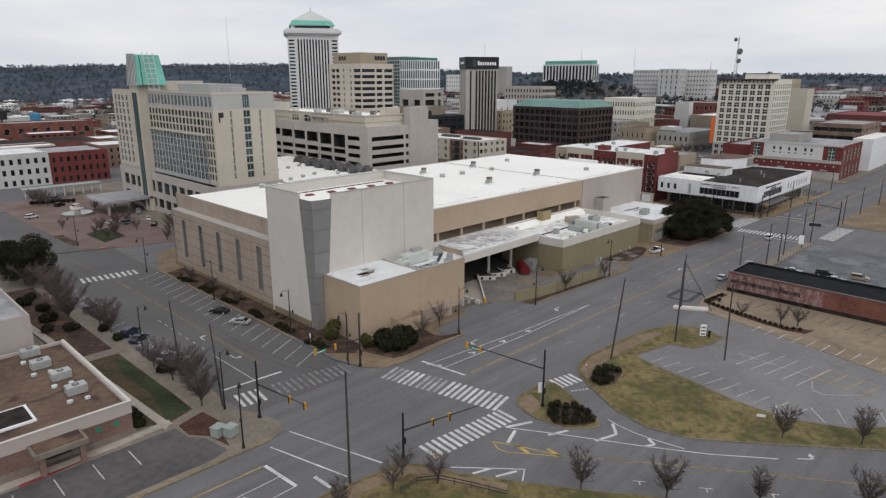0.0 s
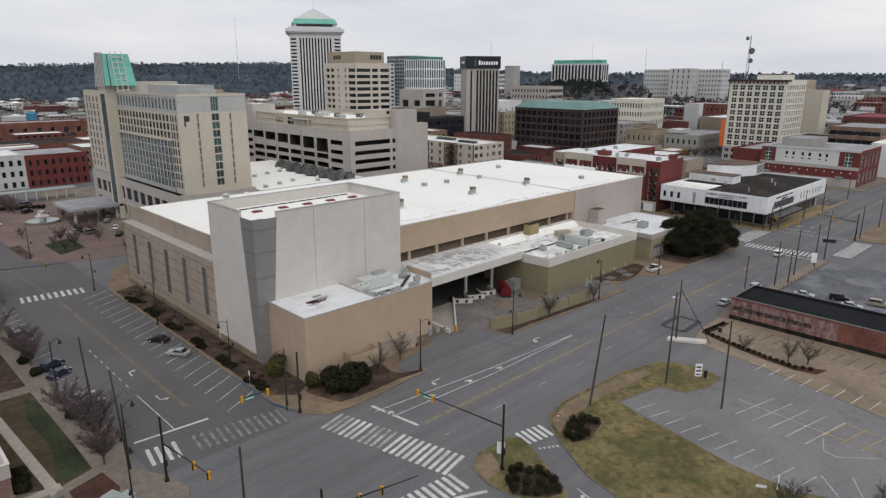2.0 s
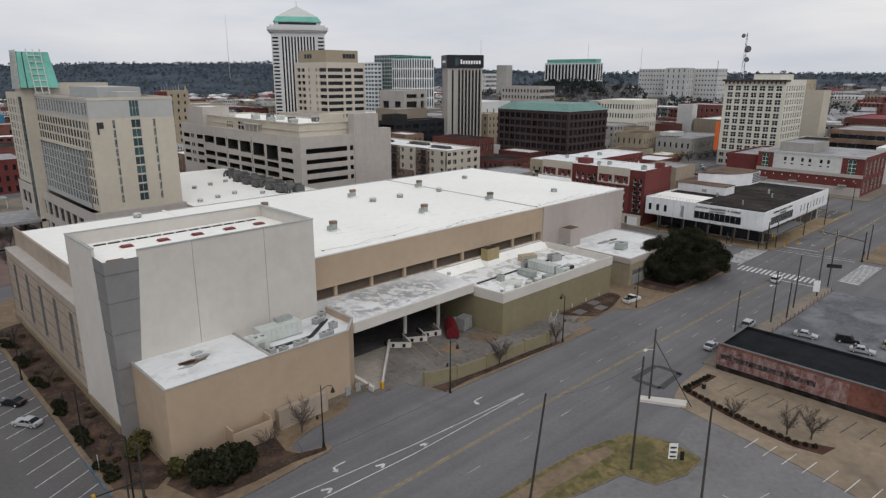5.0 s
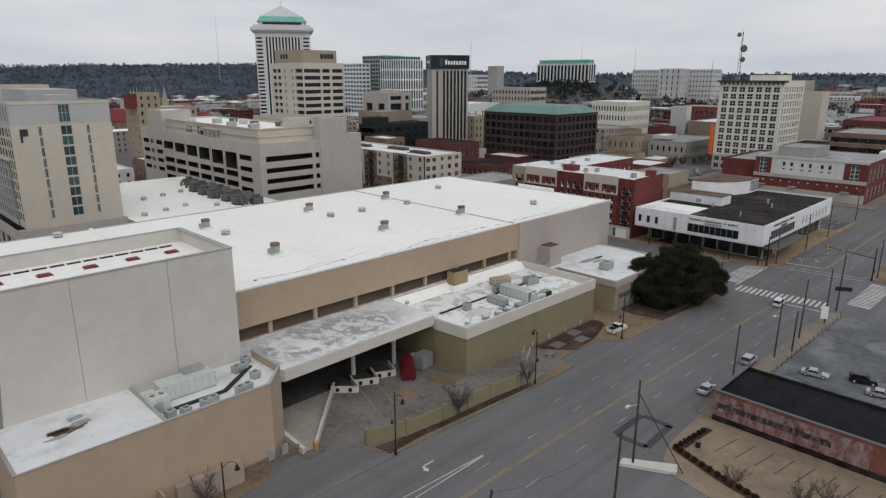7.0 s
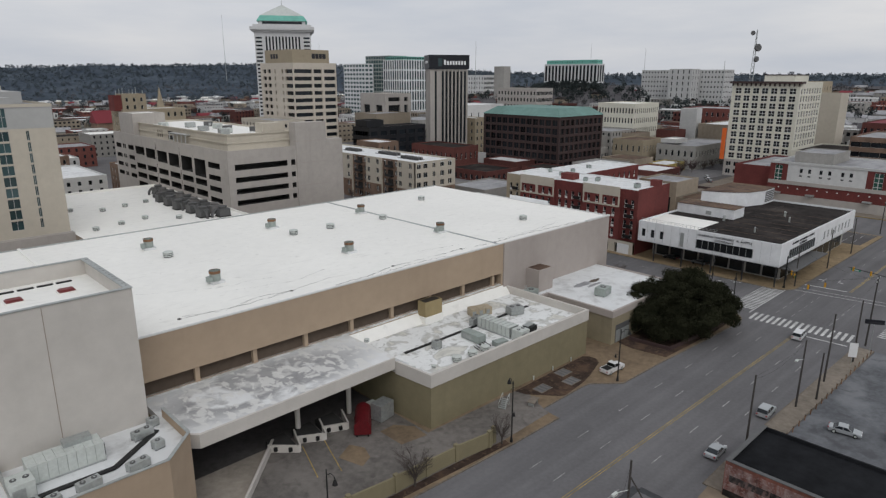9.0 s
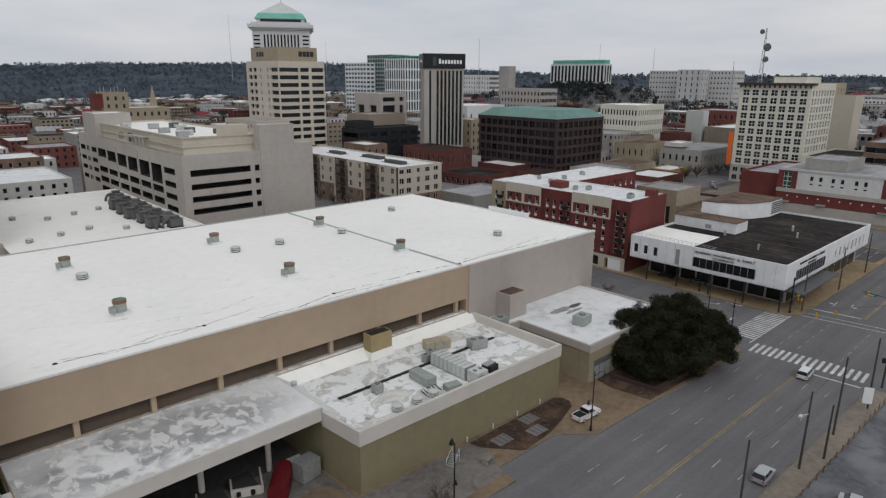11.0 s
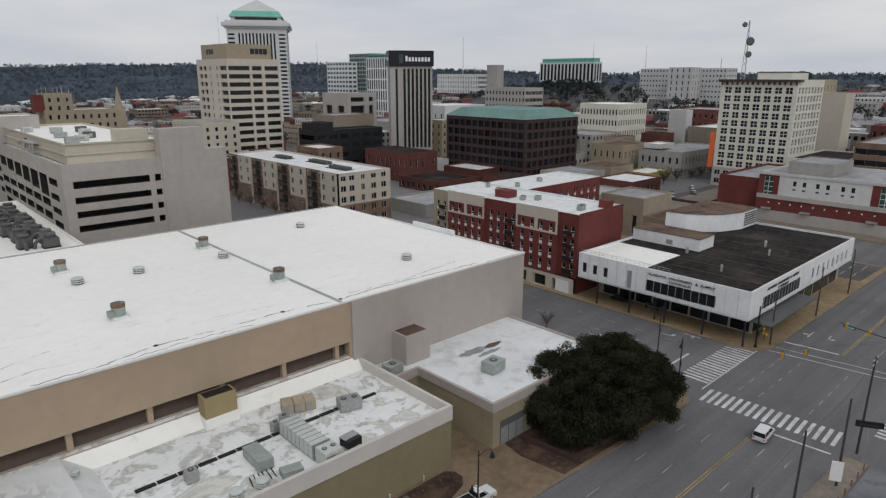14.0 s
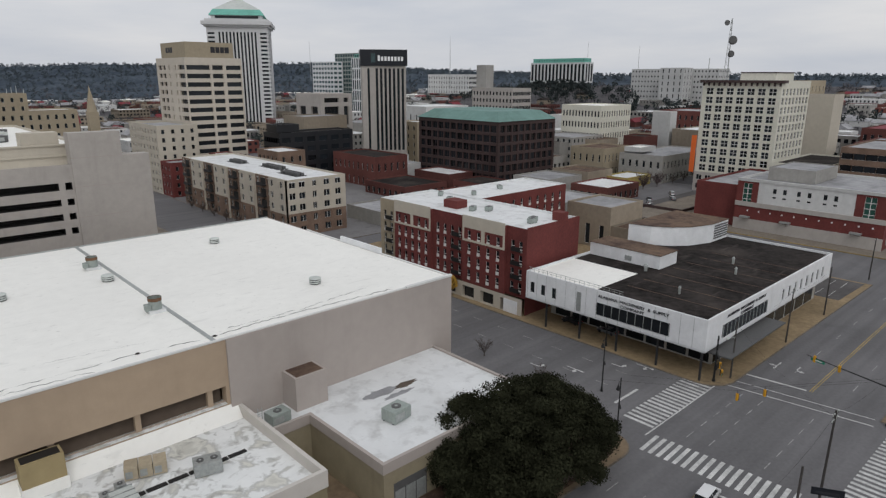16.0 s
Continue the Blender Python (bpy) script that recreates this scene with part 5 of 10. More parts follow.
facade(hotel, "W", 32, 57.5, 158, 184, 16.5, 49, [(2, 4.2), (6, 8.2), (10.2, 12.4), (15, 17.0), (20, 21.2), (22.6, 23.8)], [(2 + i * 2.9, 4.2 + i * 2.9) for i in range(10)], "hotel_stone", 0.1, "glass_teal", "hotel_grey", (1, 0))
shell(hotel, 32, 57.5, 158, 184, 0, 49, "hotel_stone", "roof_grey", 0.5, "SN")
facade(hotel, "W", 31.4, 58, 92, 184, 0, 16.6, [(4 + 7 * i, 9.4 + 7 * i) for i in range(12)], [(2.2, 6), (8.5, 13.2)], "precast", 0.5, "glass", "frame_dark", (3, 1))
shell(hotel, 31.4, 58, 92, 94, 0, 16.6, "precast", "roof_white", 0.5, "SNE")
bm = bmesh.new()
for (x0, x1, y0, y1, s) in ((29.6, 41.0, 147.6, 158.6, 1.5),):
    b0 = [bm.verts.new(p) for p in ((x0, y0, 51), (x1, y0, 51), (x1, y1, 51), (x0, y1, 51))]
    b1 = [bm.verts.new(p) for p in ((x0 + s * 0.4, y0 + s, 62.6), (x1 - s, y0 + s, 62.6), (x1 - s, y1 - s, 62.6), (x0 + s * 0.4, y1 - s, 62.6))]
    for i in range(4):
        bm.faces.new((b0[i], b0[(i + 1) % 4], b1[(i + 1) % 4], b1[i]))
    bm.faces.new(b1)
part("crown", bm, "copper_green", hotel, "pale green tapered roof crown")
bm = bmesh.new()
v = [bm.verts.new(q) for q in ((29.5, 147.8, 50.6), (29.5, 158.4, 50.6), (30.05, 157.0, 62.9), (30.05, 149.2, 62.9))]
bm.faces.new(v[::-1])
for q in v[:]:
    bm.verts.new(q.co + Vector((0.12, 0, 0)))
part("crown_side", bm, "dark_metal_panel", hotel, "grey ribbed side of the crown")
for k in range(7):
    bm = bmesh.new()
    add_bar(bm, (29.4, 148.2 + k * 1.65, 50.6), (29.95, 149.4 + k * 1.25, 63.2), 0.12)
    part("crown_rib", bm, "metal_light", hotel)
for u in (33.6, 35.6, 37.6):
    bm = bmesh.new()
    add_bar(bm, (u + 0.2, 147.2, 48.4), (u - 0.6, 148.9, 63.4), 0.2)
    part("crown_rib", bm, "metal_light", hotel)
for k in range(7):
    f = k / 7
    box_part("crown_rung", hotel, "metal_light", 33.6 - 0.5 * f, 37.8 - 0.8 * f, 147.1 + 1.6 * f, 147.4 + 1.6 * f, 49.2 + 14 * f, 49.5 + 14 * f)
bm = bmesh.new()
add_bar(bm, (31.6, 147.5, 50.8), (31.7, 149.0, 62.4), 0.16)
part("crown_rib", bm, "frame_dark", hotel)
bm = bmesh.new()
add_box(bm, 42, 55, 112, 140, 48.5, 51.6)
add_box(bm, 44, 50, 100, 108, 48.5, 50.4)
part("plant_room", bm, "hotel_grey", hotel)
bm = bmesh.new()
add_box(bm, 12, 31.4, 150, 172, 5.2, 6.2)
part("entrance_canopy", bm, "roof_grey", hotel, "grey entrance canopy")
for x in (14, 22, 29):
    for y in (152, 170):
        box_part("canopy_post", hotel, "precast", x, x + 0.8, y, y + 0.8, 0, 5.2)
bm = bmesh.new()
add_box(bm, 35.4, 35.9, 93.86, 93.98, 38.8, 42.2)
add_box(bm, 35.9, 37.2, 93.86, 93.98, 40.4, 42.2)
part("emblem", bm, "letter_dark", hotel, "plain dark emblem")

# ---- low white-roofed ballroom behind the hall ----
ball = thing("ballroom_building", "low beige block with white flat roof", "building")
shell(ball, 58, 103, 80, 160, 0, 16, "stucco_beige", "roof_white", 0.6, "WSEN", "roof_white")

# ---- car deck ----
deck = thing("car_deck", "pale concrete car deck with dark ribbon openings", "building")
# panes and reveals are near black: the deck's inner shade is painted on
kw = dict(win="deck_opening", reveal="shade_dark")
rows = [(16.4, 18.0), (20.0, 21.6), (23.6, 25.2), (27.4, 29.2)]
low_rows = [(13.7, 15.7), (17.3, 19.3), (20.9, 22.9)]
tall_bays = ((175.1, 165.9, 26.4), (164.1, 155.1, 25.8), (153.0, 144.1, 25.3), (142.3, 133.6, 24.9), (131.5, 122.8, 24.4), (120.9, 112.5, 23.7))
facade(deck, "W", 103, 145, 176, 199, 0, 33.5, [(2.0, 7.9), (10.0, 11.3), (11.9, 13.0), (16.0, 22.0)], rows, "precast", 4.0, "shade_dark", None, (0, 0), **kw)
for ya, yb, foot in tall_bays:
    facade(deck, "W", 103, 145, yb - 0.9, ya + 0.9, 0, 33.5, [(0.9, 0.9 + ya - yb)], low_rows + [(foot, 29.4)], "precast", 4.0, "shade_dark", None, (0, 0), **kw)
facade(deck, "W", 103, 145, 96.4, 111.6, 0, 33.5, [(1.2, 9.5)], rows, "precast", 4.0, "shade_dark", None, (0, 0), **kw)
facade(deck, "S", 103, 127, 96.4, 199, 0, 33.5, [(2.2, 20.5), (21.9, 23.4)], rows, "precast", 4.0, "shade_dark", None, (0, 0), **kw)
shell(deck, 103, 145, 96.4, 199, 0, 33.5, "precast", "roof_white", 0.9)
box_part("stair_wall", deck, "precast", 126.9, 138.6, 96.1, 100, 0, 41, "tall blank concrete stair wall")
box_part("stair_wall", deck, "precast", 138.6, 145.2, 96.2, 100, 0, 35)
for z in (12.6, 20.2, 27.8, 34.9):
    box_part("wall_joint", deck, "stucco_grey", 126.9, 138.6, 96.06, 96.1, z, z + 0.16)
    box_part("wall_joint", deck, "stucco_grey", 126.86, 126.9, 96.06, 100, z, z + 0.16)
facade(deck, "W", 105.6, 126, 101, 186, 33, 37.8, [(28, 29.2), (30, 31.2), (32, 33.2)], [(0.8, 3.4)], "hotel_stone", 0.3)
shell(deck, 105.6, 132, 101, 186, 33, 37.8, "hotel_stone", "roof_white", 0.6, "SNE")
for z in (35.2, 37.8):
    box_part("cornice", deck, "hotel_stone", 105.2, 105.6, 100.6, 186.4, z, z + 0.4)
    box_part("cornice", deck, "hotel_stone", 105.6, 132.4, 100.6, 101, z, z + 0.4)
box_part("terrace_roof", deck, "hotel_grey", 103.6, 105.5, 128, 142, 36.2, 36.5)
for k in range(5):
    box_part("terrace_post", deck, "hotel_grey", 103.7, 103.95, 128.2 + 3.4 * k, 128.45 + 3.4 * k, 32.6, 36.2)
box_part("terrace_window", deck, "glass", 105.55, 105.6, 143, 147.5, 33.6, 36.6)
box_part("roof_house", deck, "hotel_stone", 118, 126, 101.4, 106, 37.2, 41)
shell(deck, 103.4, 116, 176, 191, 33, 41.5, "precast", "roof_white", 0.4, "WSEN")


def ribbon_tower(name, label, x0, x1, y0, y1, z1, wall, west, south, roof="roof_grey", **kw):
    ob = thing(name, label, "building")
    facade(ob, "W", x0, x1, y0, y1, 0, z1, *west, wall, **kw)
    facade(ob, "S", x0, x1, y0, y1, 0, z1, *south, wall, **kw)
    shell(ob, x0, x1, y0, y1, 0, z1, wall, roof, 0.6)
    return ob


# beige office tower
fl = [(4 + i * 4.1, 6.2 + i * 4.1) for i in range(14)]
bank_tower = ribbon_tower("office_tower", "beige office tower with dark ribbon windows", 216, 245.4, 242.5, 280, 63, "bank_stone", ([(3.0, 6.8), (8.2, 12.2), (16.4, 17.8), (24.6, 26.2), (28.6, 36.6)], fl), ([(0.6, 12.4), (13.6, 19.2), (20.8, 28.8)], fl), frame_mat="frame_dark", mull=(0, 0), depth=0.9)
shell(bank_tower, 218, 243, 246, 277, 62, 70.5, "buff", "roof_grey", 0.5, "WSEN")
for k, (u, w) in enumerate(((231, 2.2), (233.6, 2.0), (236, 2.0), (238.4, 2.2))):
    box_part("sign_shape", bank_tower, "letter_dark", u, u + w, 245.85, 246, 65.6, 68.4)
for u in (262, 265, 268):
    box_part("sign_shape", bank_tower, "letter_dark", 217.85, 218, u, u + 2.2, 65.6, 68.2)

# tall tower with pyramid top, turned against the street grid
tall = thing("office_tower", "very tall pale tower with green pyramid top", "building", 431, 615, 0, 58)
x0, x1, y0, y1 = -32, 32, -31, 31
facade(tall, "W", x0, x1, y0, y1, 0, 104, spread(11, 51, 11, 1.9), [(4, 99)], "tower_stone", 1.0, "glass", "glass", (0, 0), bar=0.25)
facade(tall, "S", x0, x1, y0, y1, 0, 104, spread(11, 53, 11, 1.9), [(4, 99)], "tower_stone", 1.0, "glass", "glass", (0, 0), bar=0.25)
shell(tall, x0, x1, y0, y1, 0, 104, "tower_stone", "roof_grey", 0.1)
for i in range(23):
    z = 4 + i * 4.2
    for cx0, cx1, cy0, cy1 in ((x0 - 0.15, x0 + 0.4, y1 - 8, y1 - 1.2), (x0 - 0.15, x0 + 0.4, y0 + 1.2, y0 + 8), (x0 + 1.2, x0 + 8, y0 - 0.15, y0 + 0.4)):
        box_part("corner_window", tall, "glass", cx0, cx1, cy0, cy1, z, z + 2.0)
for k, (g, za, zb) in enumerate(((2.2, 104, 106), (4.4, 106, 109.5), (1.2, 109.5, 112))):
    box_part("cornice", tall, "tower_stone", x0 - g, x1 + g, y0 - g, y1 + g, za, zb)
bm = bmesh.new()
add_box(bm, x0 + 5, x1 - 5, y0 + 5, y1 - 5, 112, 116)
part("crown", bm, "tower_stone", tall)
box_part("crown_window", tall, "glass", x0 + 4.8, x0 + 5, y0 + 9, y1 - 9, 112.8, 115.4)
bm = bmesh.new()
for e, za, zb, f in ((3, 116, 122, 7),):
    a = [bm.verts.new(p) for p in ((x0 + e, y0 + e, za), (x1 - e, y0 + e, za), (x1 - e, y1 - e, za), (x0 + e, y1 - e, za))]
    b = [bm.verts.new(p) for p in ((x0 + f, y0 + f, zb), (x1 - f, y0 + f, zb), (x1 - f, y1 - f, zb), (x0 + f, y1 - f, zb))]
    for i in range(4):
        bm.faces.new((a[i], a[(i + 1) % 4], b[(i + 1) % 4], b[i]))
    bm.faces.new(a[::-1])
part("crown_band", bm, "copper_green", tall)
bm = bmesh.new()
e = 7
a = [bm.verts.new(p) for p in ((x0 + e, y0 + e, 122), (x1 - e, y0 + e, 122), (x1 - e, y1 - e, 122), (x0 + e, y1 - e, 122))]
top = bm.verts.new((0, 0, 136))
for i in range(4):
    bm.faces.new((a[i], a[(i + 1) % 4], top))
bm.faces.new(a[::-1])
part("pyramid_roof", bm, "metal_light", tall)
bm = bmesh.new()
add_bar(bm, (0, 0, 135), (0, 0, 145), 0.35, 0.1)
part("spire", bm, "metal_grey", tall)

# slab tower with dark sign box
sign_tower = thing("office_tower", "pale striped tower with black sign box on top", "building", 318.5, 238.6, 0, -34)
x0, x1, y0, y1 = 0, 26, 0, 21
facade(sign_tower, "S", x0, x1, y0, y1, 8, 60.4, [(8.0 + 2.55 * k, 9.5 + 2.55 * k) for k in range(7)], [(3, 51)], "precast", 1.1, "glass", "glass", (0, 0))
for k in range(8):
    box_part("fin", sign_tower, "precast", 6.95 + 2.55 * k, 7.45 + 2.55 * k, -0.5, 0, 8, 60.2, "pale upright fin")
facade(sign_tower, "W", x0, x1, y0, y1, 8, 60.4, [(3.0, 4.2), (16.6, 17.8)], [(3, 51)], "precast", 0.4, "glass", "frame_dark", (0, 13), bar=0.3)
box_part("corner_strip", sign_tower, "glass", 3.2, 4.5, -0.06, 0, 11, 59, "dark glass strip")
shell(sign_tower, x0, x1, y0, y1, 0, 60.4, "precast", "roof_grey", 0.1)
facade(sign_tower, "S", x0 - 1, x1 + 1, y0 - 1, y1, 0, 8, spread(0.5, 27.5, 9, 2.0), [(0.6, 3.2), (4.4, 7.0)], "tower_stone", 0.5)
facade(sign_tower, "W", x0 - 1, x1 + 1, y0 - 1, y1, 0, 8, spread(0.5, 21.5, 7, 2.0), [(0.6, 3.2), (4.4, 7.0)], "tower_stone", 0.5)
shell(sign_tower, x0 - 1, x1 + 1, y0 - 1, y1 + 1, 0, 8, "tower_stone", "roof_grey", 0.1)
box_part("sign_box", sign_tower, "sign_black", x0 - 0.8, x1 + 0.8, y0 - 0.8, y1 + 0.6, 60.4, 69.6)
for k in range(8):
    box_part("sign_shape", sign_tower, "letter_white", 9.4 + 1.95 * k, 10.7 + 1.95 * k, -0.95, -0.8, 63.2, 65.6 if k else 66.4)
box_part("sign_shape", sign_tower, "glass_teal", 5.4, 8.0, -0.95, -0.8, 62.2, 67.4, "plain teal emblem")
for k in range(8):
    box_part("sign_shape", sign_tower, "letter_white", -0.95, -0.8, 14.6 - 1.5 * k, 15.6 - 1.5 * k, 64.2, 65.8)

# brown office block with green hipped roof
brown = thing("office_block", "dark brown office block with green hipped roof", "building")
x0, x1, y0, y1 = 323, 368, 134, 193
bl = [(3.3 + i * 4.9, 6.7 + i * 4.9) for i in range(6)]
facade(brown, "W", x0, x1, y0, y1, 0, 33, spread(1, 58, 12, 4.0), bl, "brick_dark", 0.7, "glass", "brick_dark", (1, 0))
facade(brown, "S", x0, x1, y0, y1, 0, 33, spread(1, 44, 9, 3.6), bl, "brick_dark", 0.7, "glass", "brick_dark", (1, 0))
shell(brown, x0, x1, y0, y1, 0, 33, "brick_dark", "roof_dark", 0.2)
bm = bmesh.new()
a = [bm.verts.new(p) for p in ((x0 - 0.6, y0 - 0.6, 33.1), (x1 + 0.6, y0 - 0.6, 33.1), (x1 + 0.6, y1 + 0.6, 33.1), (x0 - 0.6, y1 + 0.6, 33.1))]
b = [bm.verts.new(p) for p in ((x0 + 6, y0 + 6, 37.6), (x1 - 6, y0 + 6, 37.6), (x1 - 6, y1 - 6, 37.6), (x0 + 6, y1 - 6, 37.6))]
for i in range(4):
    bm.faces.new((a[i], a[(i + 1) % 4], b[(i + 1) % 4], b[i]))
bm.faces.new(b)
bm.faces.new(a[::-1])
part("hipped_roof", bm, "copper_dull", brown, "weathered green metal roof")

# cream twelve-storey block
cream = thing("office_block", "cream twelve-storey block with dark cornice and mast", "building")
x0, x1, y0, y1 = 396, 432, 32, 68
cf = [(10.2 + i * 4.05, 13.2 + i * 4.05) for i in range(10)]
xw = spread(1.2, 34.8, 7, 3.3)
facade(cream, "W", x0, x1, y0, y1, 0, 53, xw, cf, "cream", 0.35, "glass", "frame_white", (1, 1), bar=0.2)
facade(cream, "S", x0, x1, y0, y1, 0, 53, spread(1, 35, 8, 2.6), cf, "cream", 0.35, "glass", "frame_white", (1, 1), bar=0.2)
shell(cream, x0, x1, y0, y1, 0, 53, "cream", "roof_grey", 0.4)
box_part("cornice", cream, "brick_dark", x0 - 1.4, x0, y0 - 1.2, y1 + 1.2, 52.1, 53.3)
box_part("cornice", cream, "brick_dark", x0, x0 + 4, y0 - 1.2, y0, 52.1, 53.3)
for k in range(15):
    box_part("bracket", cream, "brick_dark", x0 - 0.9, x0, y0 + 0.2 + 2.5 * k, y0 + 0.8 + 2.5 * k, 50.7, 52.1)
facade(cream, "W", x0 - 0.5, x1, y0, y1, 0, 9.5, spread(0.5, 35.5, 8, 2.8), [(1.2, 3.8), (5.6, 8)], "precast", 0.4, "glass", "frame_white", (1, 0))
box_part("roof_house", cream, "cream", x0 + 8, x1 - 6, y0 + 6, y1 - 14, 53, 56.5)
box_part("roof_house_rim", cream, "brick_dark", x0 + 7.8, x1 - 5.8, y0 + 5.8, y1 - 13.8, 56.5, 57)
box_part("banner", cream, "orange", x0 - 0.9, x0 - 0.55, y1 + 0.2, y1 + 2.6, 9, 27, "orange vertical banner")


# ---- white machinery shop ----
shop = thing("machinery_shop", "white two-storey shop with jutting upper floor and tar roof", "building")
facade(shop, "W", 194.4, 262, -33.5, 8.5, 6.2, 12.4, [(1.2, 2.4), (4.2, 5.4), (7.2, 8.4)], [(1.5, 3.9)], "white_panel", 0.25)
facade(shop, "S", 194.4, 262, -33.5, 8.5, 6.2, 12.4, [(36 + 3.6 * i, 37.2 + 3.6 * i) for i in range(8)], [(1.3, 3.9)], "white_panel", 0.25)
shell(shop, 194.4, 262, -33.5, 8.5, 6.2, 12.4, "white_panel", "roof_dark", 0.5, "NE", "white_panel")
bm = bmesh.new()
add_box(bm, 194.4, 262, -33.5, 8.5, 6.1, 6.3)
part("soffit", bm, "white_panel", shop)
box_part("ground_floor", shop, "grey_wall", 203.5, 261.5, -31, 8, 0, 6.15)
for i in range(8):
    box_part("shop_window", shop, "glass", 203.4, 203.5, -30.5 + i * 4.7, -26.4 + i * 4.7, 0.5, 4.6)
for i in range(9):
    box_part("shop_window", shop, "glass", 204.2 + i * 6.2, 209.6 + i * 6.2, -31.1, -31, 0.4, 4.2)
for x, y in ((195.2, -32.8), (195.2, -24), (195.2, -15), (195.2, -6), (195.2, 3)):
    box_part("post", shop, "frame_dark", x, x + 0.35, y, y + 0.35, 0, 6.1)
bm = bmesh.new()
for a, b in ((-26.4, -10.2),):
    add_box(bm, 194.28, 194.4, a, b, 7.25, 9.8)
part("display_window", bm, "glass", shop, "long dark window band")
for i in range(10):
    box_part("mullion", shop, "metal_grey", 194.2, 194.3, -26.4 + i * 1.78, -26.3 + i * 1.78, 7.25, 9.8)
bm = bmesh.new()
add_box(bm, 201, 222, -33.62, -33.5, 7.25, 9.8)
part("display_window", bm, "glass", shop, "long dark window band")
for i in range(13):
    box_part("mullion", shop, "metal_grey", 201 + i * 1.72, 201.1 + i * 1.72, -33.7, -33.6, 7.25, 9.8)
box_part("white_roof", shop, "roof_white", 195, 212, -9, 8.2, 11.9, 11.97)
box_part("awning", shop, "metal_dark", 197.5, 224, -37, -31.1, 5.0, 5.25)
box_part("roof_house", shop, "white_panel", 218.6, 226.6, -10.6, 8.2, 11.9, 15.0, "long low white roof house")
box_part("roof_house_top", shop, "roof_brown", 218.4, 226.8, -10.8, 8.3, 15.0, 15.15)
bm = bmesh.new()
add_prism(bm, [(236, 8.2), (237.6, 2.6), (240.4, -1.6), (244.4, -4.8), (251.6, -7.2), (261.4, -7.2), (261.4, 8.2)], 11.9, 16.9)
part("roof_house", bm, "white_panel", shop, "tall white roof house with a rounded corner")
bm = bmesh.new()
add_prism(bm, [(235.8, 8.3), (237.4, 2.5), (240.2, -1.8), (244.3, -5.0), (251.5, -7.4), (261.6, -7.4), (261.6, 8.3)], 16.9, 17.05)
part("roof_house_top", bm, "roof_brown", shop)
for k in range(6):
    box_part("louvre", shop, "metal_dark", 253.2, 261, -7.32, -7.2, 12.6 + 0.66 * k, 13.0 + 0.66 * k)
box_part("wall_grille", shop, "metal_grey", 218.52, 218.6, -3.4, -1.6, 12.4, 13.6)
box_part("roof_patch", shop, "roof_white", 228, 236.5, -5.4, 2, 11.9, 11.95, "white membrane patch")
for a, b in (((227.8, -8.0), (230.6, -6.0)), ((229.4, -8.4), (232.2, -6.6))):
    bm = bmesh.new()
    add_bar(bm, (*a, 12.1), (*a, 13.6), 0.55, 0.55, 10)
    add_bar(bm, (*a, 13.4), (*b, 13.0), 0.5, 0.42, 10)
    part("roof_cowl", bm, "metal_light", shop, "bent pale metal duct")
bm = bmesh.new()
for i in range(20):
    add_box(bm, 194.6, 194.66, 7.6 - 1.2 * i, 7.66 - 1.2 * i, 12.4, 13.4)
add_box(bm, 194.6, 194.66, -16, 8, 13.36, 13.42)
add_box(bm, 194.6, 194.66, -16, 8, 12.9, 12.94)
part("roof_rail", bm, "metal_grey", shop)
text_part("sign", "ALABAMA  MACHINERY  &  SUPPLY", 0.85, "letter_dark", pose(194.3, -18.3, 11.0, 90, 0, -90), shop, 0.05, 15.6)
text_part("sign", "COMPANY", 0.85, "letter_dark", pose(194.3, -18.3, 10.05, 90, 0, -90), shop, 0.05, 5.4)
text_part("sign", "ALABAMA  MACHINERY  &  SUPPLY", 0.85, "letter_dark", pose(211.5, -33.6, 11.0, 90, 0, 0), shop, 0.05, 18)
text_part("sign", "COMPANY", 0.85, "letter_dark", pose(211.5, -33.6, 10.05, 90, 0, 0), shop, 0.05, 6)

for k in range(7):
    box_part("roof_seam", shop, "roof_brown", 242 - 6.5 * k, 242.16 - 6.5 * k, -33, -12, 11.9, 11.93)
for x, y, r in ((215.4, -9, 0.4), (236, -20, 0.3), (228, -24, 0.25), (206, -22, 0.25)):
    bm = bmesh.new()
    add_cyl(bm, x, y, 11.85, 13.2, r, r, 10)
    add_cyl(bm, x, y, 13.2, 13.6, r * 1.4, r * 0.5, 10)
    part("roof_cowl", bm, "metal_grey", shop)
for k in range(16):
    box_part("panel_joint", shop, "metal_grey", 194.37, 194.4, 8.0 - 2.6 * k, 8.05 - 2.6 * k, 6.3, 12.3)
box_part("wall_vent", shop, "metal_grey", 194.3, 194.4, -6.4, -5.3, 6.7, 10.9)

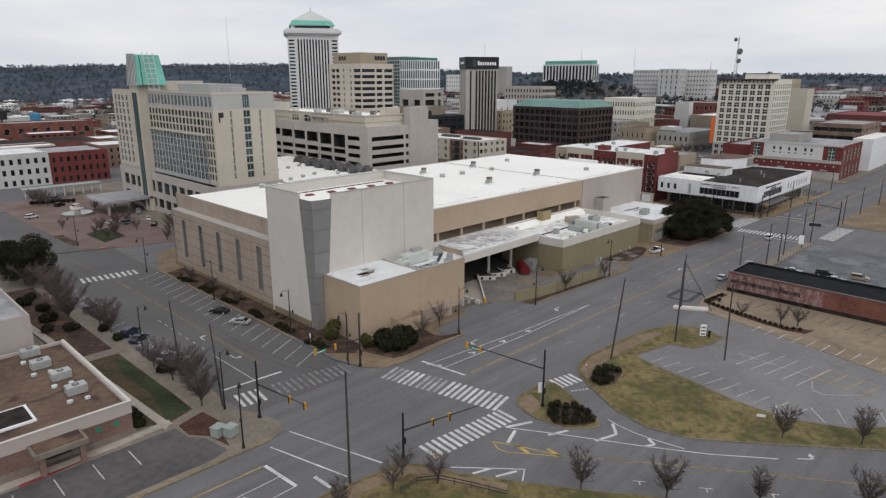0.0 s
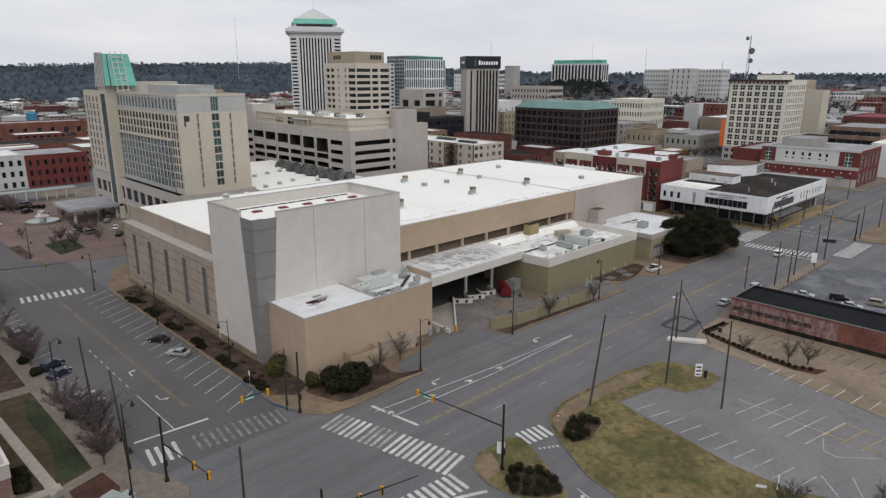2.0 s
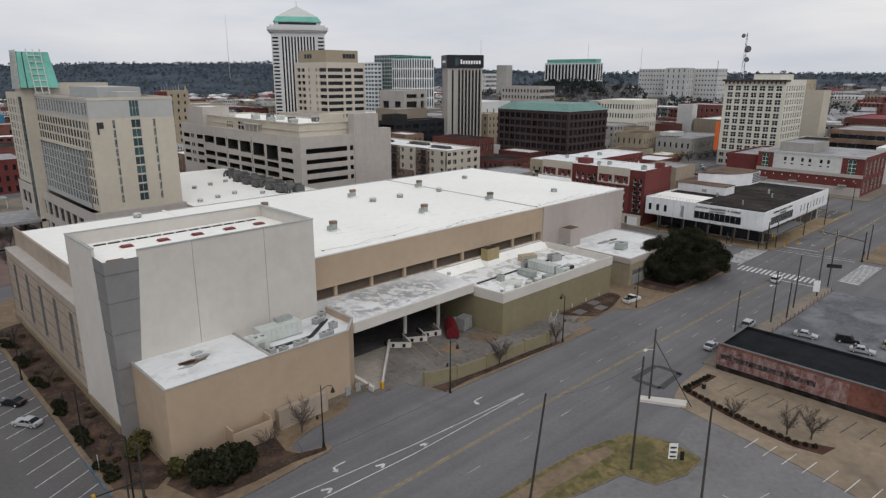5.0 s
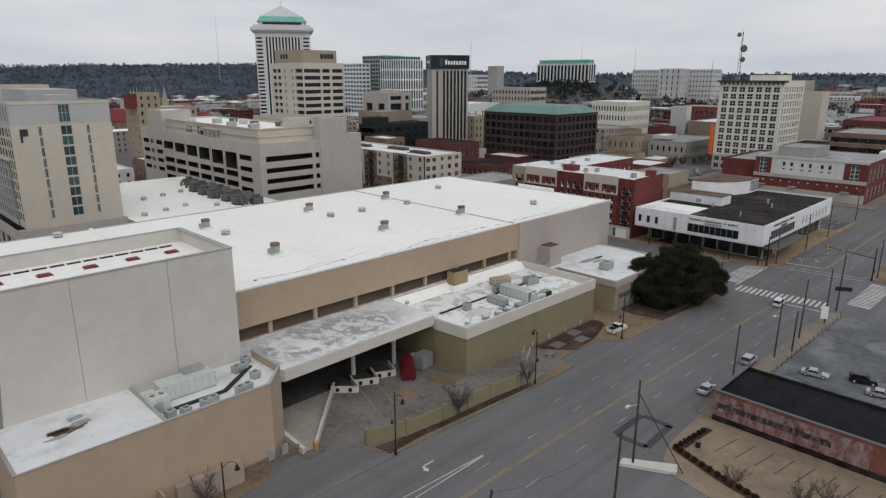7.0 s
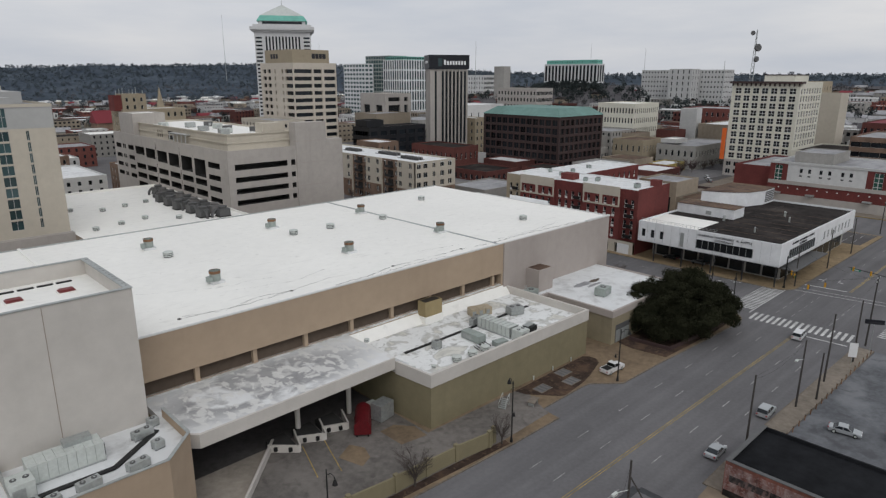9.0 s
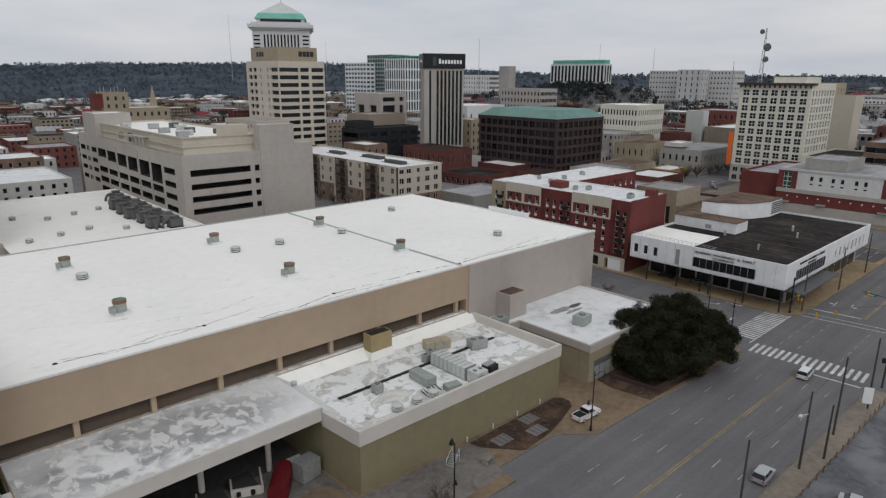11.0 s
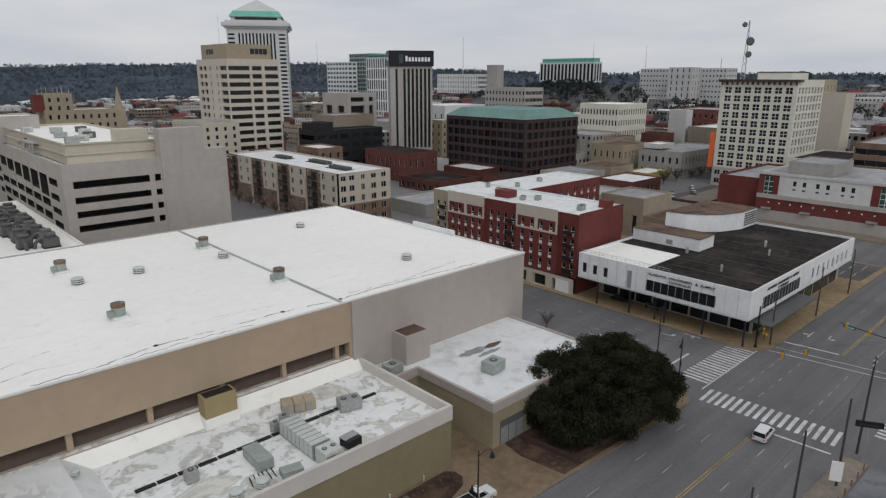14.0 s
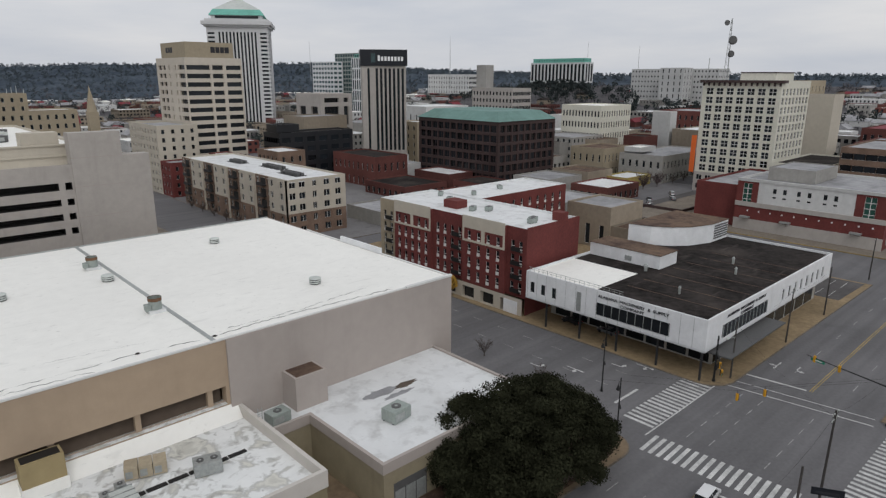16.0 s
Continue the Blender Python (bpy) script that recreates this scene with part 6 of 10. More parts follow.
# ---- red brick flats ----
flats = thing("apartment_building", "red brick flats with cream bays and balconies", "building")
zz = [(5.0 + i * 3.35, 7.7 + i * 3.35) for i in range(4)]
for a, b, wall_m, off in ((11, 17, "brick_red", 0), (17, 31, "brick_red", 0.8), (31, 43, "brick_red", 0), (43, 58, "brick_red", 0.8), (58, 65, "buff", 0.3)):
    n = max(2, int((b - a) / 2.9))
    facade(flats, "W", 197.2 - off, 217, a, b, 4.2, 21, spread(0.6, b - a - 0.6, n, 1.15), [(c - 4.2, e - 4.2) for c, e in zz], wall_m, 0.3, "glass", "frame_white", (0, 1), bar=0.12, panel=0.3)
    if off > 0.5:
        bm = bmesh.new()
        add_box(bm, 197.2 - off - 0.12, 197.2 - off, a, b, 18.4, 21.5)
        add_box(bm, 197.2 - off - 0.12, 197.2 - off, a, b, 15.0, 15.5)
        for i in range(3):
            w = (b - a) / 2
            y = a + w * i
            add_box(bm, 197.2 - off - 0.12, 197.2 - off, max(a, y - 0.55), min(b, y + 0.55), 15.5, 18.4)
        part("cream_bay", bm, "hotel_stone", flats, "cream arched bay at the top storey")
        box_part("bay_side", flats, "brick_red", 197.2 - off, 197.2, a - 0.02, a, 4.2, 21)
    else:
        for i in range(4):
            box_part("balcony", flats, "black_metal", 196.2, 197.2, a + 1.2, a + 4.0, 5.4 + i * 3.35, 5.5 + i * 3.35)
            box_part("balcony_rail", flats, "black_metal", 196.2, 196.26, a + 1.2, a + 4.0, 5.5 + i * 3.35, 6.5 + i * 3.35)
# archway panes carry the dark of the passage behind as painted shade
facade(flats, "W", 196.2, 217, 11, 65, 0, 4.25, [(1 + 6.6 * i, 5.4 + 6.6 * i) for i in range(8)], [(0.2, 3.3)], "hotel_stone", 1.2, "shade_dark", "frame_dark", (1, 0), win="archway")
box_part("garage_door", flats, "white_panel", 196.05, 196.2, 12.4, 16.6, 0.2, 3.4, "white garage door")
box_part("side_wall", flats, "brick_red", 197.2, 217.2, 10.9, 11, 0, 21.3, "plain red brick side wall")
shell(flats, 197.2, 217, 11, 65, 4, 21, "brick_red", "roof_white_dirty", 0.5, "NE", "roof_white_dirty")
facade(flats, "S", 217, 262, 48, 66, 0, 20, spread(1, 44, 11, 1.2), [(5.0 + i * 3.35, 7.7 + i * 3.35) for i in range(4)], "brick_red", 0.3, "glass", "frame_white", (0, 1), bar=0.12, panel=0.3)
shell(flats, 217, 262, 48, 66, 0, 20, "brick_red", "roof_white_dirty", 0.5, "NE", "roof_white_dirty")
box_part("roof_house", flats, "brick_red", 203, 207, 40, 45, 20.5, 22.6)
box_part("roof_house", flats, "brick_red", 211.5, 214, 12, 15, 20.5, 22.6)
for k, (x, y) in enumerate(((205, 16), (206.6, 17), (208, 33), (205, 36), (210, 50), (214, 58), (226, 56), (240, 58))):
    ac_at = thing("air_conditioner", "grey condenser on the brick flats", "air conditioner", x, y, 20.5 if x < 217 else 19.5, 8 * k, "roof air conditioners")
    box_part("body", ac_at, "metal_green", -1.1, 1.1, -0.7, 0.7, 0.1, 1.2)
    box_part("base", ac_at, "black_metal", -1.1, 1.1, -0.6, 0.6, 0, 0.1)
    box_part("lid", ac_at, "metal_dark", -0.8, 0.8, -0.5, 0.5, 1.2, 1.26)

# ---- beige and brown flats ----
flats2 = thing("apartment_building", "four-storey flats of brown brick and cream render", "building")
zf = [(1.3 + i * 4.0, 3.5 + i * 4.0) for i in range(5)]
for k in range(8):
    a, b = 114.5 + k * 11.2, 114.5 + (k + 1) * 11.2
    off = 0.9 if k % 2 == 0 else 0
    cols = [(1.0, 3.0), (7.6, 9.6)] if off else [(0.8, 2.4), (4.0, 7.0), (8.6, 10.2)]
    facade(flats2, "W", 195.2 - off, 219, a, b, 0, 8.4, cols, zf[:2], "brick_brown", 0.3, "glass", "frame_white", (1, 0))
    facade(flats2, "W", 195.2 - off, 219, a, b, 8.4, 20.2, cols, [(c - 0.4, e - 0.4) for c, e in zf[:3]], "hotel_stone" if off else "brick_brown", 0.3, "glass", "frame_white", (1, 0))
    if off:
        box_part("bay_side", flats2, "hotel_stone", 195.2 - off, 195.2, a, a + 0.02, 0, 20.2)
        box_part("bay_side", flats2, "hotel_stone", 195.2 - off, 195.2, b - 0.02, b, 0, 20.2)
    else:
        for i in range(4):
            box_part("balcony", flats2, "frame_dark", 193.6, 195.2, a + 3.4, a + 7.8, 4.7 + i * 4.0, 4.95 + i * 4.0)
            box_part("balcony_rail", flats2, "frame_dark", 193.55, 193.63, a + 3.4, a + 7.8, 4.95 + i * 4.0, 5.9 + i * 4.0)
            # near-black sheet on the flat wall paints the shade behind the balcony
            box_part("balcony_recess", flats2, "shade_dark", 195.12, 195.2, a + 3.8, a + 7.4, 4.95 + i * 4.0, 7.4 + i * 4.0)
facade(flats2, "S", 194.4, 219, 114.5, 204, 0, 8.4, [(1.6, 4.0), (5.4, 7.8), (10.8, 12.4), (15.4, 17.8), (20.2, 22.6)], zf[:2], "brick_brown", 0.3, "glass", "frame_white", (1, 0))
facade(flats2, "S", 194.4, 219, 114.5, 204, 8.4, 20.2, [(1.6, 4.0), (5.4, 7.8), (10.8, 12.4), (15.4, 17.8), (20.2, 22.6)], [(c - 0.4, e - 0.4) for c, e in zf[:3]], "hotel_stone", 0.3, "glass", "frame_white", (1, 0))
shell(flats2, 195.2, 219, 114.5, 204, 0, 20.2, "hotel_stone", "roof_white_dirty", 0.6, "NE", "hotel_stone")

# ---- brick and white office with green windows ----
office = thing("bank_office", "red brick and white office with tall green windows", "building")
facade(office, "W", 327, 368, -30, -20.6, 0, 18.7, [(2.6, 6.0)], [(9.4, 17.2)], "brick_red", 0.3, "glass_green", "frame_white", (1, 3), bar=0.2)
facade(office, "W", 327, 368, -20.6, 10.4, 0, 18.7, [(5.0, 6.2), (8.4, 9.6), (13.0, 14.2), (16.4, 17.6), (21.4, 22.6), (24.6, 25.8)], [(14.4, 16.2), (12.7, 13.3)], "white_wall", 0.25, "glass", "frame_dark", (1, 0))
facade(office, "W", 327, 368, 10.4, 18, 0, 18.7, [(2.2, 5.4)], [(9.4, 17.2)], "brick_red", 0.3, "glass_green", "frame_white", (1, 3), bar=0.2)
box_part("brick_band", office, "brick_red", 326.7, 327, -30, 18, 4.2, 8.8, "red brick band")
box_part("stone_band", office, "precast", 326.4, 327, -30.2, 18, 8.8, 10.4)
box_part("stone_base", office, "precast", 326.6, 327, -30, 18, 0, 4.2)
box_part("stone_cap", office, "white_wall", 326.7, 327.4, -30.2, 18, 17.9, 18.95)
facade(office, "S", 327, 368, -30, 18, 0, 18.7, spread(2, 39, 5, 4), [(1.2, 7.4), (9.4, 16.6)], "brick_red", 0.3, "glass_green", "precast", (1, 3), bar=0.3)
shell(office, 327, 368, -30, 18, 0, 18.7, "brick_red", "roof_grey", 0.8, "NE", "white_wall")
shell(office, 330, 380, 18, 35, 0, 15.6, "brick_red", "roof_grey", 0.8, "WSNE", "brick_red")
shell(office, 336, 360, -5, 11, 18, 22.6, "grey_wall", "roof_grey", 0.3, "WSNE")
for k in range(11):
    box_part("wall_lamp", office, "sign_white", 326.6, 326.72, -27 + 4 * k, -26.5 + 4 * k, 7.0, 7.5)
for y in (-24, -2, 12):
    box_part("door_hood", office, "metal_grey", 325.2, 326.7, y, y + 3.4, 4.6, 5.2)

# ---- brick warehouse with black roof ----
ware = thing("warehouse", "old brick warehouse with peeling white paint and black roof", "building")
shell(ware, 95.5, 108.5, -150, -61.5, 0, 5.4, "brick_old", "roof_black", 0.5, "WSEN", "roof_black")

box_part("peeling_band", ware, "paint_peeling", 95.47, 95.5, -84, -61.6, 1.1, 4.9, "peeling white and grey paint over brick")
box_part("sign_band", ware, "paint_dark", 95.45, 95.47, -79, -62.2, 2.5, 3.5, "ghost of a dark painted sign band")
box_part("coping", ware, "metal_dark", 95.42, 96.1, -150, -61.42, 5.4, 5.5)
box_part("coping", ware, "metal_dark", 96.1, 108.6, -62.1, -61.42, 5.4, 5.5)
box_part("tar_plinth", ware, "roof_dark", 95.44, 95.5, -150, -61.6, 0, 1.1, "dark stained base of the wall")


# ---- roof plant ----
def fan_vent(x, y, z, size=1.0):
    """A roof exhaust fan: square curb, rusty drum and motor box."""
    ob = thing("roof_fan", "weathered roof exhaust fan with rusty drum", "roof vent", x, y, z, random.uniform(-8, 8), "roof fans")
    s = size
    box_part("curb", ob, "roof_white_dirty", -0.9 * s, 0.9 * s, -0.9 * s, 0.9 * s, 0, 0.35 * s)
    bm = bmesh.new()
    add_cyl(bm, 0, 0, 0.35 * s, 1.7 * s, 0.72 * s, 0.72 * s, 14)
    bmesh.ops.delete(bm, geom=[f for f in bm.faces if f.normal.z > 0.9 or (abs(f.calc_center_median().z - 1.7 * s) < 0.01)], context="FACES_ONLY")
    part("drum", bm, "metal_green", ob)
    bm = bmesh.new()
    add_cyl(bm, 0, 0, 1.35 * s, 1.75 * s, 0.76 * s, 0.76 * s, 14, cap=False)
    part("rust_band", bm, "rust", ob, "rusty band")
    box_part("motor_box", ob, "metal_green", -1.15 * s, -0.6 * s, -0.5 * s, 0.4 * s, 0.3 * s, 1.0 * s)
    return ob


def mushroom_vent(x, y, z, s=1.0):
    """A round gravity vent: neck, louvre rings and a domed lid."""
    ob = thing("roof_vent", "pale metal mushroom roof vent", "roof vent", x, y, z, 0, "mushroom vents")
    bm = bmesh.new()
    add_cyl(bm, 0, 0, 0, 0.86 * s, 0.74 * s, 0.74 * s, 12)
    # black so that the gaps under the rings carry painted shade
    part("neck", bm, "black_metal", ob)
    for k in range(3):
        bm = bmesh.new()
        add_cyl(bm, 0, 0, (0.16 + 0.28 * k) * s, (0.3 + 0.28 * k) * s, 0.84 * s, 0.78 * s, 14)
        if k == 2:
            add_cyl(bm, 0, 0, 0.86 * s, 1.0 * s, 0.78 * s, 0.3 * s, 14)
        part("cap", bm, "metal_light", ob)
    return ob


def ac_unit(x, y, z, w, d, h, rz=0, fans=1, material="metal_grey", label="grey metal air conditioning unit"):
    """An outdoor air conditioning unit with fan grilles on top."""
    ob = thing("air_conditioner", label, "air conditioner", x, y, z, rz, "roof air conditioners")
    bm = bmesh.new()
    add_box(bm, -w / 2, w / 2, -d / 2, d / 2, 0.12, h)
    bmesh.ops.bevel(bm, geom=bm.edges[:], offset=0.03, segments=1, affect="EDGES")
    part("body", bm, material, ob)
    for s in (-1, 1):
        box_part("rail", ob, "black_metal", -w / 2, w / 2, s * d * 0.35 - 0.06, s * d * 0.35 + 0.06, 0, 0.14)
    for i in range(fans):
        cx = -w / 2 + w * (i + 0.5) / fans
        r = min(w / fans, d) * 0.27
        bm = bmesh.new()
        add_cyl(bm, cx, 0, h, h + 0.09, r, r, 14)
        part("fan_grille", bm, "metal_dark", ob)
        bm = bmesh.new()
        add_cyl(bm, cx, 0, h + 0.09, h + 0.13, r * 0.35, r * 0.3, 10)
        part("fan_hub", bm, material, ob)
    box_part("grille", ob, "metal_grey", -w * 0.42, w * 0.1, -d / 2 - 0.012, -d / 2, 0.35, h * 0.75)
    return ob


for x, y in ((61.2, 17), (90.6, 17.2), (117, 17.2), (61.2, 48.8), (90.2, 48.4), (116.6, 47.8)):
    fan_vent(x, y, 19.9, 1.32)
for x, y in ((33.3, 64), (61.8, 40), (90.6, 39.2), (100.6, 38.8), (116.4, 38.2), (142.2, 12.6), (141.4, 51), (24, 40), (30, 24)):
    mushroom_vent(x, y, 19.9, 1.25)
for k in range(9):
    mushroom_vent(64 + 7.5 * (k % 5) + 2 * (k // 5), 96 + 26 * (k // 5) + 3 * (k % 3), 15.4, 1.1)
def cooler(x, y, z, rz, shade):
    """A dark cooling tower with a round fan stack and a curved duct."""
    ob = thing("cooling_tower", "dark grey rooftop cooling tower with round stack", "cooling tower", x, y, z, rz, "cooling towers")
    bm = bmesh.new()
    add_box(bm, -1.7, 1.7, -1.5, 1.5, 0.3, 2.4)
    bmesh.ops.bevel(bm, geom=bm.edges[:], offset=0.08, segments=1, affect="EDGES")
    part("body", bm, shade, ob)
    bm = bmesh.new()
    add_cyl(bm, 0, 0, 2.4, 3.1, 1.15, 1.3, 12)
    part("fan_stack", bm, shade, ob)
    bm = bmesh.new()
    for k in range(5):
        a, b = radians(90 - 22 * k), radians(68 - 22 * k)
        add_bar(bm, (-1.7 - 1.6 * math.cos(a), 0.2, 0.3 + 1.9 * math.sin(a)), (-1.7 - 1.6 * math.cos(b), 0.2, 0.3 + 1.9 * math.sin(b)), 0.42, n=8)
    part("duct", bm, "metal_dark", ob)
    box_part("base", ob, "black_metal", -1.8, 1.8, -1.6, 1.6, 0, 0.3)


for k in range(9):
    cooler(97.2 + 0.5 * math.sin(k * 1.7), 90 + k * 6.4, 15.4, 6 * math.sin(k), ("metal_dark", "slot_grey")[k % 2])
for k in range(5):
    cooler(92.4 + 0.5 * math.sin(k * 2.1), 93 + k * 8.2, 15.4, 90, "metal_dark")
# plant on the corner block
roof_ahu = thing("air_handler", "long pale green ribbed rooftop air handler", "air conditioner", 28.2, -12.7, 11.5, -1)
for k in range(8):
    box_part("panel", roof_ahu, "metal_light", -3.6 + k * 0.98, -2.65 + k * 0.98, -1.35, 1.35, 0.3, 2.5)
box_part("base_rail", roof_ahu, "metal_grey", -3.8, 4.3, -1.2, 1.2, 0, 0.3)
box_part("end_grille", roof_ahu, "black_metal", 4.26, 4.34, -1.1, 1.1, 0.6, 2.2)
box_part("duct", roof_ahu, "metal_grey", 0.4, 3.4, 0.2, 1.6, 2.5, 3.1)
ac_unit(23.6, -15.2, 11.5, 2.4, 2.6, 2.3, 0, 2, "metal_light", "pale rooftop condenser with two fans")
for x, y, f in ((29.3, -18.6, 2), (34.6, -18.4, 2), (37.4, -11.8, 2), (37.9, -15.6, 1), (39.4, -9.8, 1), (24.0, -18.2, 1), (25.8, -19, 1)):
    ac_unit(x, y, 11.5, 1.25 * f, 1.15, 1.1, 10, f, "metal_grey")
ductA = thing("cable_tray", "black cable tray on the roof", "cable tray", 0, 0, 0)
for p, q in (((23.7, -16.6), (32.6, -16.6)), ((32.6, -16.6), (39.2, -11.6))):
    bm = bmesh.new()
    add_prism(bm, line(*p, *q, 0.7), 11.55, 11.75)
    part("tray", bm, "black_metal", ductA)
# plant on the annex
ahu2 = thing("air_handler", "long pale green ribbed rooftop air handler", "air conditioner", 102.2, -14.4, 8.2, -90)
for k in range(8):
    bm = bmesh.new()
    add_box(bm, -4.2 + k * 1.02, -3.24 + k * 1.02, -1.25, 1.25, 0.3, 2.2)
    bmesh.ops.bevel(bm, geom=bm.edges[:], offset=0.05, segments=1, affect="EDGES")
    part("panel", bm, "metal_light", ahu2)
for k in range(9):
    box_part("rib", ahu2, "metal_grey", -4.24 + k * 1.02, -4.18 + k * 1.02, -1.3, 1.3, 0.3, 2.27)
box_part("base_rail", ahu2, "metal_grey", -4.3, 4.1, -1.2, 1.2, 0, 0.3)
ac_unit(102.4, -19.8, 8.2, 2.5, 2.3, 2.1, 0, 2, "metal_light", "pale rooftop condenser with two fans")
dark_rack = thing("air_conditioner", "dark rooftop condenser on an open frame", "air conditioner", 106.3, -18.9, 8.2, 6, "roof air conditioners")
for px in (-1.0, 1.0):
    for py in (-0.8, 0.8):
        box_part("leg", dark_rack, "black_metal", px - 0.08, px + 0.08, py - 0.08, py + 0.08, 0, 1.0)
box_part("body", dark_rack, "black_metal", -1.1, 1.1, -0.9, 0.9, 0.5, 1.5)
box_part("lid", dark_rack, "metal_grey", -1.15, 1.15, -0.3, 0.95, 1.5, 1.62)
ac_unit(112.0, -10.4, 8.2, 3.2, 2.2, 1.7, -16, 2, "metal_grey", "boxy grey rooftop condenser")
for k in range(3):
    ac_unit(104.9 + 1.5 * k, -5.2 - 0.5 * k, 8.2, 1.5, 2.2, 1.7, -18, 0, "metal_tan", "square tan rooftop unit")
ac_unit(95.9, -13.9, 8.2, 4.6, 2.0, 1.5, -92, 0, "metal_green", "long pale green metal duct box")
ac_unit(88.3, -12.0, 8.2, 1.4, 1.4, 1.5, 0, 1, "metal_grey", "small grey rooftop condenser")
ac_unit(101.0, -8.9, 8.2, 1.1, 1.1, 1.5, 0, 1, "metal_grey", "small grey rooftop condenser")
ac_unit(102.8, -8.1, 8.2, 1.1, 1.1, 1.5, 0, 1, "metal_grey", "small grey rooftop condenser")
ac_unit(97.6, -19.0, 8.2, 2.6, 1.6, 1.0, -12, 0, "metal_green", "low pale green metal unit")
pipes = thing("roof_pipes", "tangle of dark pipes on the annex roof", "pipes", 94.6, -17.4, 8.2)
for k in range(6):
    bm = bmesh.new()
    add_bar(bm, (-1.6 + 0.6 * k, -0.8, 0.12), (-1.2 + 0.55 * k, 1.0, 0.2 + 0.1 * (k % 3)), 0.08)
    part("pipe", bm, "black_metal", pipes)
for x, y in ((87.2, -18.2), (90.8, -18.5), (94.0, -18.6)):
    mushroom_vent(x, y, 8.2, 1.05)
mushroom_vent(79.4, -15.6, 8.2, 0.6)
mushroom_vent(82.5, -17.4, 8.2, 0.5)
mushroom_vent(77.9, -5, 10.4, 0.6)
tray2 = thing("cable_tray", "black cable tray across the annex roof", "cable tray")
for k in range(14):
    bm = bmesh.new()
    add_prism(bm, line(82.6 + k * 2.5, -9.8 + 0.03 * k, 84.9 + k * 2.5, -9.8 + 0.03 * k, 0.65), 8.22, 8.36)
    part("tray", bm, "black_metal", tray2)
ac_unit(124.6, -10.0 + 5.4, 7.5, 3.0, 2.2, 1.7, 5, 1, "metal_green", "boxy grey-green rooftop condenser")
ac_unit(137.4, -15.2, 7.5, 3.4, 2.6, 1.9, 8, 1, "metal_green", "boxy grey-green rooftop condenser")
ladder_ob = thing("roof_ladder", "grey steel roof access ladder", "ladder", 121.6, -5.4, 8.0)
for s in (-0.3, 0.3):
    box_part("stile", ladder_ob, "metal_grey", s - 0.04, s + 0.04, -0.04, 0.04, 0, 3)
for k in range(9):
    box_part("rung", ladder_ob, "metal_grey", -0.3, 0.3, -0.03, 0.03, 0.2 + k * 0.32, 0.25 + k * 0.32)
for k in range(5):
    ob = thing("roof_hatch", "maroon roof hatch on the tower", "roof hatch", 10.7 + 6.0 * k, 2.9, 27.9, 0, "roof hatches")
    bm = bmesh.new()
    add_box(bm, -0.95, 0.95, -0.7, 0.7, 0, 0.45)
    bmesh.ops.bevel(bm, geom=[e for e in bm.edges if all(v.co.z > 0.2 for v in e.verts)], offset=0.15, segments=2, affect="EDGES")
    part("lid", bm, "red_vent", ob)
    box_part("curb", ob, "roof_white", -1.1, 1.1, -0.85, 0.85, 0, 0.15)
tray3 = thing("cable_tray", "row of dark pads on the tower roof", "cable tray")
for k in range(13):
    box_part("pad", tray3, "black_metal", 7 + k * 2.3, 8.9 + k * 2.3, 7.3, 7.8, 27.9, 28.05)
ob = thing("roof_hatch", "rusty hatch in the tower corner", "roof hatch", 6.4, -5.0, 27.9)
box_part("lid", ob, "rust", -1.2, 1.2, -0.7, 0.7, 0, 0.35)
box_part("curb", ob, "roof_white", -1.3, 1.3, -0.8, 0.8, 0, 0.12)
# torn membrane on roofs: ragged patches
def ragged(cx, cy, rx, ry, seed, n=22):
    r = random.Random(seed)
    return [(cx + rx * (0.55 + 0.45 * r.random()) * math.cos(6.283 * k / n), cy + ry * (0.55 + 0.45 * r.random()) * math.sin(6.283 * k / n)) for k in range(n)]


for cx, cy, rx, ry, mt, z, nm in ((13, -14.6, 2.6, 0.9, "roof_brown", 12.63, "torn roof membrane showing brown boards"), (11.2, -15.6, 1.6, 0.5, "roof_grey", 12.63, "torn grey roof membrane"), (14.6, -13.2, 1.4, 0.45, "roof_grey", 12.63, "torn grey roof membrane"),
                                 (140.5, -7.6, 3.6, 1.3, "roof_grey", 7.51, "torn grey roof membrane"), (145, -8.0, 2.8, 0.9, "joint_brown", 7.51, "torn roof membrane with dark edge"), (142, -9.8, 3.6, 0.7, "roof_grey", 7.51, "torn grey roof membrane")):
    slab("roof_tear", ragged(cx, cy, rx, ry, int(cx * 7)), mt, z + 0.02, z - 0.05, nm, "roof damage", False, "")
boards = thing("roof_boards", "broken brown boards under torn membrane", "roof damage", 13.2, -14.2, 12.65)
rb = random.Random(6)
for k in range(9):
    bx, by = rb.uniform(-1.6, 1.6), rb.uniform(-0.5, 0.5)
    ob = box_part("board", boards, ("rust", "roof_dark", "roof_grey")[k % 3], -1.0 - 0.4 * rb.random(), 1.0, -0.09, 0.09, 0, 0.06 + 0.02 * k)
    ob.matrix_basis = pose(bx, by, 0, 0, 0, rb.uniform(-22, 38))
slab("roof_pipe", [(13.5, -12.6), (15.2, -12.2), (15, -11.6), (13.4, -11.9)], "metal_grey", 12.9, 12.6, "low metal roof vent", "roof vent", False, "")

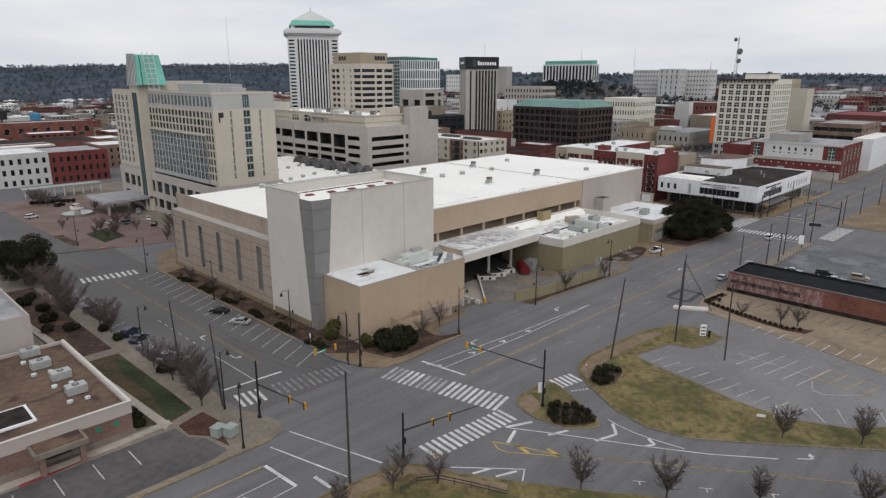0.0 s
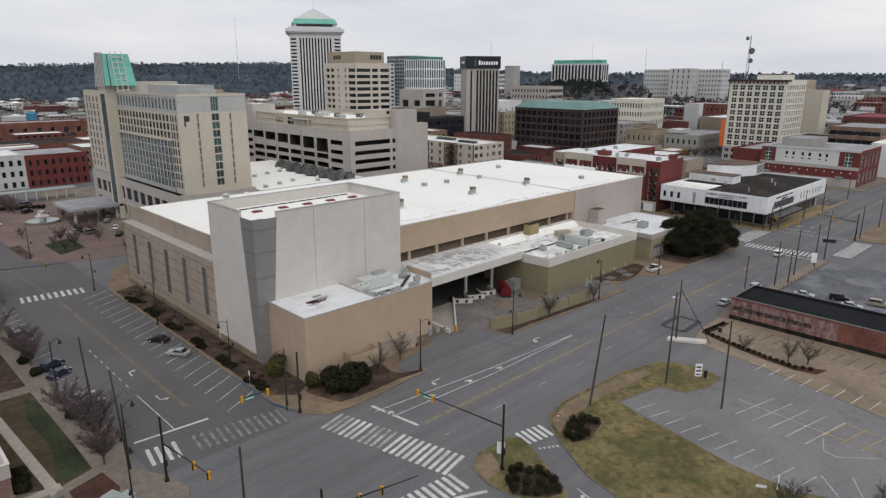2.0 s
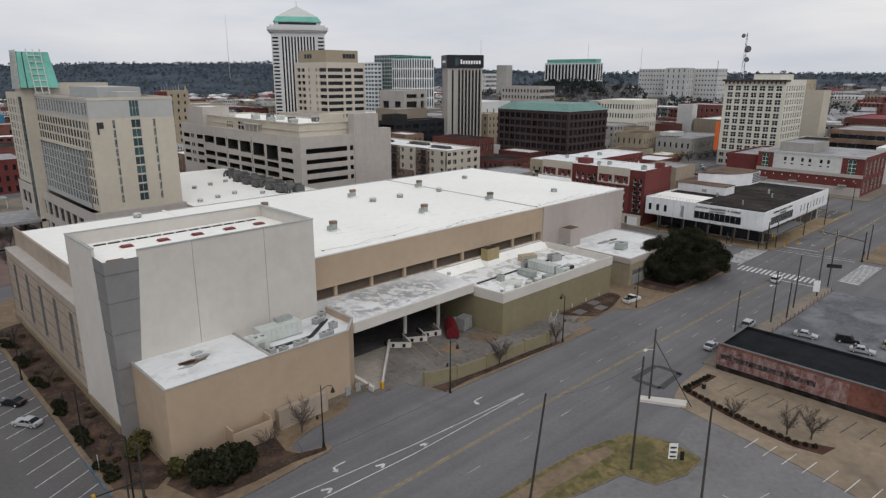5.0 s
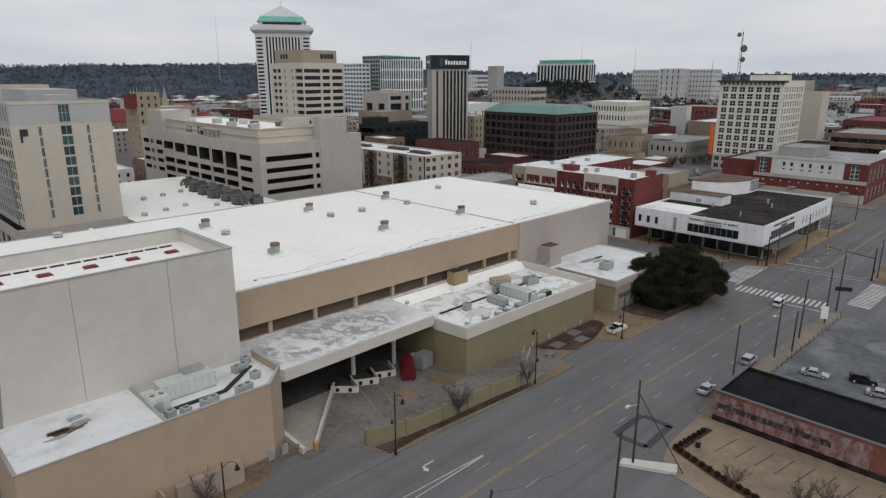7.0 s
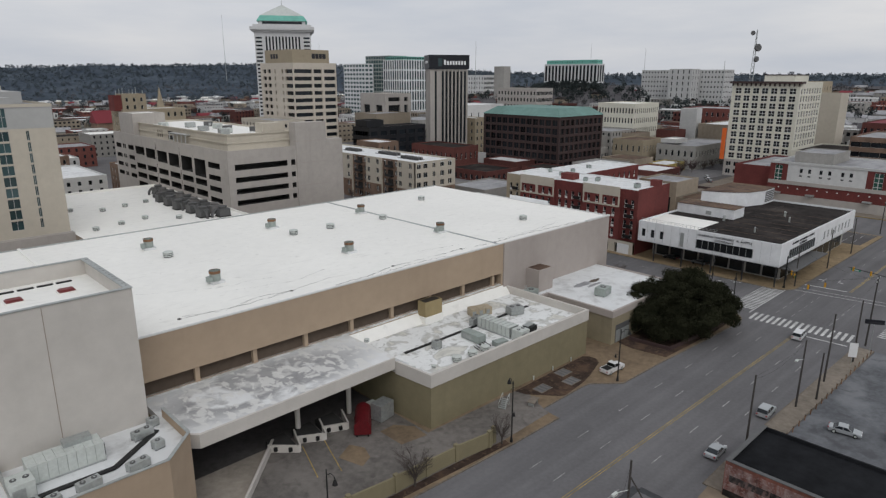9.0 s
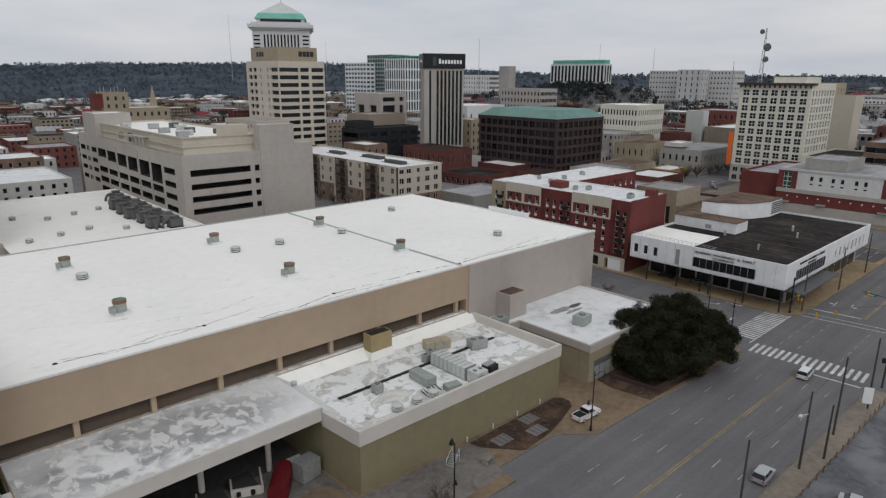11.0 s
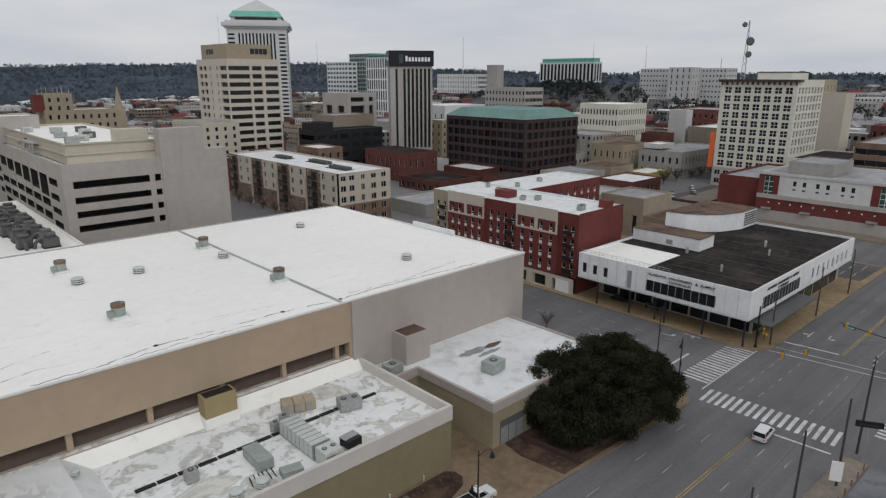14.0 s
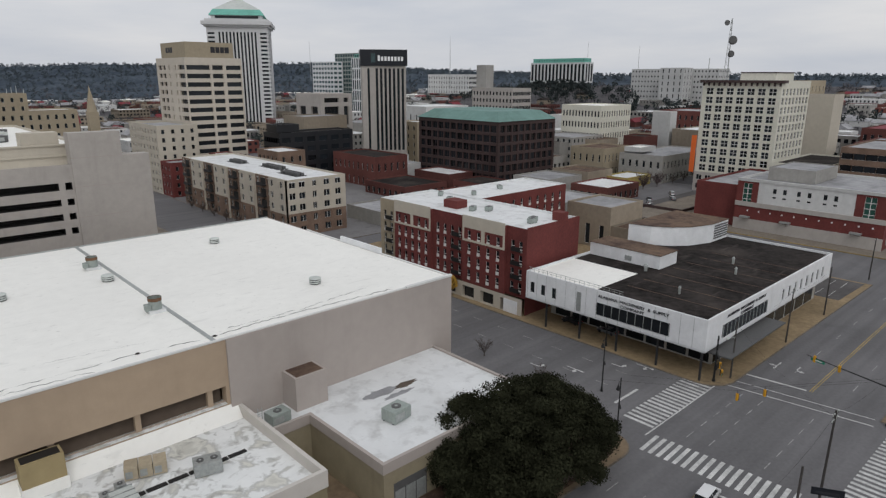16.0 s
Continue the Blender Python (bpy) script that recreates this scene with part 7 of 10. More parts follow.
# ---- loading yard ----
dock = thing("loading_dock", "white concrete loading docks with ramps", "loading dock")
bm = bmesh.new()
add_prism(bm, [(43.2, -22.4), (43.6, -22.5), (57.2, -8.2), (56.8, -8.0)], 0.1, 1.25)
part("ramp_wall", bm, "stucco_white", dock)
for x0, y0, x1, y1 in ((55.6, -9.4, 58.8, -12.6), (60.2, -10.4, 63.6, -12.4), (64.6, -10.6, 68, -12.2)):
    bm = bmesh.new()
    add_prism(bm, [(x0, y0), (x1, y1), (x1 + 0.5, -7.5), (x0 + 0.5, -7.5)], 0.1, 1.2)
    # near-black platform: shade under the canopy put into its colour
    part("platform", bm, "shade_dark", dock)
    bm = bmesh.new()
    add_prism(bm, [(x0 - 0.2, y0), (x1 + 0.1, y1 - 0.1), (x1 + 0.15, y1 + 0.3), (x0 - 0.05, y0 + 0.35)], 0.1, 1.35)
    face = part("dock_face", bm, "stucco_white", dock, "white dock face")
    for f in (0.2, 0.7):
        px, py = x0 + (x1 - x0) * f - 0.25, y0 + (y1 - y0) * f
        box_part("bumper", face, "rubber", px, px + 0.5, py - 0.42, py - 0.05, 0.45, 1.1)
    bm = bmesh.new()
    add_prism(bm, line(x1 + 0.3, y1, x1 + 2.0, -8, 0.25), 0.1, 1.4)
    part("side_wall", bm, "stucco_white", dock)
bm = bmesh.new()
add_box(bm, 43.0, 43.5, -22.9, -22.4, 0.1, 1.35)
part("bollard", bm, "signal_yellow", dock)
for a, b in (((57.4, -20), (60.2, -11.4)), ((60.8, -21), (64, -11))):
    bm = bmesh.new()
    add_prism(bm, line(*a, *b, 0.12), 0.165, 0.18)
    part("bay_line", bm, "paint_yellow", dock)
comp = thing("compactor", "red rounded waste compactor container", "container", 70.4, -13.4, 0.17, 52)
bm = bmesh.new()
n = 10
prof = [(-1.3, 0.35), (1.3, 0.35), (1.3, 1.7)] + [(1.3 * math.cos(radians(a)), 1.7 + 1.2 * math.sin(radians(a))) for a in (20, 45, 70, 90, 110, 135, 160)] + [(-1.3, 1.7)]
a = [bm.verts.new((-3, y, z)) for y, z in prof]
b = [bm.verts.new((3, y, z)) for y, z in prof]
for i in range(len(prof)):
    j = (i + 1) % len(prof)
    bm.faces.new((a[i], b[i], b[j], a[j]))
bm.faces.new(a[::-1])
bm.faces.new(b)
part("body", bm, "red_worn", comp)
for x in (-2.6, 0, 2.6):
    box_part("rib", comp, "red_worn", x - 0.08, x + 0.08, -1.36, 1.36, 0.3, 1.9)
for y in (-0.9, 0.9):
    box_part("skid", comp, "black_metal", -3, 3, y - 0.1, y + 0.1, 0, 0.35)
ac_unit(74.6, -13.2, 0.17, 3.2, 2.4, 3.0, 10, 0, "metal_grey", "large grey ribbed cooling cabinet")
ac_unit(74.4, -10.4, 0.17, 2.4, 2.0, 1.6, 0, 0, "metal_light", "pale metal yard cabinet")
ywall = thing("boundary_wall", "low olive-yellow boundary wall with piers", "wall")
wp = [(49.5, -27.4), (56, -29.4), (63.4, -30.2), (69, -30.4), (74.6, -30.7), (81, -31.6), (82.4, -31.2)]
for k, (p, q) in enumerate(zip(wp, wp[1:])):
    bm = bmesh.new()
    add_prism(bm, line(*p, *q, 0.3), 0, 2.7 - 0.1 * (k % 2))
    part("wall_panel", bm, "olive", ywall)
for p in wp:
    box_part("pier", ywall, "olive", p[0] - 0.3, p[0] + 0.3, p[1] - 0.3, p[1] + 0.3, 0, 3.0)
slab("planting_bed", [(50.6, -31.6), (57, -31.4), (84, -33.2), (84.2, -32), (74.6, -31.1), (63.4, -30.6), (56, -29.8), (50, -28.6)], "mulch", 0.2, 0.1, "bare dirt strip before the boundary wall", "flower bed", False)
for gx, gy in ((110.5, -24.1), (108.7, -27.3), (102.4, -25.4)):
    ob = thing("floor_grate", "grey metal floor grate in a concrete frame", "grate", gx, gy, 0.2, 0, "floor grates")
    box_part("frame", ob, "concrete", -1.6, 1.6, -1.15, 1.15, 0, 0.06)
    for k in range(6):
        box_part("bar", ob, "metal_dark" if k % 2 else "asphalt_lot", -1.44 + k * 0.48, -0.98 + k * 0.48, -1.0, 1.0, 0.06, 0.09)
stair = thing("fire_stair", "tangled steel access stair by the annex", "stairs", 92.8, -24.6, 0.17, 20)
for k in range(6):
    box_part("tread", stair, "metal_grey", -1.5 + 0.3 * k, -1.2 + 0.3 * k, -0.6, 0.6, 0.2 * k, 0.2 * k + 0.08)
for s in (-0.6, 0.6):
    bm = bmesh.new()
    add_bar(bm, (-1.5, s, 0.9), (0.4, s, 2.1), 0.04)
    add_bar(bm, (-1.5, s, 0), (-1.5, s, 0.9), 0.04)
    add_bar(bm, (0.4, s, 0), (0.4, s, 2.1), 0.04)
    part("handrail", bm, "metal_light", stair)
ob = thing("picnic_table", "pale wooden outdoor table", "table", 96.6, -27.8, 0.17, 15)
box_part("tabletop", ob, "concrete", -1.3, 1.3, -0.7, 0.7, 0.72, 0.8)
for x in (-0.9, 0.9):
    box_part("leg", ob, "metal_grey", x - 0.06, x + 0.06, -0.5, 0.5, 0, 0.72)
for x0, x1, y0, h in ((13.8, 20.4, -23.7, 3.4),):
    yard_box = thing("service_enclosure", "open-topped tan walled service enclosure", "enclosure", group="service enclosures")
    box_part("front_wall", yard_box, "stucco_tan", x0, x1, y0, y0 + 0.25, 0.1, h)
    box_part("side_wall", yard_box, "stucco_tan", x0, x0 + 0.25, y0 + 0.25, -21.25, 0.1, h + 0.5)
    box_part("side_wall", yard_box, "stucco_tan", x1 - 0.25, x1, y0 + 0.25, -21.25, 0.1, h + 0.5)
    box_part("floor_slab", yard_box, "asphalt_dark", x0 + 0.25, x1 - 0.25, y0 + 0.25, -21.25, 0.1, 0.25)
# stone base and lean-to on the corner block
for k in range(13):
    for row in range(3):
        x0 = 20.6 + 1.6 * k - 0.8 * (row % 2)
        box_part("base_stone", hall, "kerb", max(20.6, x0), min(41.2 if row else 41.3, x0 + 1.56), -21.32 - 0.02 * ((k + row) % 3), -21.2, 0.15 + 0.42 * row, 0.54 + 0.42 * row)
bm = bmesh.new()
add_prism(bm, [(22.2, -22.5), (31.6, -22.5), (31.6, -21.35), (22.2, -21.35)], 0.1, 3.6)
bmesh.ops.bevel(bm, geom=bm.edges[:], offset=0.05, segments=1, affect="EDGES")
part("lean_to", bm, "stucco_beige", hall, "low beige lean-to against the wall")
for x in (98, 104, 110, 116):
    bm = bmesh.new()
    add_cyl(bm, x, -22.05, 0.15, 1.0, 0.12, n=8)
    part("standpipe", bm, "metal_light", hall)
for x in (36, 38.2):
    box_part("utility_panel", hall, "metal_grey", x, x + 1.0, -21.5, -21.22, 0.8, 2.4)


# ---- street lamps, poles and signals ----
def lamp_master():
    ob = thing("street_lamp", "black iron street lamp with hanging lantern", "street lamp", group="street lamps")
    bm = bmesh.new()
    add_cyl(bm, 0, 0, 0, 0.9, 0.26, 0.16, 10)
    add_cyl(bm, 0, 0, 0.9, 10.4, 0.13, 0.08, 8)
    part("post", bm, "black_metal", ob)
    bm = bmesh.new()
    pts = [Vector((1.6 * math.sin(radians(a)) * 0.8, 0, 9.4 + 0.75 * (1 - math.cos(radians(a))))) for a in range(0, 181, 30)]
    add_bar(bm, (0, 0, 9.6), (0.9, 0, 10.3), 0.05)
    add_bar(bm, (0.9, 0, 10.3), (1.6, 0, 10.25), 0.05)
    add_bar(bm, (1.6, 0, 10.25), (1.75, 0, 9.9), 0.05)
    part("bracket", bm, "black_metal", ob)
    bm = bmesh.new()
    add_cyl(bm, 1.75, 0, 9.2, 9.9, 0.36, 0.12, 10)
    part("lantern", bm, "black_metal", ob)
    bm = bmesh.new()
    add_bar(bm, (0, 0, 5.2), (-0.7, 0, 5.5), 0.035)
    add_cyl(bm, -0.75, 0, 4.9, 5.5, 0.24, 0.1, 8)
    part("side_lantern", bm, "black_metal", ob)
    return ob


lamp = lamp_master()
lamp.matrix_basis = pose(24.6, -31.3, 0.15, 0, 0, -35)
for x, y, rz in ((51, -32.4, -90), (84.6, -33.0, 60), (115.2, -33.2, -30), (-5.7, 63.3, 180), (-3.2, 27, 180), (-2.0, -6.2, 180), (-1.4, -25.6, 180), (-28.9, 5.5, 20), (-27.7, -26.3, 20), (-31.4, -39.4, 60), (-10.3, 109, 180), (178.6, -22.6, 200), (166.6, -33.2, 200), (196.2, -12, 20)):
    copy_thing(lamp, pose(x, y, 0 if (x, y) in ((-5.7, 63.3), (-10.3, 109), (178.6, -22.6)) else 0.15, 0, 0, rz))


def wood_pole(x, y, h=15, lean=(0, 0), arms=1, light=True, rz=0, r=0.19):
    ob = thing("utility_pole", "weathered wooden utility pole", "utility pole", x, y, 0, rz, "utility poles")
    bm = bmesh.new()
    add_bar(bm, (0, 0, 0), (lean[0], lean[1], h), r, r * 0.65, 8)
    part("pole", bm, "pole_wood", ob)
    for k in range(arms):
        bm = bmesh.new()
        add_bar(bm, (lean[0] - 1.1, lean[1], h - 0.5 - 0.8 * k), (lean[0] + 1.1, lean[1], h - 0.5 - 0.8 * k), 0.07)
        part("crossarm", bm, "pole_wood", ob)
        for s in (-1, -0.4, 0.4, 1):
            bm = bmesh.new()
            add_cyl(bm, lean[0] + s, lean[1], h - 0.45 - 0.8 * k, h - 0.2 - 0.8 * k, 0.07, n=6)
            part("insulator", bm, "metal_light", ob)
    if light:
        bm = bmesh.new()
        add_bar(bm, (lean[0] * 0.7, lean[1] * 0.7, h * 0.72), (lean[0] * 0.7 - 2.2, lean[1] * 0.7 + 0.3, h * 0.76), 0.05)
        part("lamp_arm", bm, "metal_light", ob)
        bm = bmesh.new()
        add_box(bm, lean[0] * 0.7 - 3.0, lean[0] * 0.7 - 2.1, lean[1] * 0.7 + 0.12, lean[1] * 0.7 + 0.48, h * 0.75, h * 0.77)
        part("lamp_head", bm, "metal_light", ob)
    return ob


wood_pole(36.2, -62.1, 17, (0.6, -1.4), 0, False)
wood_pole(53.4, -67.3, 18, (0.2, -0.3), 0, False)
wood_pole(51.7, -78.4, 16, (0.2, 0.2), 0, False)
wood_pole(74.2, -58.9, 13.5, (0.5, 0.2), 0, True)
wood_pole(143.1, -60.3, 13.5, (0.6, 0), 0, False)
wood_pole(110.4, -58.9, 12, (0.2, 0), 0, False)
wood_pole(129, -60, 12.5, (0.3, 0), 0, True)
wood_pole(134.5, -61.6, 9, (0.2, 0), 0, False)
wood_pole(157, -61.5, 13, (0.8, 0.2), 0, False)
wood_pole(168.2, -61.0, 15.5, (0.8, 0), 2, False)
wood_pole(200.5, -36.2, 11.5, (0, 0), 0, True)
wood_pole(226, -36.9, 12, (0.2, 0), 1, False)
wood_pole(250, -36.9, 12, (0.2, 0), 0, False)
wood_pole(206, -61.5, 12, (0.3, 0), 1, False)
wood_pole(232, -61.5, 12, (0.3, 0), 1, False)
wood_pole(262, -62, 12, (0.3, 0), 1, False)
wood_pole(-25.4, -57.8, 17, (0, 0), 0, False)
wood_pole(-27.4, -25.0, 15, (-0.6, 0.8), 0, False)
wood_pole(-26.4, -6, 14, (-0.5, 0.5), 0, False)
wood_pole(290, -36, 12, (0.2, 0), 1, False)
wood_pole(-2.4, -27.2, 10.5, (0, 0), 0, False, r=0.14)
wood_pole(-1.2, -29.5, 11.2, (0, 0), 0, False, r=0.16)
guy = thing("guy_wire", "stay cable of the leaning pole", "cable")
bm = bmesh.new()
add_bar(bm, (74.6, -58.8, 11.5), (77.2, -65.2, 0.2), 0.09)
part("cable", bm, "pole_wood", guy)
for k, ((ax, ay, az), (bx, by, bz)) in enumerate((((-25.4, -57.8, 16.5), (-27.9, -24.2, 14.6)), ((-25.4, -57.8, 15.6), (-28, -24.2, 13.8)), ((53.6, -67.6, 17.6), (36.8, -63.5, 16.6)), ((53.6, -67.6, 17.6), (74.7, -58.7, 13.2)), ((110.6, -58.9, 11.8), (143.7, -60.3, 13.2)), ((143.7, -60.3, 13.2), (169, -61, 15)), ((169, -61, 15), (206.3, -61.5, 11.8)), ((206.3, -61.5, 11.8), (232.3, -61.5, 11.8)), ((129.3, -60, 12.2), (110.6, -58.9, 11.4)), ((200.5, -36.2, 11), (226.2, -36.9, 11.6)), ((226.2, -36.9, 11.6), (250.2, -36.9, 11.6)), ((169, -61, 14.6), (200.5, -36.2, 11)))):
    ob = thing("overhead_cable", "thin black overhead cable", "cable", group="overhead cables")
    bm = bmesh.new()
    add_tube(bm, [Vector((ax + (bx - ax) * i / 12, ay + (by - ay) * i / 12, az + (bz - az) * i / 12 - 4.8 * (i / 12) * (1 - i / 12))) for i in range(13)], 0.012)
    part("cable", bm, "rubber", ob)


def signal_head(parent, x, y, z, rz):
    bm = bmesh.new()
    add_box(bm, -0.2, 0.2, -0.18, 0.18, -0.6, 0.6)
    bmesh.ops.bevel(bm, geom=bm.edges[:], offset=0.05, segments=1, affect="EDGES")
    head = part("signal_head", bm, "signal_yellow", parent, "yellow three-light signal head")
    head.matrix_basis = pose(x, y, z, 0, 0, rz)
    for k in range(3):
        bm = bmesh.new()
        add_cyl(bm, 0, -0.2, -0.38 + 0.38 * k - 0.13, -0.38 + 0.38 * k + 0.13, 0.14, n=8)
        part("visor", bm, "black_metal", head)
    return head


def signal_mast(x, y, h, ax, ay, heads, sign=True, label="black mast arm with yellow traffic signals", az=None):
    """A mast with an arm reaching to ax, ay and signal heads at parts of its length."""
    ob = thing("traffic_signal", label, "traffic signal", x, y, 0.15, 0, "traffic signals")
    bm = bmesh.new()
    add_cyl(bm, 0, 0, 0, h, 0.2, 0.15, 10)
    add_cyl(bm, 0, 0, 0, 0.5, 0.34, 0.3, 10)
    part("mast", bm, "black_metal", ob)
    bm = bmesh.new()
    dx, dy, az = ax - x, ay - y, az or h * 0.68
    add_bar(bm, (0, 0, az), (dx, dy, az + 0.5), 0.13, 0.06, 8)
    part("arm", bm, "black_metal", ob)
    rz = math.degrees(math.atan2(dy, dx))
    for f in heads:
        signal_head(ob, dx * f, dy * f, az + 0.5 * f - 0.2, rz)
    if sign:
        bm = bmesh.new()
        add_box(bm, -1.2, 1.2, -0.04, 0.04, -0.25, 0.25)
        s = part("street_sign", bm, "sign_green", ob, "green street name sign")
        s.matrix_basis = pose(dx * 0.86, dy * 0.86, az + 0.1, 0, 0, rz)
        bm = bmesh.new()
        add_box(bm, -0.8, 0.8, -0.05, 0.05, -0.08, 0.08)
        t = part("lettering", bm, "sign_white", s)
    bm = bmesh.new()
    add_box(bm, -0.25, 0.25, -0.35, -0.15, 2.4, 3.4)
    part("control_box", bm, "black_metal", ob)
    return ob


signal_mast(11.0, -63.8, 10.4, 8.6, -48.0, (0.8, 0.98), az=6.9)
signal_mast(-25.0, -33, 10.1, -23.8, -45.4, (0.68, 0.97), False, az=6.0)
signal_mast(-16.1, -58.5, 7.4, -3.6, -62.0, (0.38, 0.6), False, az=4.5)
signal_mast(-1.2, -29.4, 11, -11.4, -29.2, (0.55, 0.98), az=5.7)
signal_mast(-30.4, 78, 9.5, -10, 70, (0.8,), False)
signal_mast(197, -34.6, 9, 187, -40, (0.6, 0.9), True)
signal_mast(202, -61, 9.5, 205, -47, (0.6, 0.9), True)
for x, y in ((182, -44.6), (186.6, -47)):
    ob = thing("traffic_signal", "yellow signal head hung from a span wire", "traffic signal", x, y, 6.2, 0, "span wire signals")
    signal_head(ob, 0, 0, 0, 45)
    bm = bmesh.new()
    add_bar(bm, (0, 0, 0.6), (0, 0, 1.1), 0.03, n=4)
    add_bar(bm, (-15, 15, 2.6), (0, 0, 1.1), 0.02, n=3)
    add_bar(bm, (0, 0, 1.1), (15, -14, 2.6), 0.02, n=3)
    part("span_wire", bm, "black_metal", ob)


def small_sign(x, y, h, w, hh, rz, material, label, post="metal_grey", bars=0):
    ob = thing("road_sign", label, "sign", x, y, 0.1, rz, "")
    bm = bmesh.new()
    add_cyl(bm, 0, 0, 0, h, 0.05, n=6)
    part("post", bm, post, ob)
    bm = bmesh.new()
    add_box(bm, -w / 2, w / 2, -0.06, -0.02, h - hh, h)
    plate = part("plate", bm, material, ob)
    for k in range(bars):
        bm = bmesh.new()
        add_box(bm, -w * 0.35, w * 0.35, -0.075, -0.06, h - hh + (k + 0.35) * hh / (bars + 0.5), h - hh + (k + 0.75) * hh / (bars + 0.5))
        part("lettering", bm, "letter_dark", plate)
    return ob


small_sign(59.4, -70.6, 3.2, 1.3, 2.6, -45, "sign_white", "white car park sign with dark lettering", bars=3)
yld = thing("road_sign", "red and white triangular yield sign", "sign", 26.2, -62.6, 0.1, -60)
bm = bmesh.new()
add_cyl(bm, 0, 0, 0, 2.5, 0.04, n=6)
part("post", bm, "metal_grey", yld)
for r, y, mt in ((0.5, -0.05, "red_paint"), (0.28, -0.06, "sign_white")):
    bm = bmesh.new()
    lo = [bm.verts.new((r * math.sin(a), y, 2.2 - r * math.cos(a))) for a in (0, 2.094, 4.189)]
    hi = [bm.verts.new((v.co.x, y + 0.015, v.co.z)) for v in lo]
    bm.faces.new(lo)
    bm.faces.new(hi[::-1])
    for k in range(3):
        bm.faces.new((lo[k], hi[k], hi[(k + 1) % 3], lo[(k + 1) % 3]))
    part("plate", bm, mt, yld)
small_sign(60.8, -71.4, 1.6, 0.6, 1.5, -45, "black_metal", "slim black pay machine")
small_sign(155.4, -61.6, 4.6, 1.5, 3.0, -60, "sign_white", "plain white sign board beside the pavement", bars=0)
small_sign(165, -62.5, 7.2, 3.6, 1.0, -60, "sign_black", "black street name board on a post", bars=1)
small_sign(-2.2, -14, 2.6, 0.6, 0.9, -100, "sign_white", "small white parking sign")
small_sign(33.6, -91.6, 0.5, 1.4, 0.5, -60, "sign_white", "white sign board lying on the grass")
small_sign(34.4, -93.4, 2.6, 0.16, 2.5, -60, "sign_white", "slim white marker post")
small_sign(-13.6, -62.8, 1.6, 0.3, 0.6, -45, "signal_yellow", "small yellow hazard marker plate")
small_sign(11.2, -63.3, 4.2, 1.1, 1.9, -55, "sign_white", "white sign hung on the signal mast", bars=0)
for x, y in ((-32.4, -33.4), (-31.0, -34.8)):
    ob = thing("utility_cabinet", "pale green utility cabinet on the corner", "utility cabinet", x, y, 0.2, 20, "utility cabinets")
    bm = bmesh.new()
    add_box(bm, -0.9, 0.9, -0.8, 0.8, 0, 1.5)
    bmesh.ops.bevel(bm, geom=bm.edges[:], offset=0.05, segments=1, affect="EDGES")
    part("body", bm, "metal_green", ob)
    box_part("lid", ob, "metal_green", -0.95, 0.95, -0.85, 0.85, 1.5, 1.62)
    box_part("door", ob, "metal_green", -0.8, 0.8, -0.83, -0.8, 0.2, 1.35)


# ---- cars ----
PAINT = {}


def paint(name, color):
    if name not in PAINT:
        PAINT[name] = surface("car_paint_" + name, color, 0.3, 0.2, grain=0.5, vary=0.03, spec=0.5)
    return PAINT[name]


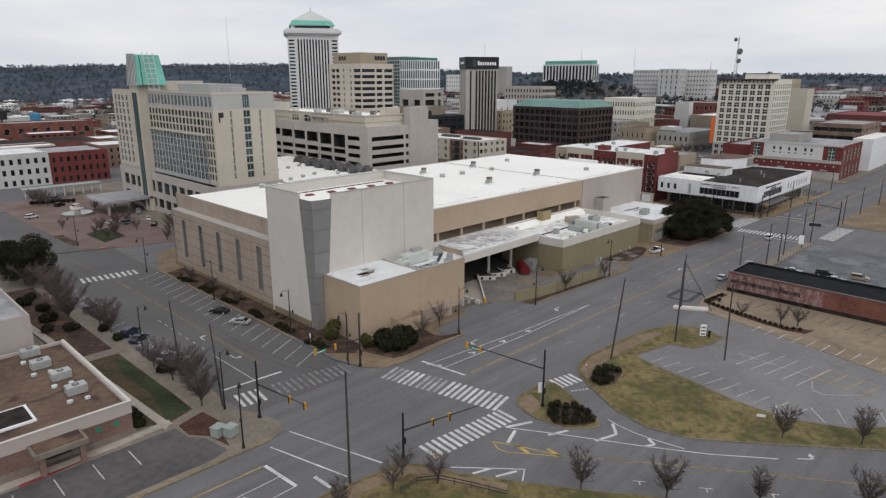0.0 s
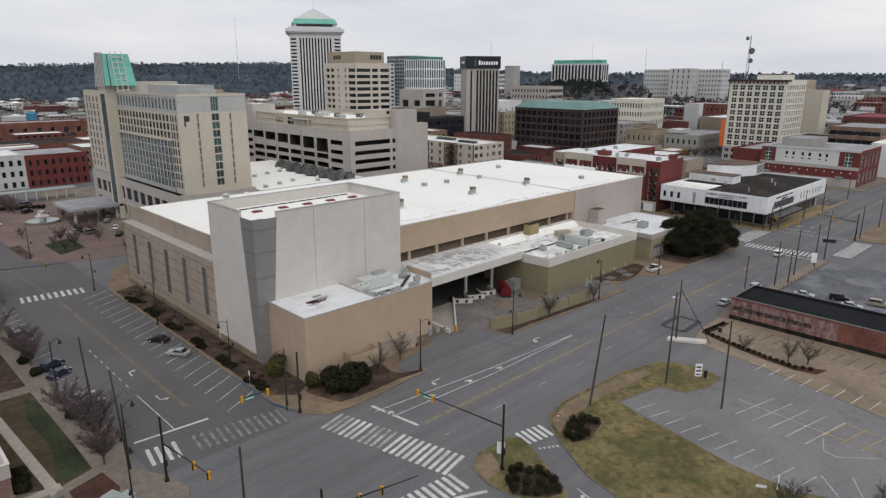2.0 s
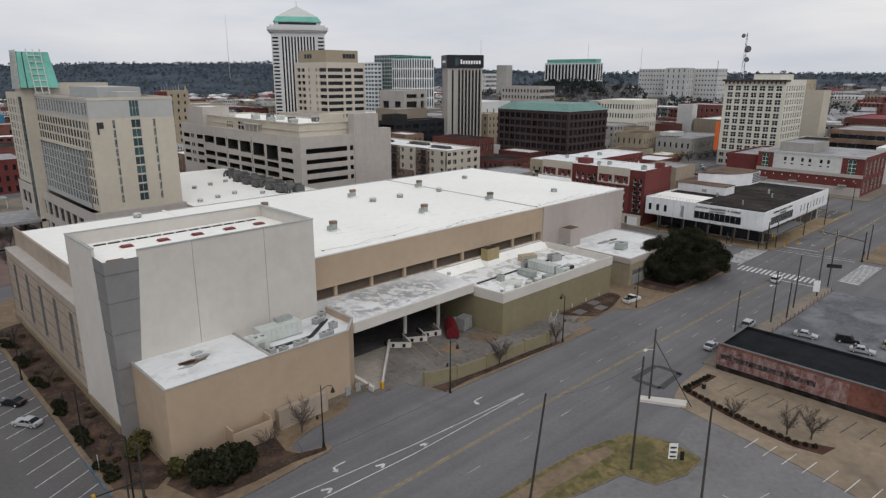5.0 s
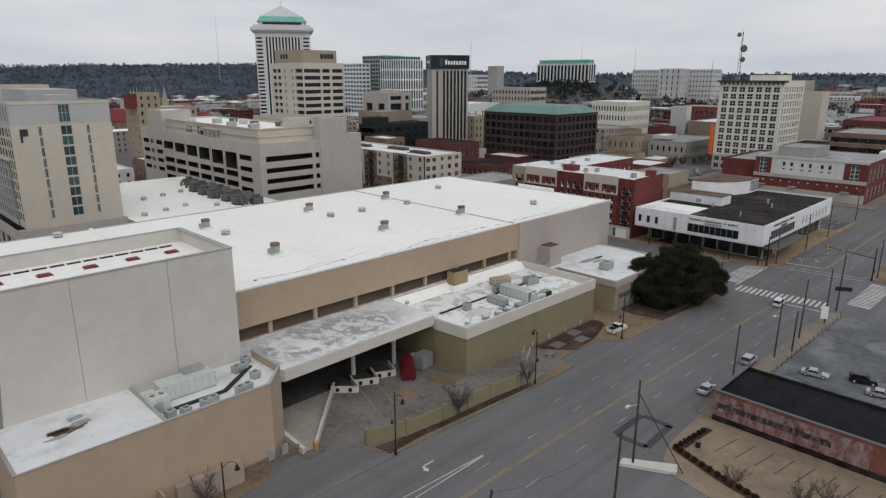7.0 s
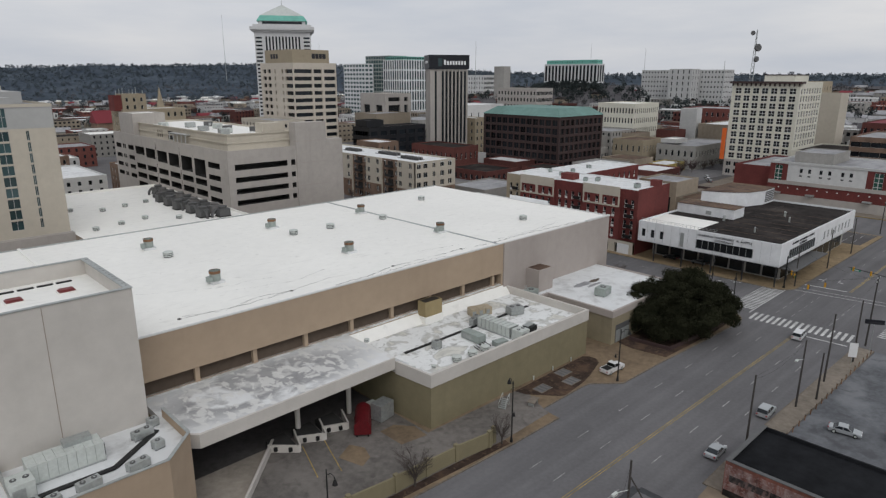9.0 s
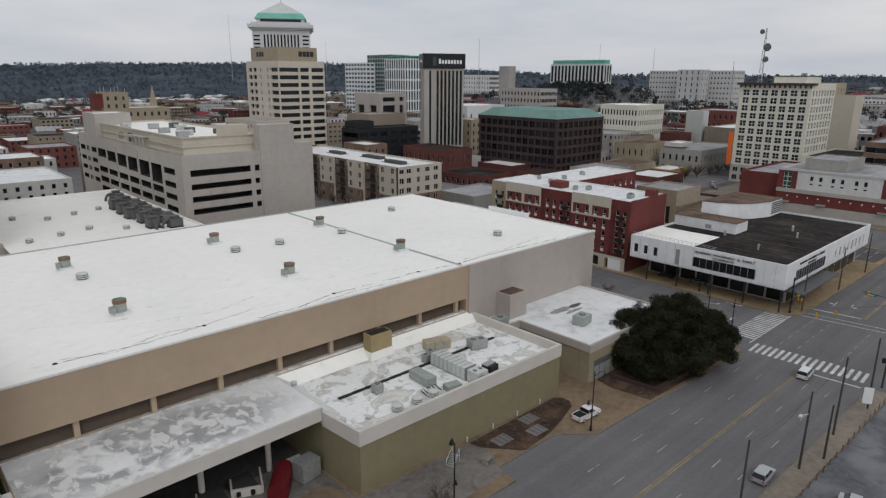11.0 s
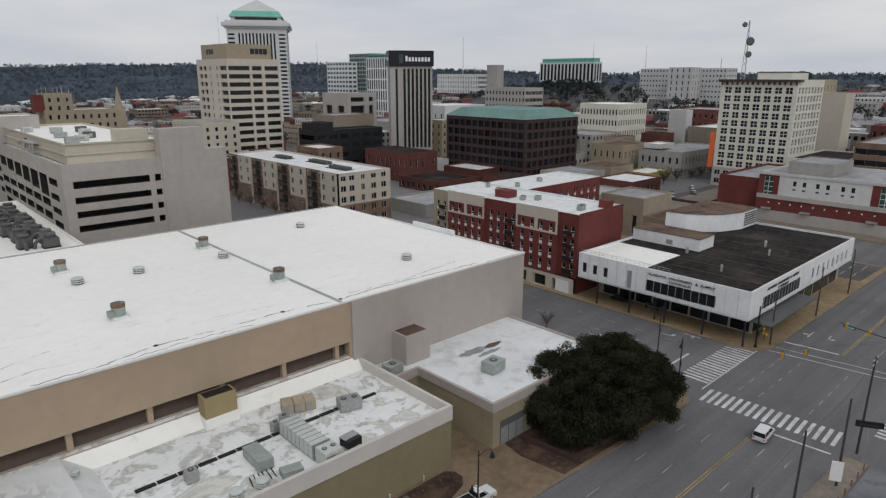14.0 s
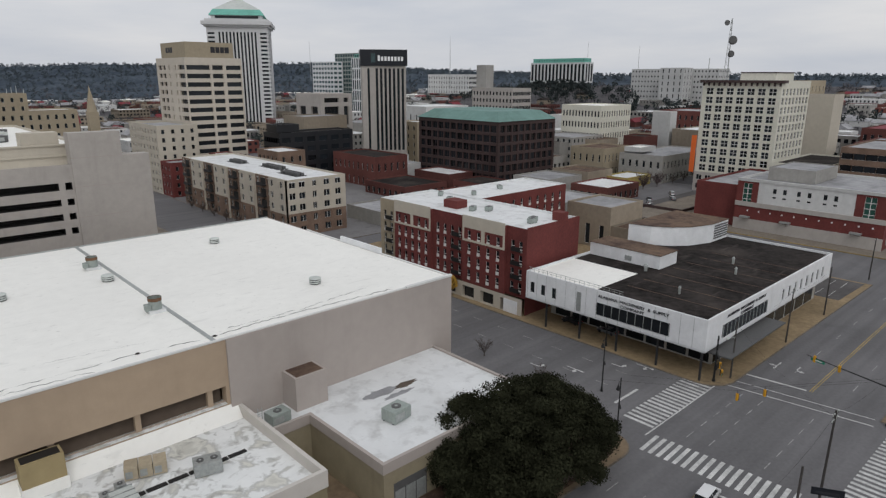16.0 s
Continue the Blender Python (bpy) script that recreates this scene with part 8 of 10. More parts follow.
def car(x, y, rz, color, kind="sedan", name="car", z=0.02, label=""):
    """A parked car facing its +X: body, cabin with glass, wheels, lights."""
    L, W, H = {"sedan": (4.7, 1.85, 1.42), "suv": (4.7, 1.92, 1.75), "van": (4.9, 1.95, 1.85), "pickup": (5.6, 2.0, 1.85)}[kind]
    ob = thing(name, label or f"{color[0]} parked {kind} on worn asphalt", "car", x, y, z, rz, "cars")
    pt = paint(*color)
    sill, belt = 0.28, {"sedan": 0.92, "suv": 1.08, "van": 1.1, "pickup": 1.15}[kind]
    bm = bmesh.new()
    hoods = {"sedan": [(-L / 2, 0.55), (-L / 2 + 0.08, belt - 0.03), (-L * 0.3, belt + 0.02), (L * 0.22, belt), (L / 2 - 0.25, belt - 0.18), (L / 2, 0.6)],
             "suv": [(-L / 2, 0.55), (-L / 2 + 0.05, belt), (-L * 0.3, belt + 0.02), (L * 0.22, belt), (L / 2 - 0.2, belt - 0.14), (L / 2, 0.6)],
             "van": [(-L / 2, 0.5), (-L / 2 + 0.04, belt), (-L * 0.3, belt + 0.02), (L * 0.28, belt), (L / 2 - 0.15, belt - 0.2), (L / 2, 0.6)],
             "pickup": [(-L / 2, 0.55), (-L / 2 + 0.03, belt), (-L * 0.1, belt), (L * 0.2, belt), (L / 2 - 0.12, belt - 0.1), (L / 2, 0.6)]}[kind]
    prof = [(-L / 2 + 0.1, sill)] + hoods + [(L / 2 - 0.1, sill)]
    a = [bm.verts.new((px, -W / 2, pz)) for px, pz in prof]
    b = [bm.verts.new((px, W / 2, pz)) for px, pz in prof]
    for i in range(len(prof)):
        j = (i + 1) % len(prof)
        bm.faces.new((a[i], a[j], b[j], b[i]))
    bm.faces.new(a[::-1])
    bm.faces.new(b)
    bmesh.ops.recalc_face_normals(bm, faces=bm.faces[:])
    bmesh.ops.bevel(bm, geom=bm.edges[:], offset=0.07, segments=2, affect="EDGES")
    part("body", bm, pt, ob)
    cab = {"sedan": (-L * 0.36, -L * 0.2, L * 0.08, L * 0.24), "suv": (-L * 0.49, -L * 0.42, L * 0.08, L * 0.24), "van": (-L * 0.49, -L * 0.46, L * 0.14, L * 0.3), "pickup": (-L * 0.12, -L * 0.08, L * 0.1, L * 0.23)}[kind]
    e = 0.2
    bm = bmesh.new()
    lo = [bm.verts.new(p) for p in ((cab[0], -W / 2 + 0.06, belt), (cab[3], -W / 2 + 0.06, belt), (cab[3], W / 2 - 0.06, belt), (cab[0], W / 2 - 0.06, belt))]
    hi = [bm.verts.new(p) for p in ((cab[1], -W / 2 + e, H - 0.08), (cab[2], -W / 2 + e, H - 0.08), (cab[2], W / 2 - e, H - 0.08), (cab[1], W / 2 - e, H - 0.08))]
    for i in range(4):
        j = (i + 1) % 4
        bm.faces.new((lo[i], lo[j], hi[j], hi[i]))
    bm.faces.new(hi)
    part("glasshouse", bm, "glass", ob, "dark car windows")
    bm = bmesh.new()
    add_prism(bm, [(cab[1] - 0.04, -W / 2 + e - 0.03), (cab[2] + 0.04, -W / 2 + e - 0.03), (cab[2] + 0.04, W / 2 - e + 0.03), (cab[1] - 0.04, W / 2 - e + 0.03)], H - 0.09, H)
    bmesh.ops.bevel(bm, geom=bm.edges[:], offset=0.03, segments=1, affect="EDGES")
    part("roof", bm, pt, ob)
    for s in (-1, 1) if abs(x) < 170 and y < 100 else ():
        for fx in (0.05, 0.5, 0.95) if kind != "pickup" else (0.1, 0.9):
            xl = cab[0] + (cab[3] - cab[0]) * fx
            xh = cab[1] + (cab[2] - cab[1]) * fx
            bm = bmesh.new()
            add_bar(bm, (xl, s * (W / 2 - 0.055), belt), (xh, s * (W / 2 - e + 0.005), H - 0.08), 0.04, n=4)
            part("pillar", bm, pt, ob)
    if kind == "pickup":
        bm = bmesh.new()
        add_box(bm, -L / 2 + 0.12, -L * 0.14, -W / 2 + 0.12, W / 2 - 0.12, belt - 0.02, belt + 0.012)
        part("bed", bm, "rubber", ob, "dark truck bed")
        for s in (-1, 1):
            box_part("bed_rail", ob, pt, -L / 2 + 0.05, -L * 0.12, s * (W / 2 - 0.08) - 0.05, s * (W / 2 - 0.08) + 0.05, belt - 0.02, belt + 0.07)
    for fx in (-0.31, 0.32):
        for s in (-1, 1):
            bm = bmesh.new()
            add_cyl(bm, 0, 0, -0.11, 0.11, 0.34, n=14)
            w = part("wheel", bm, "rubber", ob)
            w.matrix_basis = pose(fx * L, s * (W / 2 - 0.1), 0.34, 90, 0, 0)
            if abs(x) < 170 and y < 100:
                bm = bmesh.new()
                add_cyl(bm, 0, 0, -0.125, 0.125, 0.2, n=10)
                part("rim", bm, "metal_light", w)
    for s in (-1, 1):
        box_part("headlight", ob, "sign_white", L / 2 - 0.12, L / 2 + 0.01, s * W * 0.34 - 0.18, s * W * 0.34 + 0.18, 0.62, 0.76)
        box_part("tail_light", ob, "red_paint", -L / 2 - 0.01, -L / 2 + 0.08, s * W * 0.4 - 0.12, s * W * 0.4 + 0.12, 0.68, 0.9)
    return ob


WHITE, SILVER, BLACK, BLUE, GREY, TAN = ("white", (0.7, 0.7, 0.7)), ("silver", (0.4, 0.42, 0.43)), ("black", (0.015, 0.016, 0.018)), ("dark blue", (0.02, 0.03, 0.06)), ("grey", (0.14, 0.15, 0.16)), ("tan", (0.35, 0.3, 0.22))
car(162.6, -49.6, 4, WHITE, "van", "van", label="white boxy four-wheel-drive on the street")
car(118.2, -30.2, -4, WHITE, "pickup", "pickup_truck", 0.16, label="white pickup parked on the pavement")
car(-6.6, 17.6, 125, BLACK, "sedan")
car(-6.4, 7.8, 125, SILVER, "sedan")
for x, y, c, k in ((-26.6, 18.6, BLUE, "suv"), (-26.6, 13.8, BLUE, "sedan"), (-26.4, 0.6, SILVER, "sedan"), (-26, -3.6, GREY, "sedan"), (-27.4, 40, GREY, "suv")):
    car(x, y, 35, c, k, z=0.17)
car(104.6, -56.6, 2, SILVER, "sedan")
car(122.8, -57.3, 2, SILVER, "suv")
car(125.5, -68.5, -80, SILVER, "sedan", z=0.06)
car(128.8, -75.8, -75, BLACK, "suv", z=0.06)
car(124.8, -79.5, -80, SILVER, "sedan", z=0.06)
car(131, -84, -80, TAN, "suv", z=0.06)
for x, y, rz, c, k in ((-9, 169, 10, WHITE, "suv"), (10, 180, 30, WHITE, "sedan"), (6, 188, 30, BLACK, "suv"), (26, 153, 70, WHITE, "sedan"), (24, 148, 70, GREY, "suv"), (22.6, 134, 70, WHITE, "sedan"), (20, 122, 60, BLACK, "suv"), (14, 132, 20, GREY, "suv"), (10, 136, 20, SILVER, "sedan"), (9.6, 206, 20, GREY, "suv")):
    car(x, y, rz, c, k, z=0.12)
for x, y, rz, c in ((201.7, 0.6, 90, BLACK), (202.4, -8.4, 90, GREY), (278, -20, 0, BLACK)):
    car(x, y, rz, c, "sedan", z=0.18)
for k in range(8):
    car(226 + 4.5 * (k % 4), 84 + 8 * (k // 4), 90, (SILVER, GREY, WHITE, BLACK)[k % 4], "sedan", z=0.16)
for k in range(6):
    car(340 + 7 * k, 60 + 4 * (k % 3), 40, (WHITE, SILVER, BLACK, GREY)[k % 4], "suv" if k % 2 else "sedan", z=0.02)

# ---- low timber fence at the southern corner ----
fence = thing("timber_fence", "low weathered timber fence on the verge", "fence")
fp = [(-22, -64.6), (-19, -64.4), (-16.4, -66.2), (-15.4, -68.2), (-14.4, -70.4), (-13.4, -72.8), (-12.4, -75.2)]
for (ax, ay), (bx, by) in zip(fp, fp[1:]):
    bm = bmesh.new()
    add_cyl(bm, ax, ay, 0.1, 1.25, 0.07, n=6)
    part("post", bm, "pole_wood", fence)
    for z in (0.55, 1.0):
        bm = bmesh.new()
        add_prism(bm, line(ax, ay, bx, by, 0.05), z, z + 0.14)
        part("rail", bm, "pole_wood", fence)

# ---- short posts along the southern pavement ----
for k in range(20):
    ob = thing("bollard", "short rusty steel post beside the pavement", "bollard", 111.5 + 2.75 * k, -62.5 - 0.028 * k, 0.05, 0, "pavement posts")
    bm = bmesh.new()
    add_cyl(bm, 0, 0, 0, 1.0, 0.09, 0.09, 7)
    part("post", bm, "rust", ob)
    bm = bmesh.new()
    add_cyl(bm, 0, 0, 1.0, 1.08, 0.11, 0.06, 7)
    part("cap", bm, "black_metal", ob)
bin_ob = thing("litter_bin", "black litter bin on the concrete lot", "litter bin", 85.6, -63.6, 0.12)
bm = bmesh.new()
add_cyl(bm, 0, 0, 0, 1.0, 0.36, 0.42, 12)
part("drum", bm, "black_metal", bin_ob)
bm = bmesh.new()
add_cyl(bm, 0, 0, 1.0, 1.15, 0.46, 0.3, 12)
part("lid", bm, "metal_dark", bin_ob)


# ---- low building with roof units on the western block ----
clinic = thing("low_office", "low brick office with white fascia and gravel roof", "building")
shell(clinic, -90, -41.3, -22.8, 11, 0, 3.6, "brick_pink", "roof_brown", 0.2, "WSEN")
bm = bmesh.new()
add_box(bm, -90.1, -41.2, -22.95, -22.3, 3.5, 5.5)
add_box(bm, -41.9, -41.2, -22.3, 11.1, 3.5, 5.5)
add_box(bm, -90.1, -41.9, 10.5, 11.1, 3.5, 5.5)
part("fascia", bm, "stucco_grey", clinic)
for q in ((-90.2, -41.1, -23.05, -22.6), (-41.55, -41.1, -22.6, 11.2)):
    box_part("roof_edge", clinic, "stucco_white", *q, 5.5, 5.62)
box_part("roof", clinic, "roof_brown", -90, -41.9, -22.3, 10.5, 4.6, 5.0, "brown gravel roof")
box_part("stone_band", clinic, "concrete", -90, -41.1, -23.05, -22.8, 0, 0.7)
box_part("door", clinic, "frame_dark", -53.6, -50.2, -22.98, -22.8, 0.2, 3.0)
porch = box_part("porch_roof", clinic, "concrete", -55.6, -48.6, -26.6, -22.9, 3.0, 3.8)
box_part("porch_cover", clinic, "roof_brown", -55.2, -49, -26.2, -22.9, 3.8, 3.86)
for x in (-55, -49.8):
    box_part("porch_pier", clinic, "brick_pink", x, x + 0.7, -26.3, -25.6, 0, 3.0)
for x in (-46.6, -44):
    box_part("wall_sign", clinic, "sign_green", x, x + 0.8, -22.9, -22.8, 2.2, 2.9)
box_part("skylight_kerb", clinic, "white_panel", -60, -53, -18.5, -12.2, 5.0, 5.35)
box_part("skylight", clinic, "roof_dark", -59.6, -53.4, -18.1, -12.6, 5.35, 5.4)
for k, (x, y) in enumerate(((-47.4, 8.4), (-47.4, 1.6), (-46.2, -5.6), (-46.0, -13))):
    ac_unit(x, y, 5.0, 3.0, 2.0, 1.5, 0, 1, "metal_grey", "pale rooftop air conditioner on the low office")
    mushroom_vent(x - 1.8, y - 3, 5.0, 0.55)
    mushroom_vent(x + 0.6, y - 3.4, 5.0, 0.5)
slab("red_mat", [(-58, -27), (-57, -24), (-46.5, -24), (-46, -25.4)], "red_vent", 0.22, 0.1, "faded red painted apron", "apron", False, "")
slab("footpath", [(-90, -26.8), (-44, -25.6), (-36, -24.8), (-36, -23.2), (-44, -24), (-90, -25)], "concrete_pale", 0.235, 0.1, "pale concrete footpath", "footpath", False)
whiteb = thing("white_building", "plain white rendered building", "building")
shell(whiteb, -100, -45.4, 14, 52, 0, 11, "stucco_grey", "roof_grey", 0.6, "WSEN")
marking("parking_lines", "white parking lines", [line(-44 - 5 * k, -28, -44 - 5 * k, -33, 0.13) for k in range(9)], z=0.22)


# ---- trees and shrubs ----
def branches(seed, h, spread, levels, trunk_r, fork=3, first=0.3, droop=0.0):
    """Tapered limbs of a bare tree as a list of (p, q, r0, r1)."""
    rnd = random.Random(seed)
    out = []

    def grow(p, d, length, r, level):
        n = 2 if level < levels else 1
        for s in range(n):
            q = p + d * (length / n)
            r1 = r * (0.82 if level < levels else 0.35)
            out.append((p.copy(), q.copy(), r, r1))
            p, r = q, r1
            d = (d + Vector((rnd.uniform(-0.12, 0.12), rnd.uniform(-0.12, 0.12), rnd.uniform(0, 0.1) - droop))).normalized()
        if level >= levels:
            return
        k = fork + (1 if rnd.random() < 0.5 else 0)
        a0 = rnd.uniform(0, 6.28)
        for i in range(k):
            a = a0 + i * 6.283 / k + rnd.uniform(-0.4, 0.4)
            tilt = spread * rnd.uniform(0.6, 1.2) if i else spread * 0.35
            side = Vector((math.cos(a), math.sin(a), 0))
            nd = (d * math.cos(tilt) + side * math.sin(tilt)).normalized()
            grow(p, nd, length * rnd.uniform(0.6, 0.82), r * rnd.uniform(0.55, 0.72), level + 1)

    grow(Vector((0, 0, 0)), Vector((0, 0, 1)), h * first, trunk_r, 0)
    return out


def vase_tree(seed, h, spread, stems=8, side=4):
    """Several stems from a low fork, arching out, with side limbs and fine twigs all along."""
    rnd = random.Random(seed)
    out = [(Vector((0, 0, 0)), Vector((0, 0, 0.9)), 0.17, 0.14)]
    for k in range(stems):
        a = k * 6.283 / stems + rnd.uniform(-0.25, 0.25)
        reach = spread * rnd.uniform(0.6, 1.0) * (0.35 if k % 3 == 0 else 0.85)
        top = h * rnd.uniform(0.8, 1.0)
        p, n = Vector((0, 0, 0.8)), 8
        for s in range(1, n + 1):
            f = s / n
            q = Vector((math.cos(a) * reach * f ** 1.4, math.sin(a) * reach * f ** 1.4, 0.8 + (top - 0.8) * f)) + Vector((rnd.uniform(-0.1, 0.1), rnd.uniform(-0.1, 0.1), 0))
            r = 0.085 * (1 - f) + 0.014
            out.append((p.copy(), q.copy(), r + 0.01, r))
            for b in range(side if s > 1 else 0):
                c = a + rnd.uniform(-1.7, 1.7)
                d = Vector((math.cos(c), math.sin(c), rnd.uniform(0.3, 1.1))).normalized()
                m = p.lerp(q, rnd.random())
                length = rnd.uniform(1.0, 2.3) * (1.15 - 0.55 * f)
                for t in range(3):
                    e = m + d * length / 3
                    out.append((m.copy(), e.copy(), 0.026 - 0.006 * t, 0.02 - 0.006 * t))
                    for w in range(4):
                        g = (d + Vector((rnd.uniform(-0.9, 0.9), rnd.uniform(-0.9, 0.9), rnd.uniform(-0.2, 0.8)))).normalized()
                        o = m.lerp(e, rnd.random())
                        out.append((o, o + g * rnd.uniform(0.35, 0.9), 0.01, 0.006))
                    m = e
                    d = (d + Vector((rnd.uniform(-0.25, 0.25), rnd.uniform(-0.25, 0.25), 0.12))).normalized()
            p = q
    return out


def limbs_mesh(name, segs, material, thin=0.009):
    vs, fs = [], []
    for p, q, r0, r1 in segs:
        r0, r1 = max(r0, thin), max(r1, thin)
        d = (q - p).normalized()
        u = d.cross(Vector((0.3, 0.2, 1))).normalized()
        v = d.cross(u)
        n = 6 if r0 > 0.08 else 3
        b = len(vs)
        for c, r in ((p, r0), (q, r1)):
            for i in range(n):
                a = 2 * math.pi * i / n
                vs.append(tuple(c + (u * math.cos(a) + v * math.sin(a)) * r))
        for i in range(n):
            fs.append((b + i, b + (i + 1) % n, b + n + (i + 1) % n, b + n + i))
    me = bpy.data.meshes.new(name)
    me.from_pydata(vs, [], fs)
    me.materials.append(M[material])
    return me


BARE = {}


def bare_tree(x, y, kind, s=1.0, rz=0, z=0.18):
    """A leafless tree: trunk with main limbs, and the fine twigs as its crown."""
    if kind not in BARE:
        if kind == "spread":
            segs = vase_tree(11, 6.4, 5.2)
            mat, lab = "bark_red", "leafless ornamental tree with reddish twigs"
        elif kind == "street":
            segs = vase_tree(17, 6.6, 3.4, 7, 3)
            mat, lab = "bark", "young leafless street tree"
        else:
            segs = vase_tree(23, 4.8, 3.6, 6, 2)
            mat, lab = "bark", "small leafless spreading tree"
        BARE[kind] = (limbs_mesh("trunk", [g for g in segs if g[2] > 0.05], mat), limbs_mesh("twigs", [g for g in segs if g[2] <= 0.05], mat, 0.008 if kind == "low" else 0.013), lab)
    a, b, lab = BARE[kind]
    ob = thing("bare_tree", lab, "tree", x, y, z, rz, "bare trees")
    ob.scale = (s, s, s)
    shared("trunk", a, ob, Matrix())
    shared("crown", b, ob, Matrix())
    return ob


def leaf_cloud(name, lobes, count, size, material, seed, fuzz=0.0):
    """Many small leaf clumps on and in lobes (x, y, z, rx, ry, rz)."""
    rng = np.random.default_rng(seed)
    w = np.array([l[3] * l[4] for l in lobes])
    pick = rng.choice(len(lobes), count, p=w / w.sum())
    lob = np.array(lobes)[pick]
    d = rng.normal(size=(count, 3))
    d /= np.linalg.norm(d, axis=1)[:, None]
    rad = 1 - 0.45 * rng.random(count) ** 2.2 + rng.normal(0, 0.075, count)
    c = lob[:, :3] + d * lob[:, 3:6] * rad[:, None]
    c += rng.normal(0, 1, (count, 3)) * fuzz
    n = d + rng.normal(0, 0.55, (count, 3))
    n /= np.linalg.norm(n, axis=1)[:, None]
    u = np.cross(n, rng.normal(size=(count, 3)))
    u /= np.linalg.norm(u, axis=1)[:, None]
    v = np.cross(n, u)
    s = size * rng.uniform(0.5, 1.3, (count, 1))
    quad = np.stack([c - u * s - v * s * 0.3, c + v * s * -0.9 + n * s * 0.2, c + u * s + v * s * 0.2, c + v * s * 0.9 - n * s * 0.15], 1).reshape(-1, 3)
    me = bpy.data.meshes.new(name)
    me.from_pydata(quad.tolist(), [], np.arange(count * 4).reshape(-1, 4).tolist())
    me.materials.append(M[material])
    return me


# the evergreen oak beside the wing
oak = thing("live_oak", "broad dark evergreen oak in a mulch bed", "tree", 150.2, -28.0, 0.2)
rnd = random.Random(4)
lobes = []
for k in range(230):
    a = rnd.uniform(0, 6.283)
    r = 13.4 * math.sqrt(rnd.random())
    z = 3.2 + 9.6 * (1 - (r / 14.8) ** 2.2) * rnd.uniform(0.55, 1.0)
    q = rnd.uniform(0.7, 1.7)
    lobes.append((r * math.cos(a) * 1.06, r * math.sin(a) * 0.88, z, q, q, q * 0.62))
for k in range(46):
    a = k * 6.283 / 46 + rnd.uniform(-0.2, 0.2)
    q = rnd.uniform(0.9, 1.9)
    lobes.append(((12.0 + rnd.uniform(-1, 2.2)) * math.cos(a), (9.8 + rnd.uniform(-1, 1.8)) * math.sin(a), rnd.uniform(2.2, 6.0), q, q, q * 0.7))
for k in range(60):
    q = rnd.uniform(1.0, 2.0)
    lobes.append((rnd.uniform(-13.6, -4.5), rnd.uniform(-8.8, 7.5), rnd.uniform(1.2, 5.2), q, q, q * 0.75))
lobes.append((0, 0, 5.6, 11.2, 9.2, 3.6))
lobes.append((-1, 0.5, 7.6, 7.5, 6.2, 3.4))
part_me = leaf_cloud("crown", lobes, 210000, 0.14, "leaf_oak", 3, 0.22)
shared("crown", part_me, oak, Matrix())
shared("trunk", limbs_mesh("trunk", branches(3, 11, 0.75, 4, 0.6, 3, 0.22), "bark"), oak, Matrix())


def shrub(x, y, r, h, seed, material="leaf_shrub", n=700, z=0.18, label="dark clipped evergreen shrub"):
    ob = thing("shrub", label, "shrub", x, y, z, 0, "shrubs")
    rr = random.Random(seed)
    lo = [(rr.uniform(-0.4, 0.4) * r, rr.uniform(-0.4, 0.4) * r, h * rr.uniform(0.35, 0.6), r * rr.uniform(0.55, 0.8), r * rr.uniform(0.55, 0.8), h * rr.uniform(0.38, 0.5)) for _ in range(5)]
    shared("foliage", leaf_cloud("foliage", lo, n, 0.16 + 0.05 * r, material, seed), ob, Matrix())
    bm = bmesh.new()
    for k in range(4):
        add_bar(bm, (0, 0, 0), (0.3 * r * math.cos(k * 1.6), 0.3 * r * math.sin(k * 1.6), h * 0.7), 0.05, 0.02, 4)
    part("woody_base", bm, "bark", ob)
    return ob


for k, (x, y, r, h) in enumerate(((8.0, -25.2, 2.1, 3.9), (11.2, -26.2, 2.4, 4.0), (9.4, -28.4, 2.3, 3.2), (12.8, -28.2, 2.3, 3.4), (14.4, -26.4, 1.9, 3.0), (7.2, -27.6, 1.6, 2.6))):
    shrub(x, y, r, h, 40 + k, n=1500)
shrub(3.2, -14.5, 2.0, 4.2, 60, "leaf_olive", 1500, label="tall olive-green shrub against the tower")
shrub(5.0, -23.2, 1.5, 3.0, 61, "leaf_olive", 900, label="olive-green shrub at the block's corner")
def ball_shrub(x, y, r, seed, z=0.18, h=None):
    """A clipped round shrub: tight leaf shell over a woody core."""
    h = h or 1.7 * r
    ob = thing("shrub", "dark clipped round evergreen shrub", "shrub", x, y, z, 0, "clipped shrubs")
    shared("foliage", leaf_cloud("foliage", [(0, 0, h * 0.5, r, r, h * 0.5), (0, 0, h * 0.48, r * 0.8, r * 0.8, h * 0.42)], int(620 * r * r + 120), 0.09, "leaf_shrub", seed), ob, Matrix())
    bm = bmesh.new()
    for k in range(4):
        add_bar(bm, (0, 0, 0), (0.4 * r * math.cos(k * 1.6), 0.4 * r * math.sin(k * 1.6), h * 0.7), 0.05, 0.02, 4)
    part("woody_base", bm, "bark", ob)
    return ob


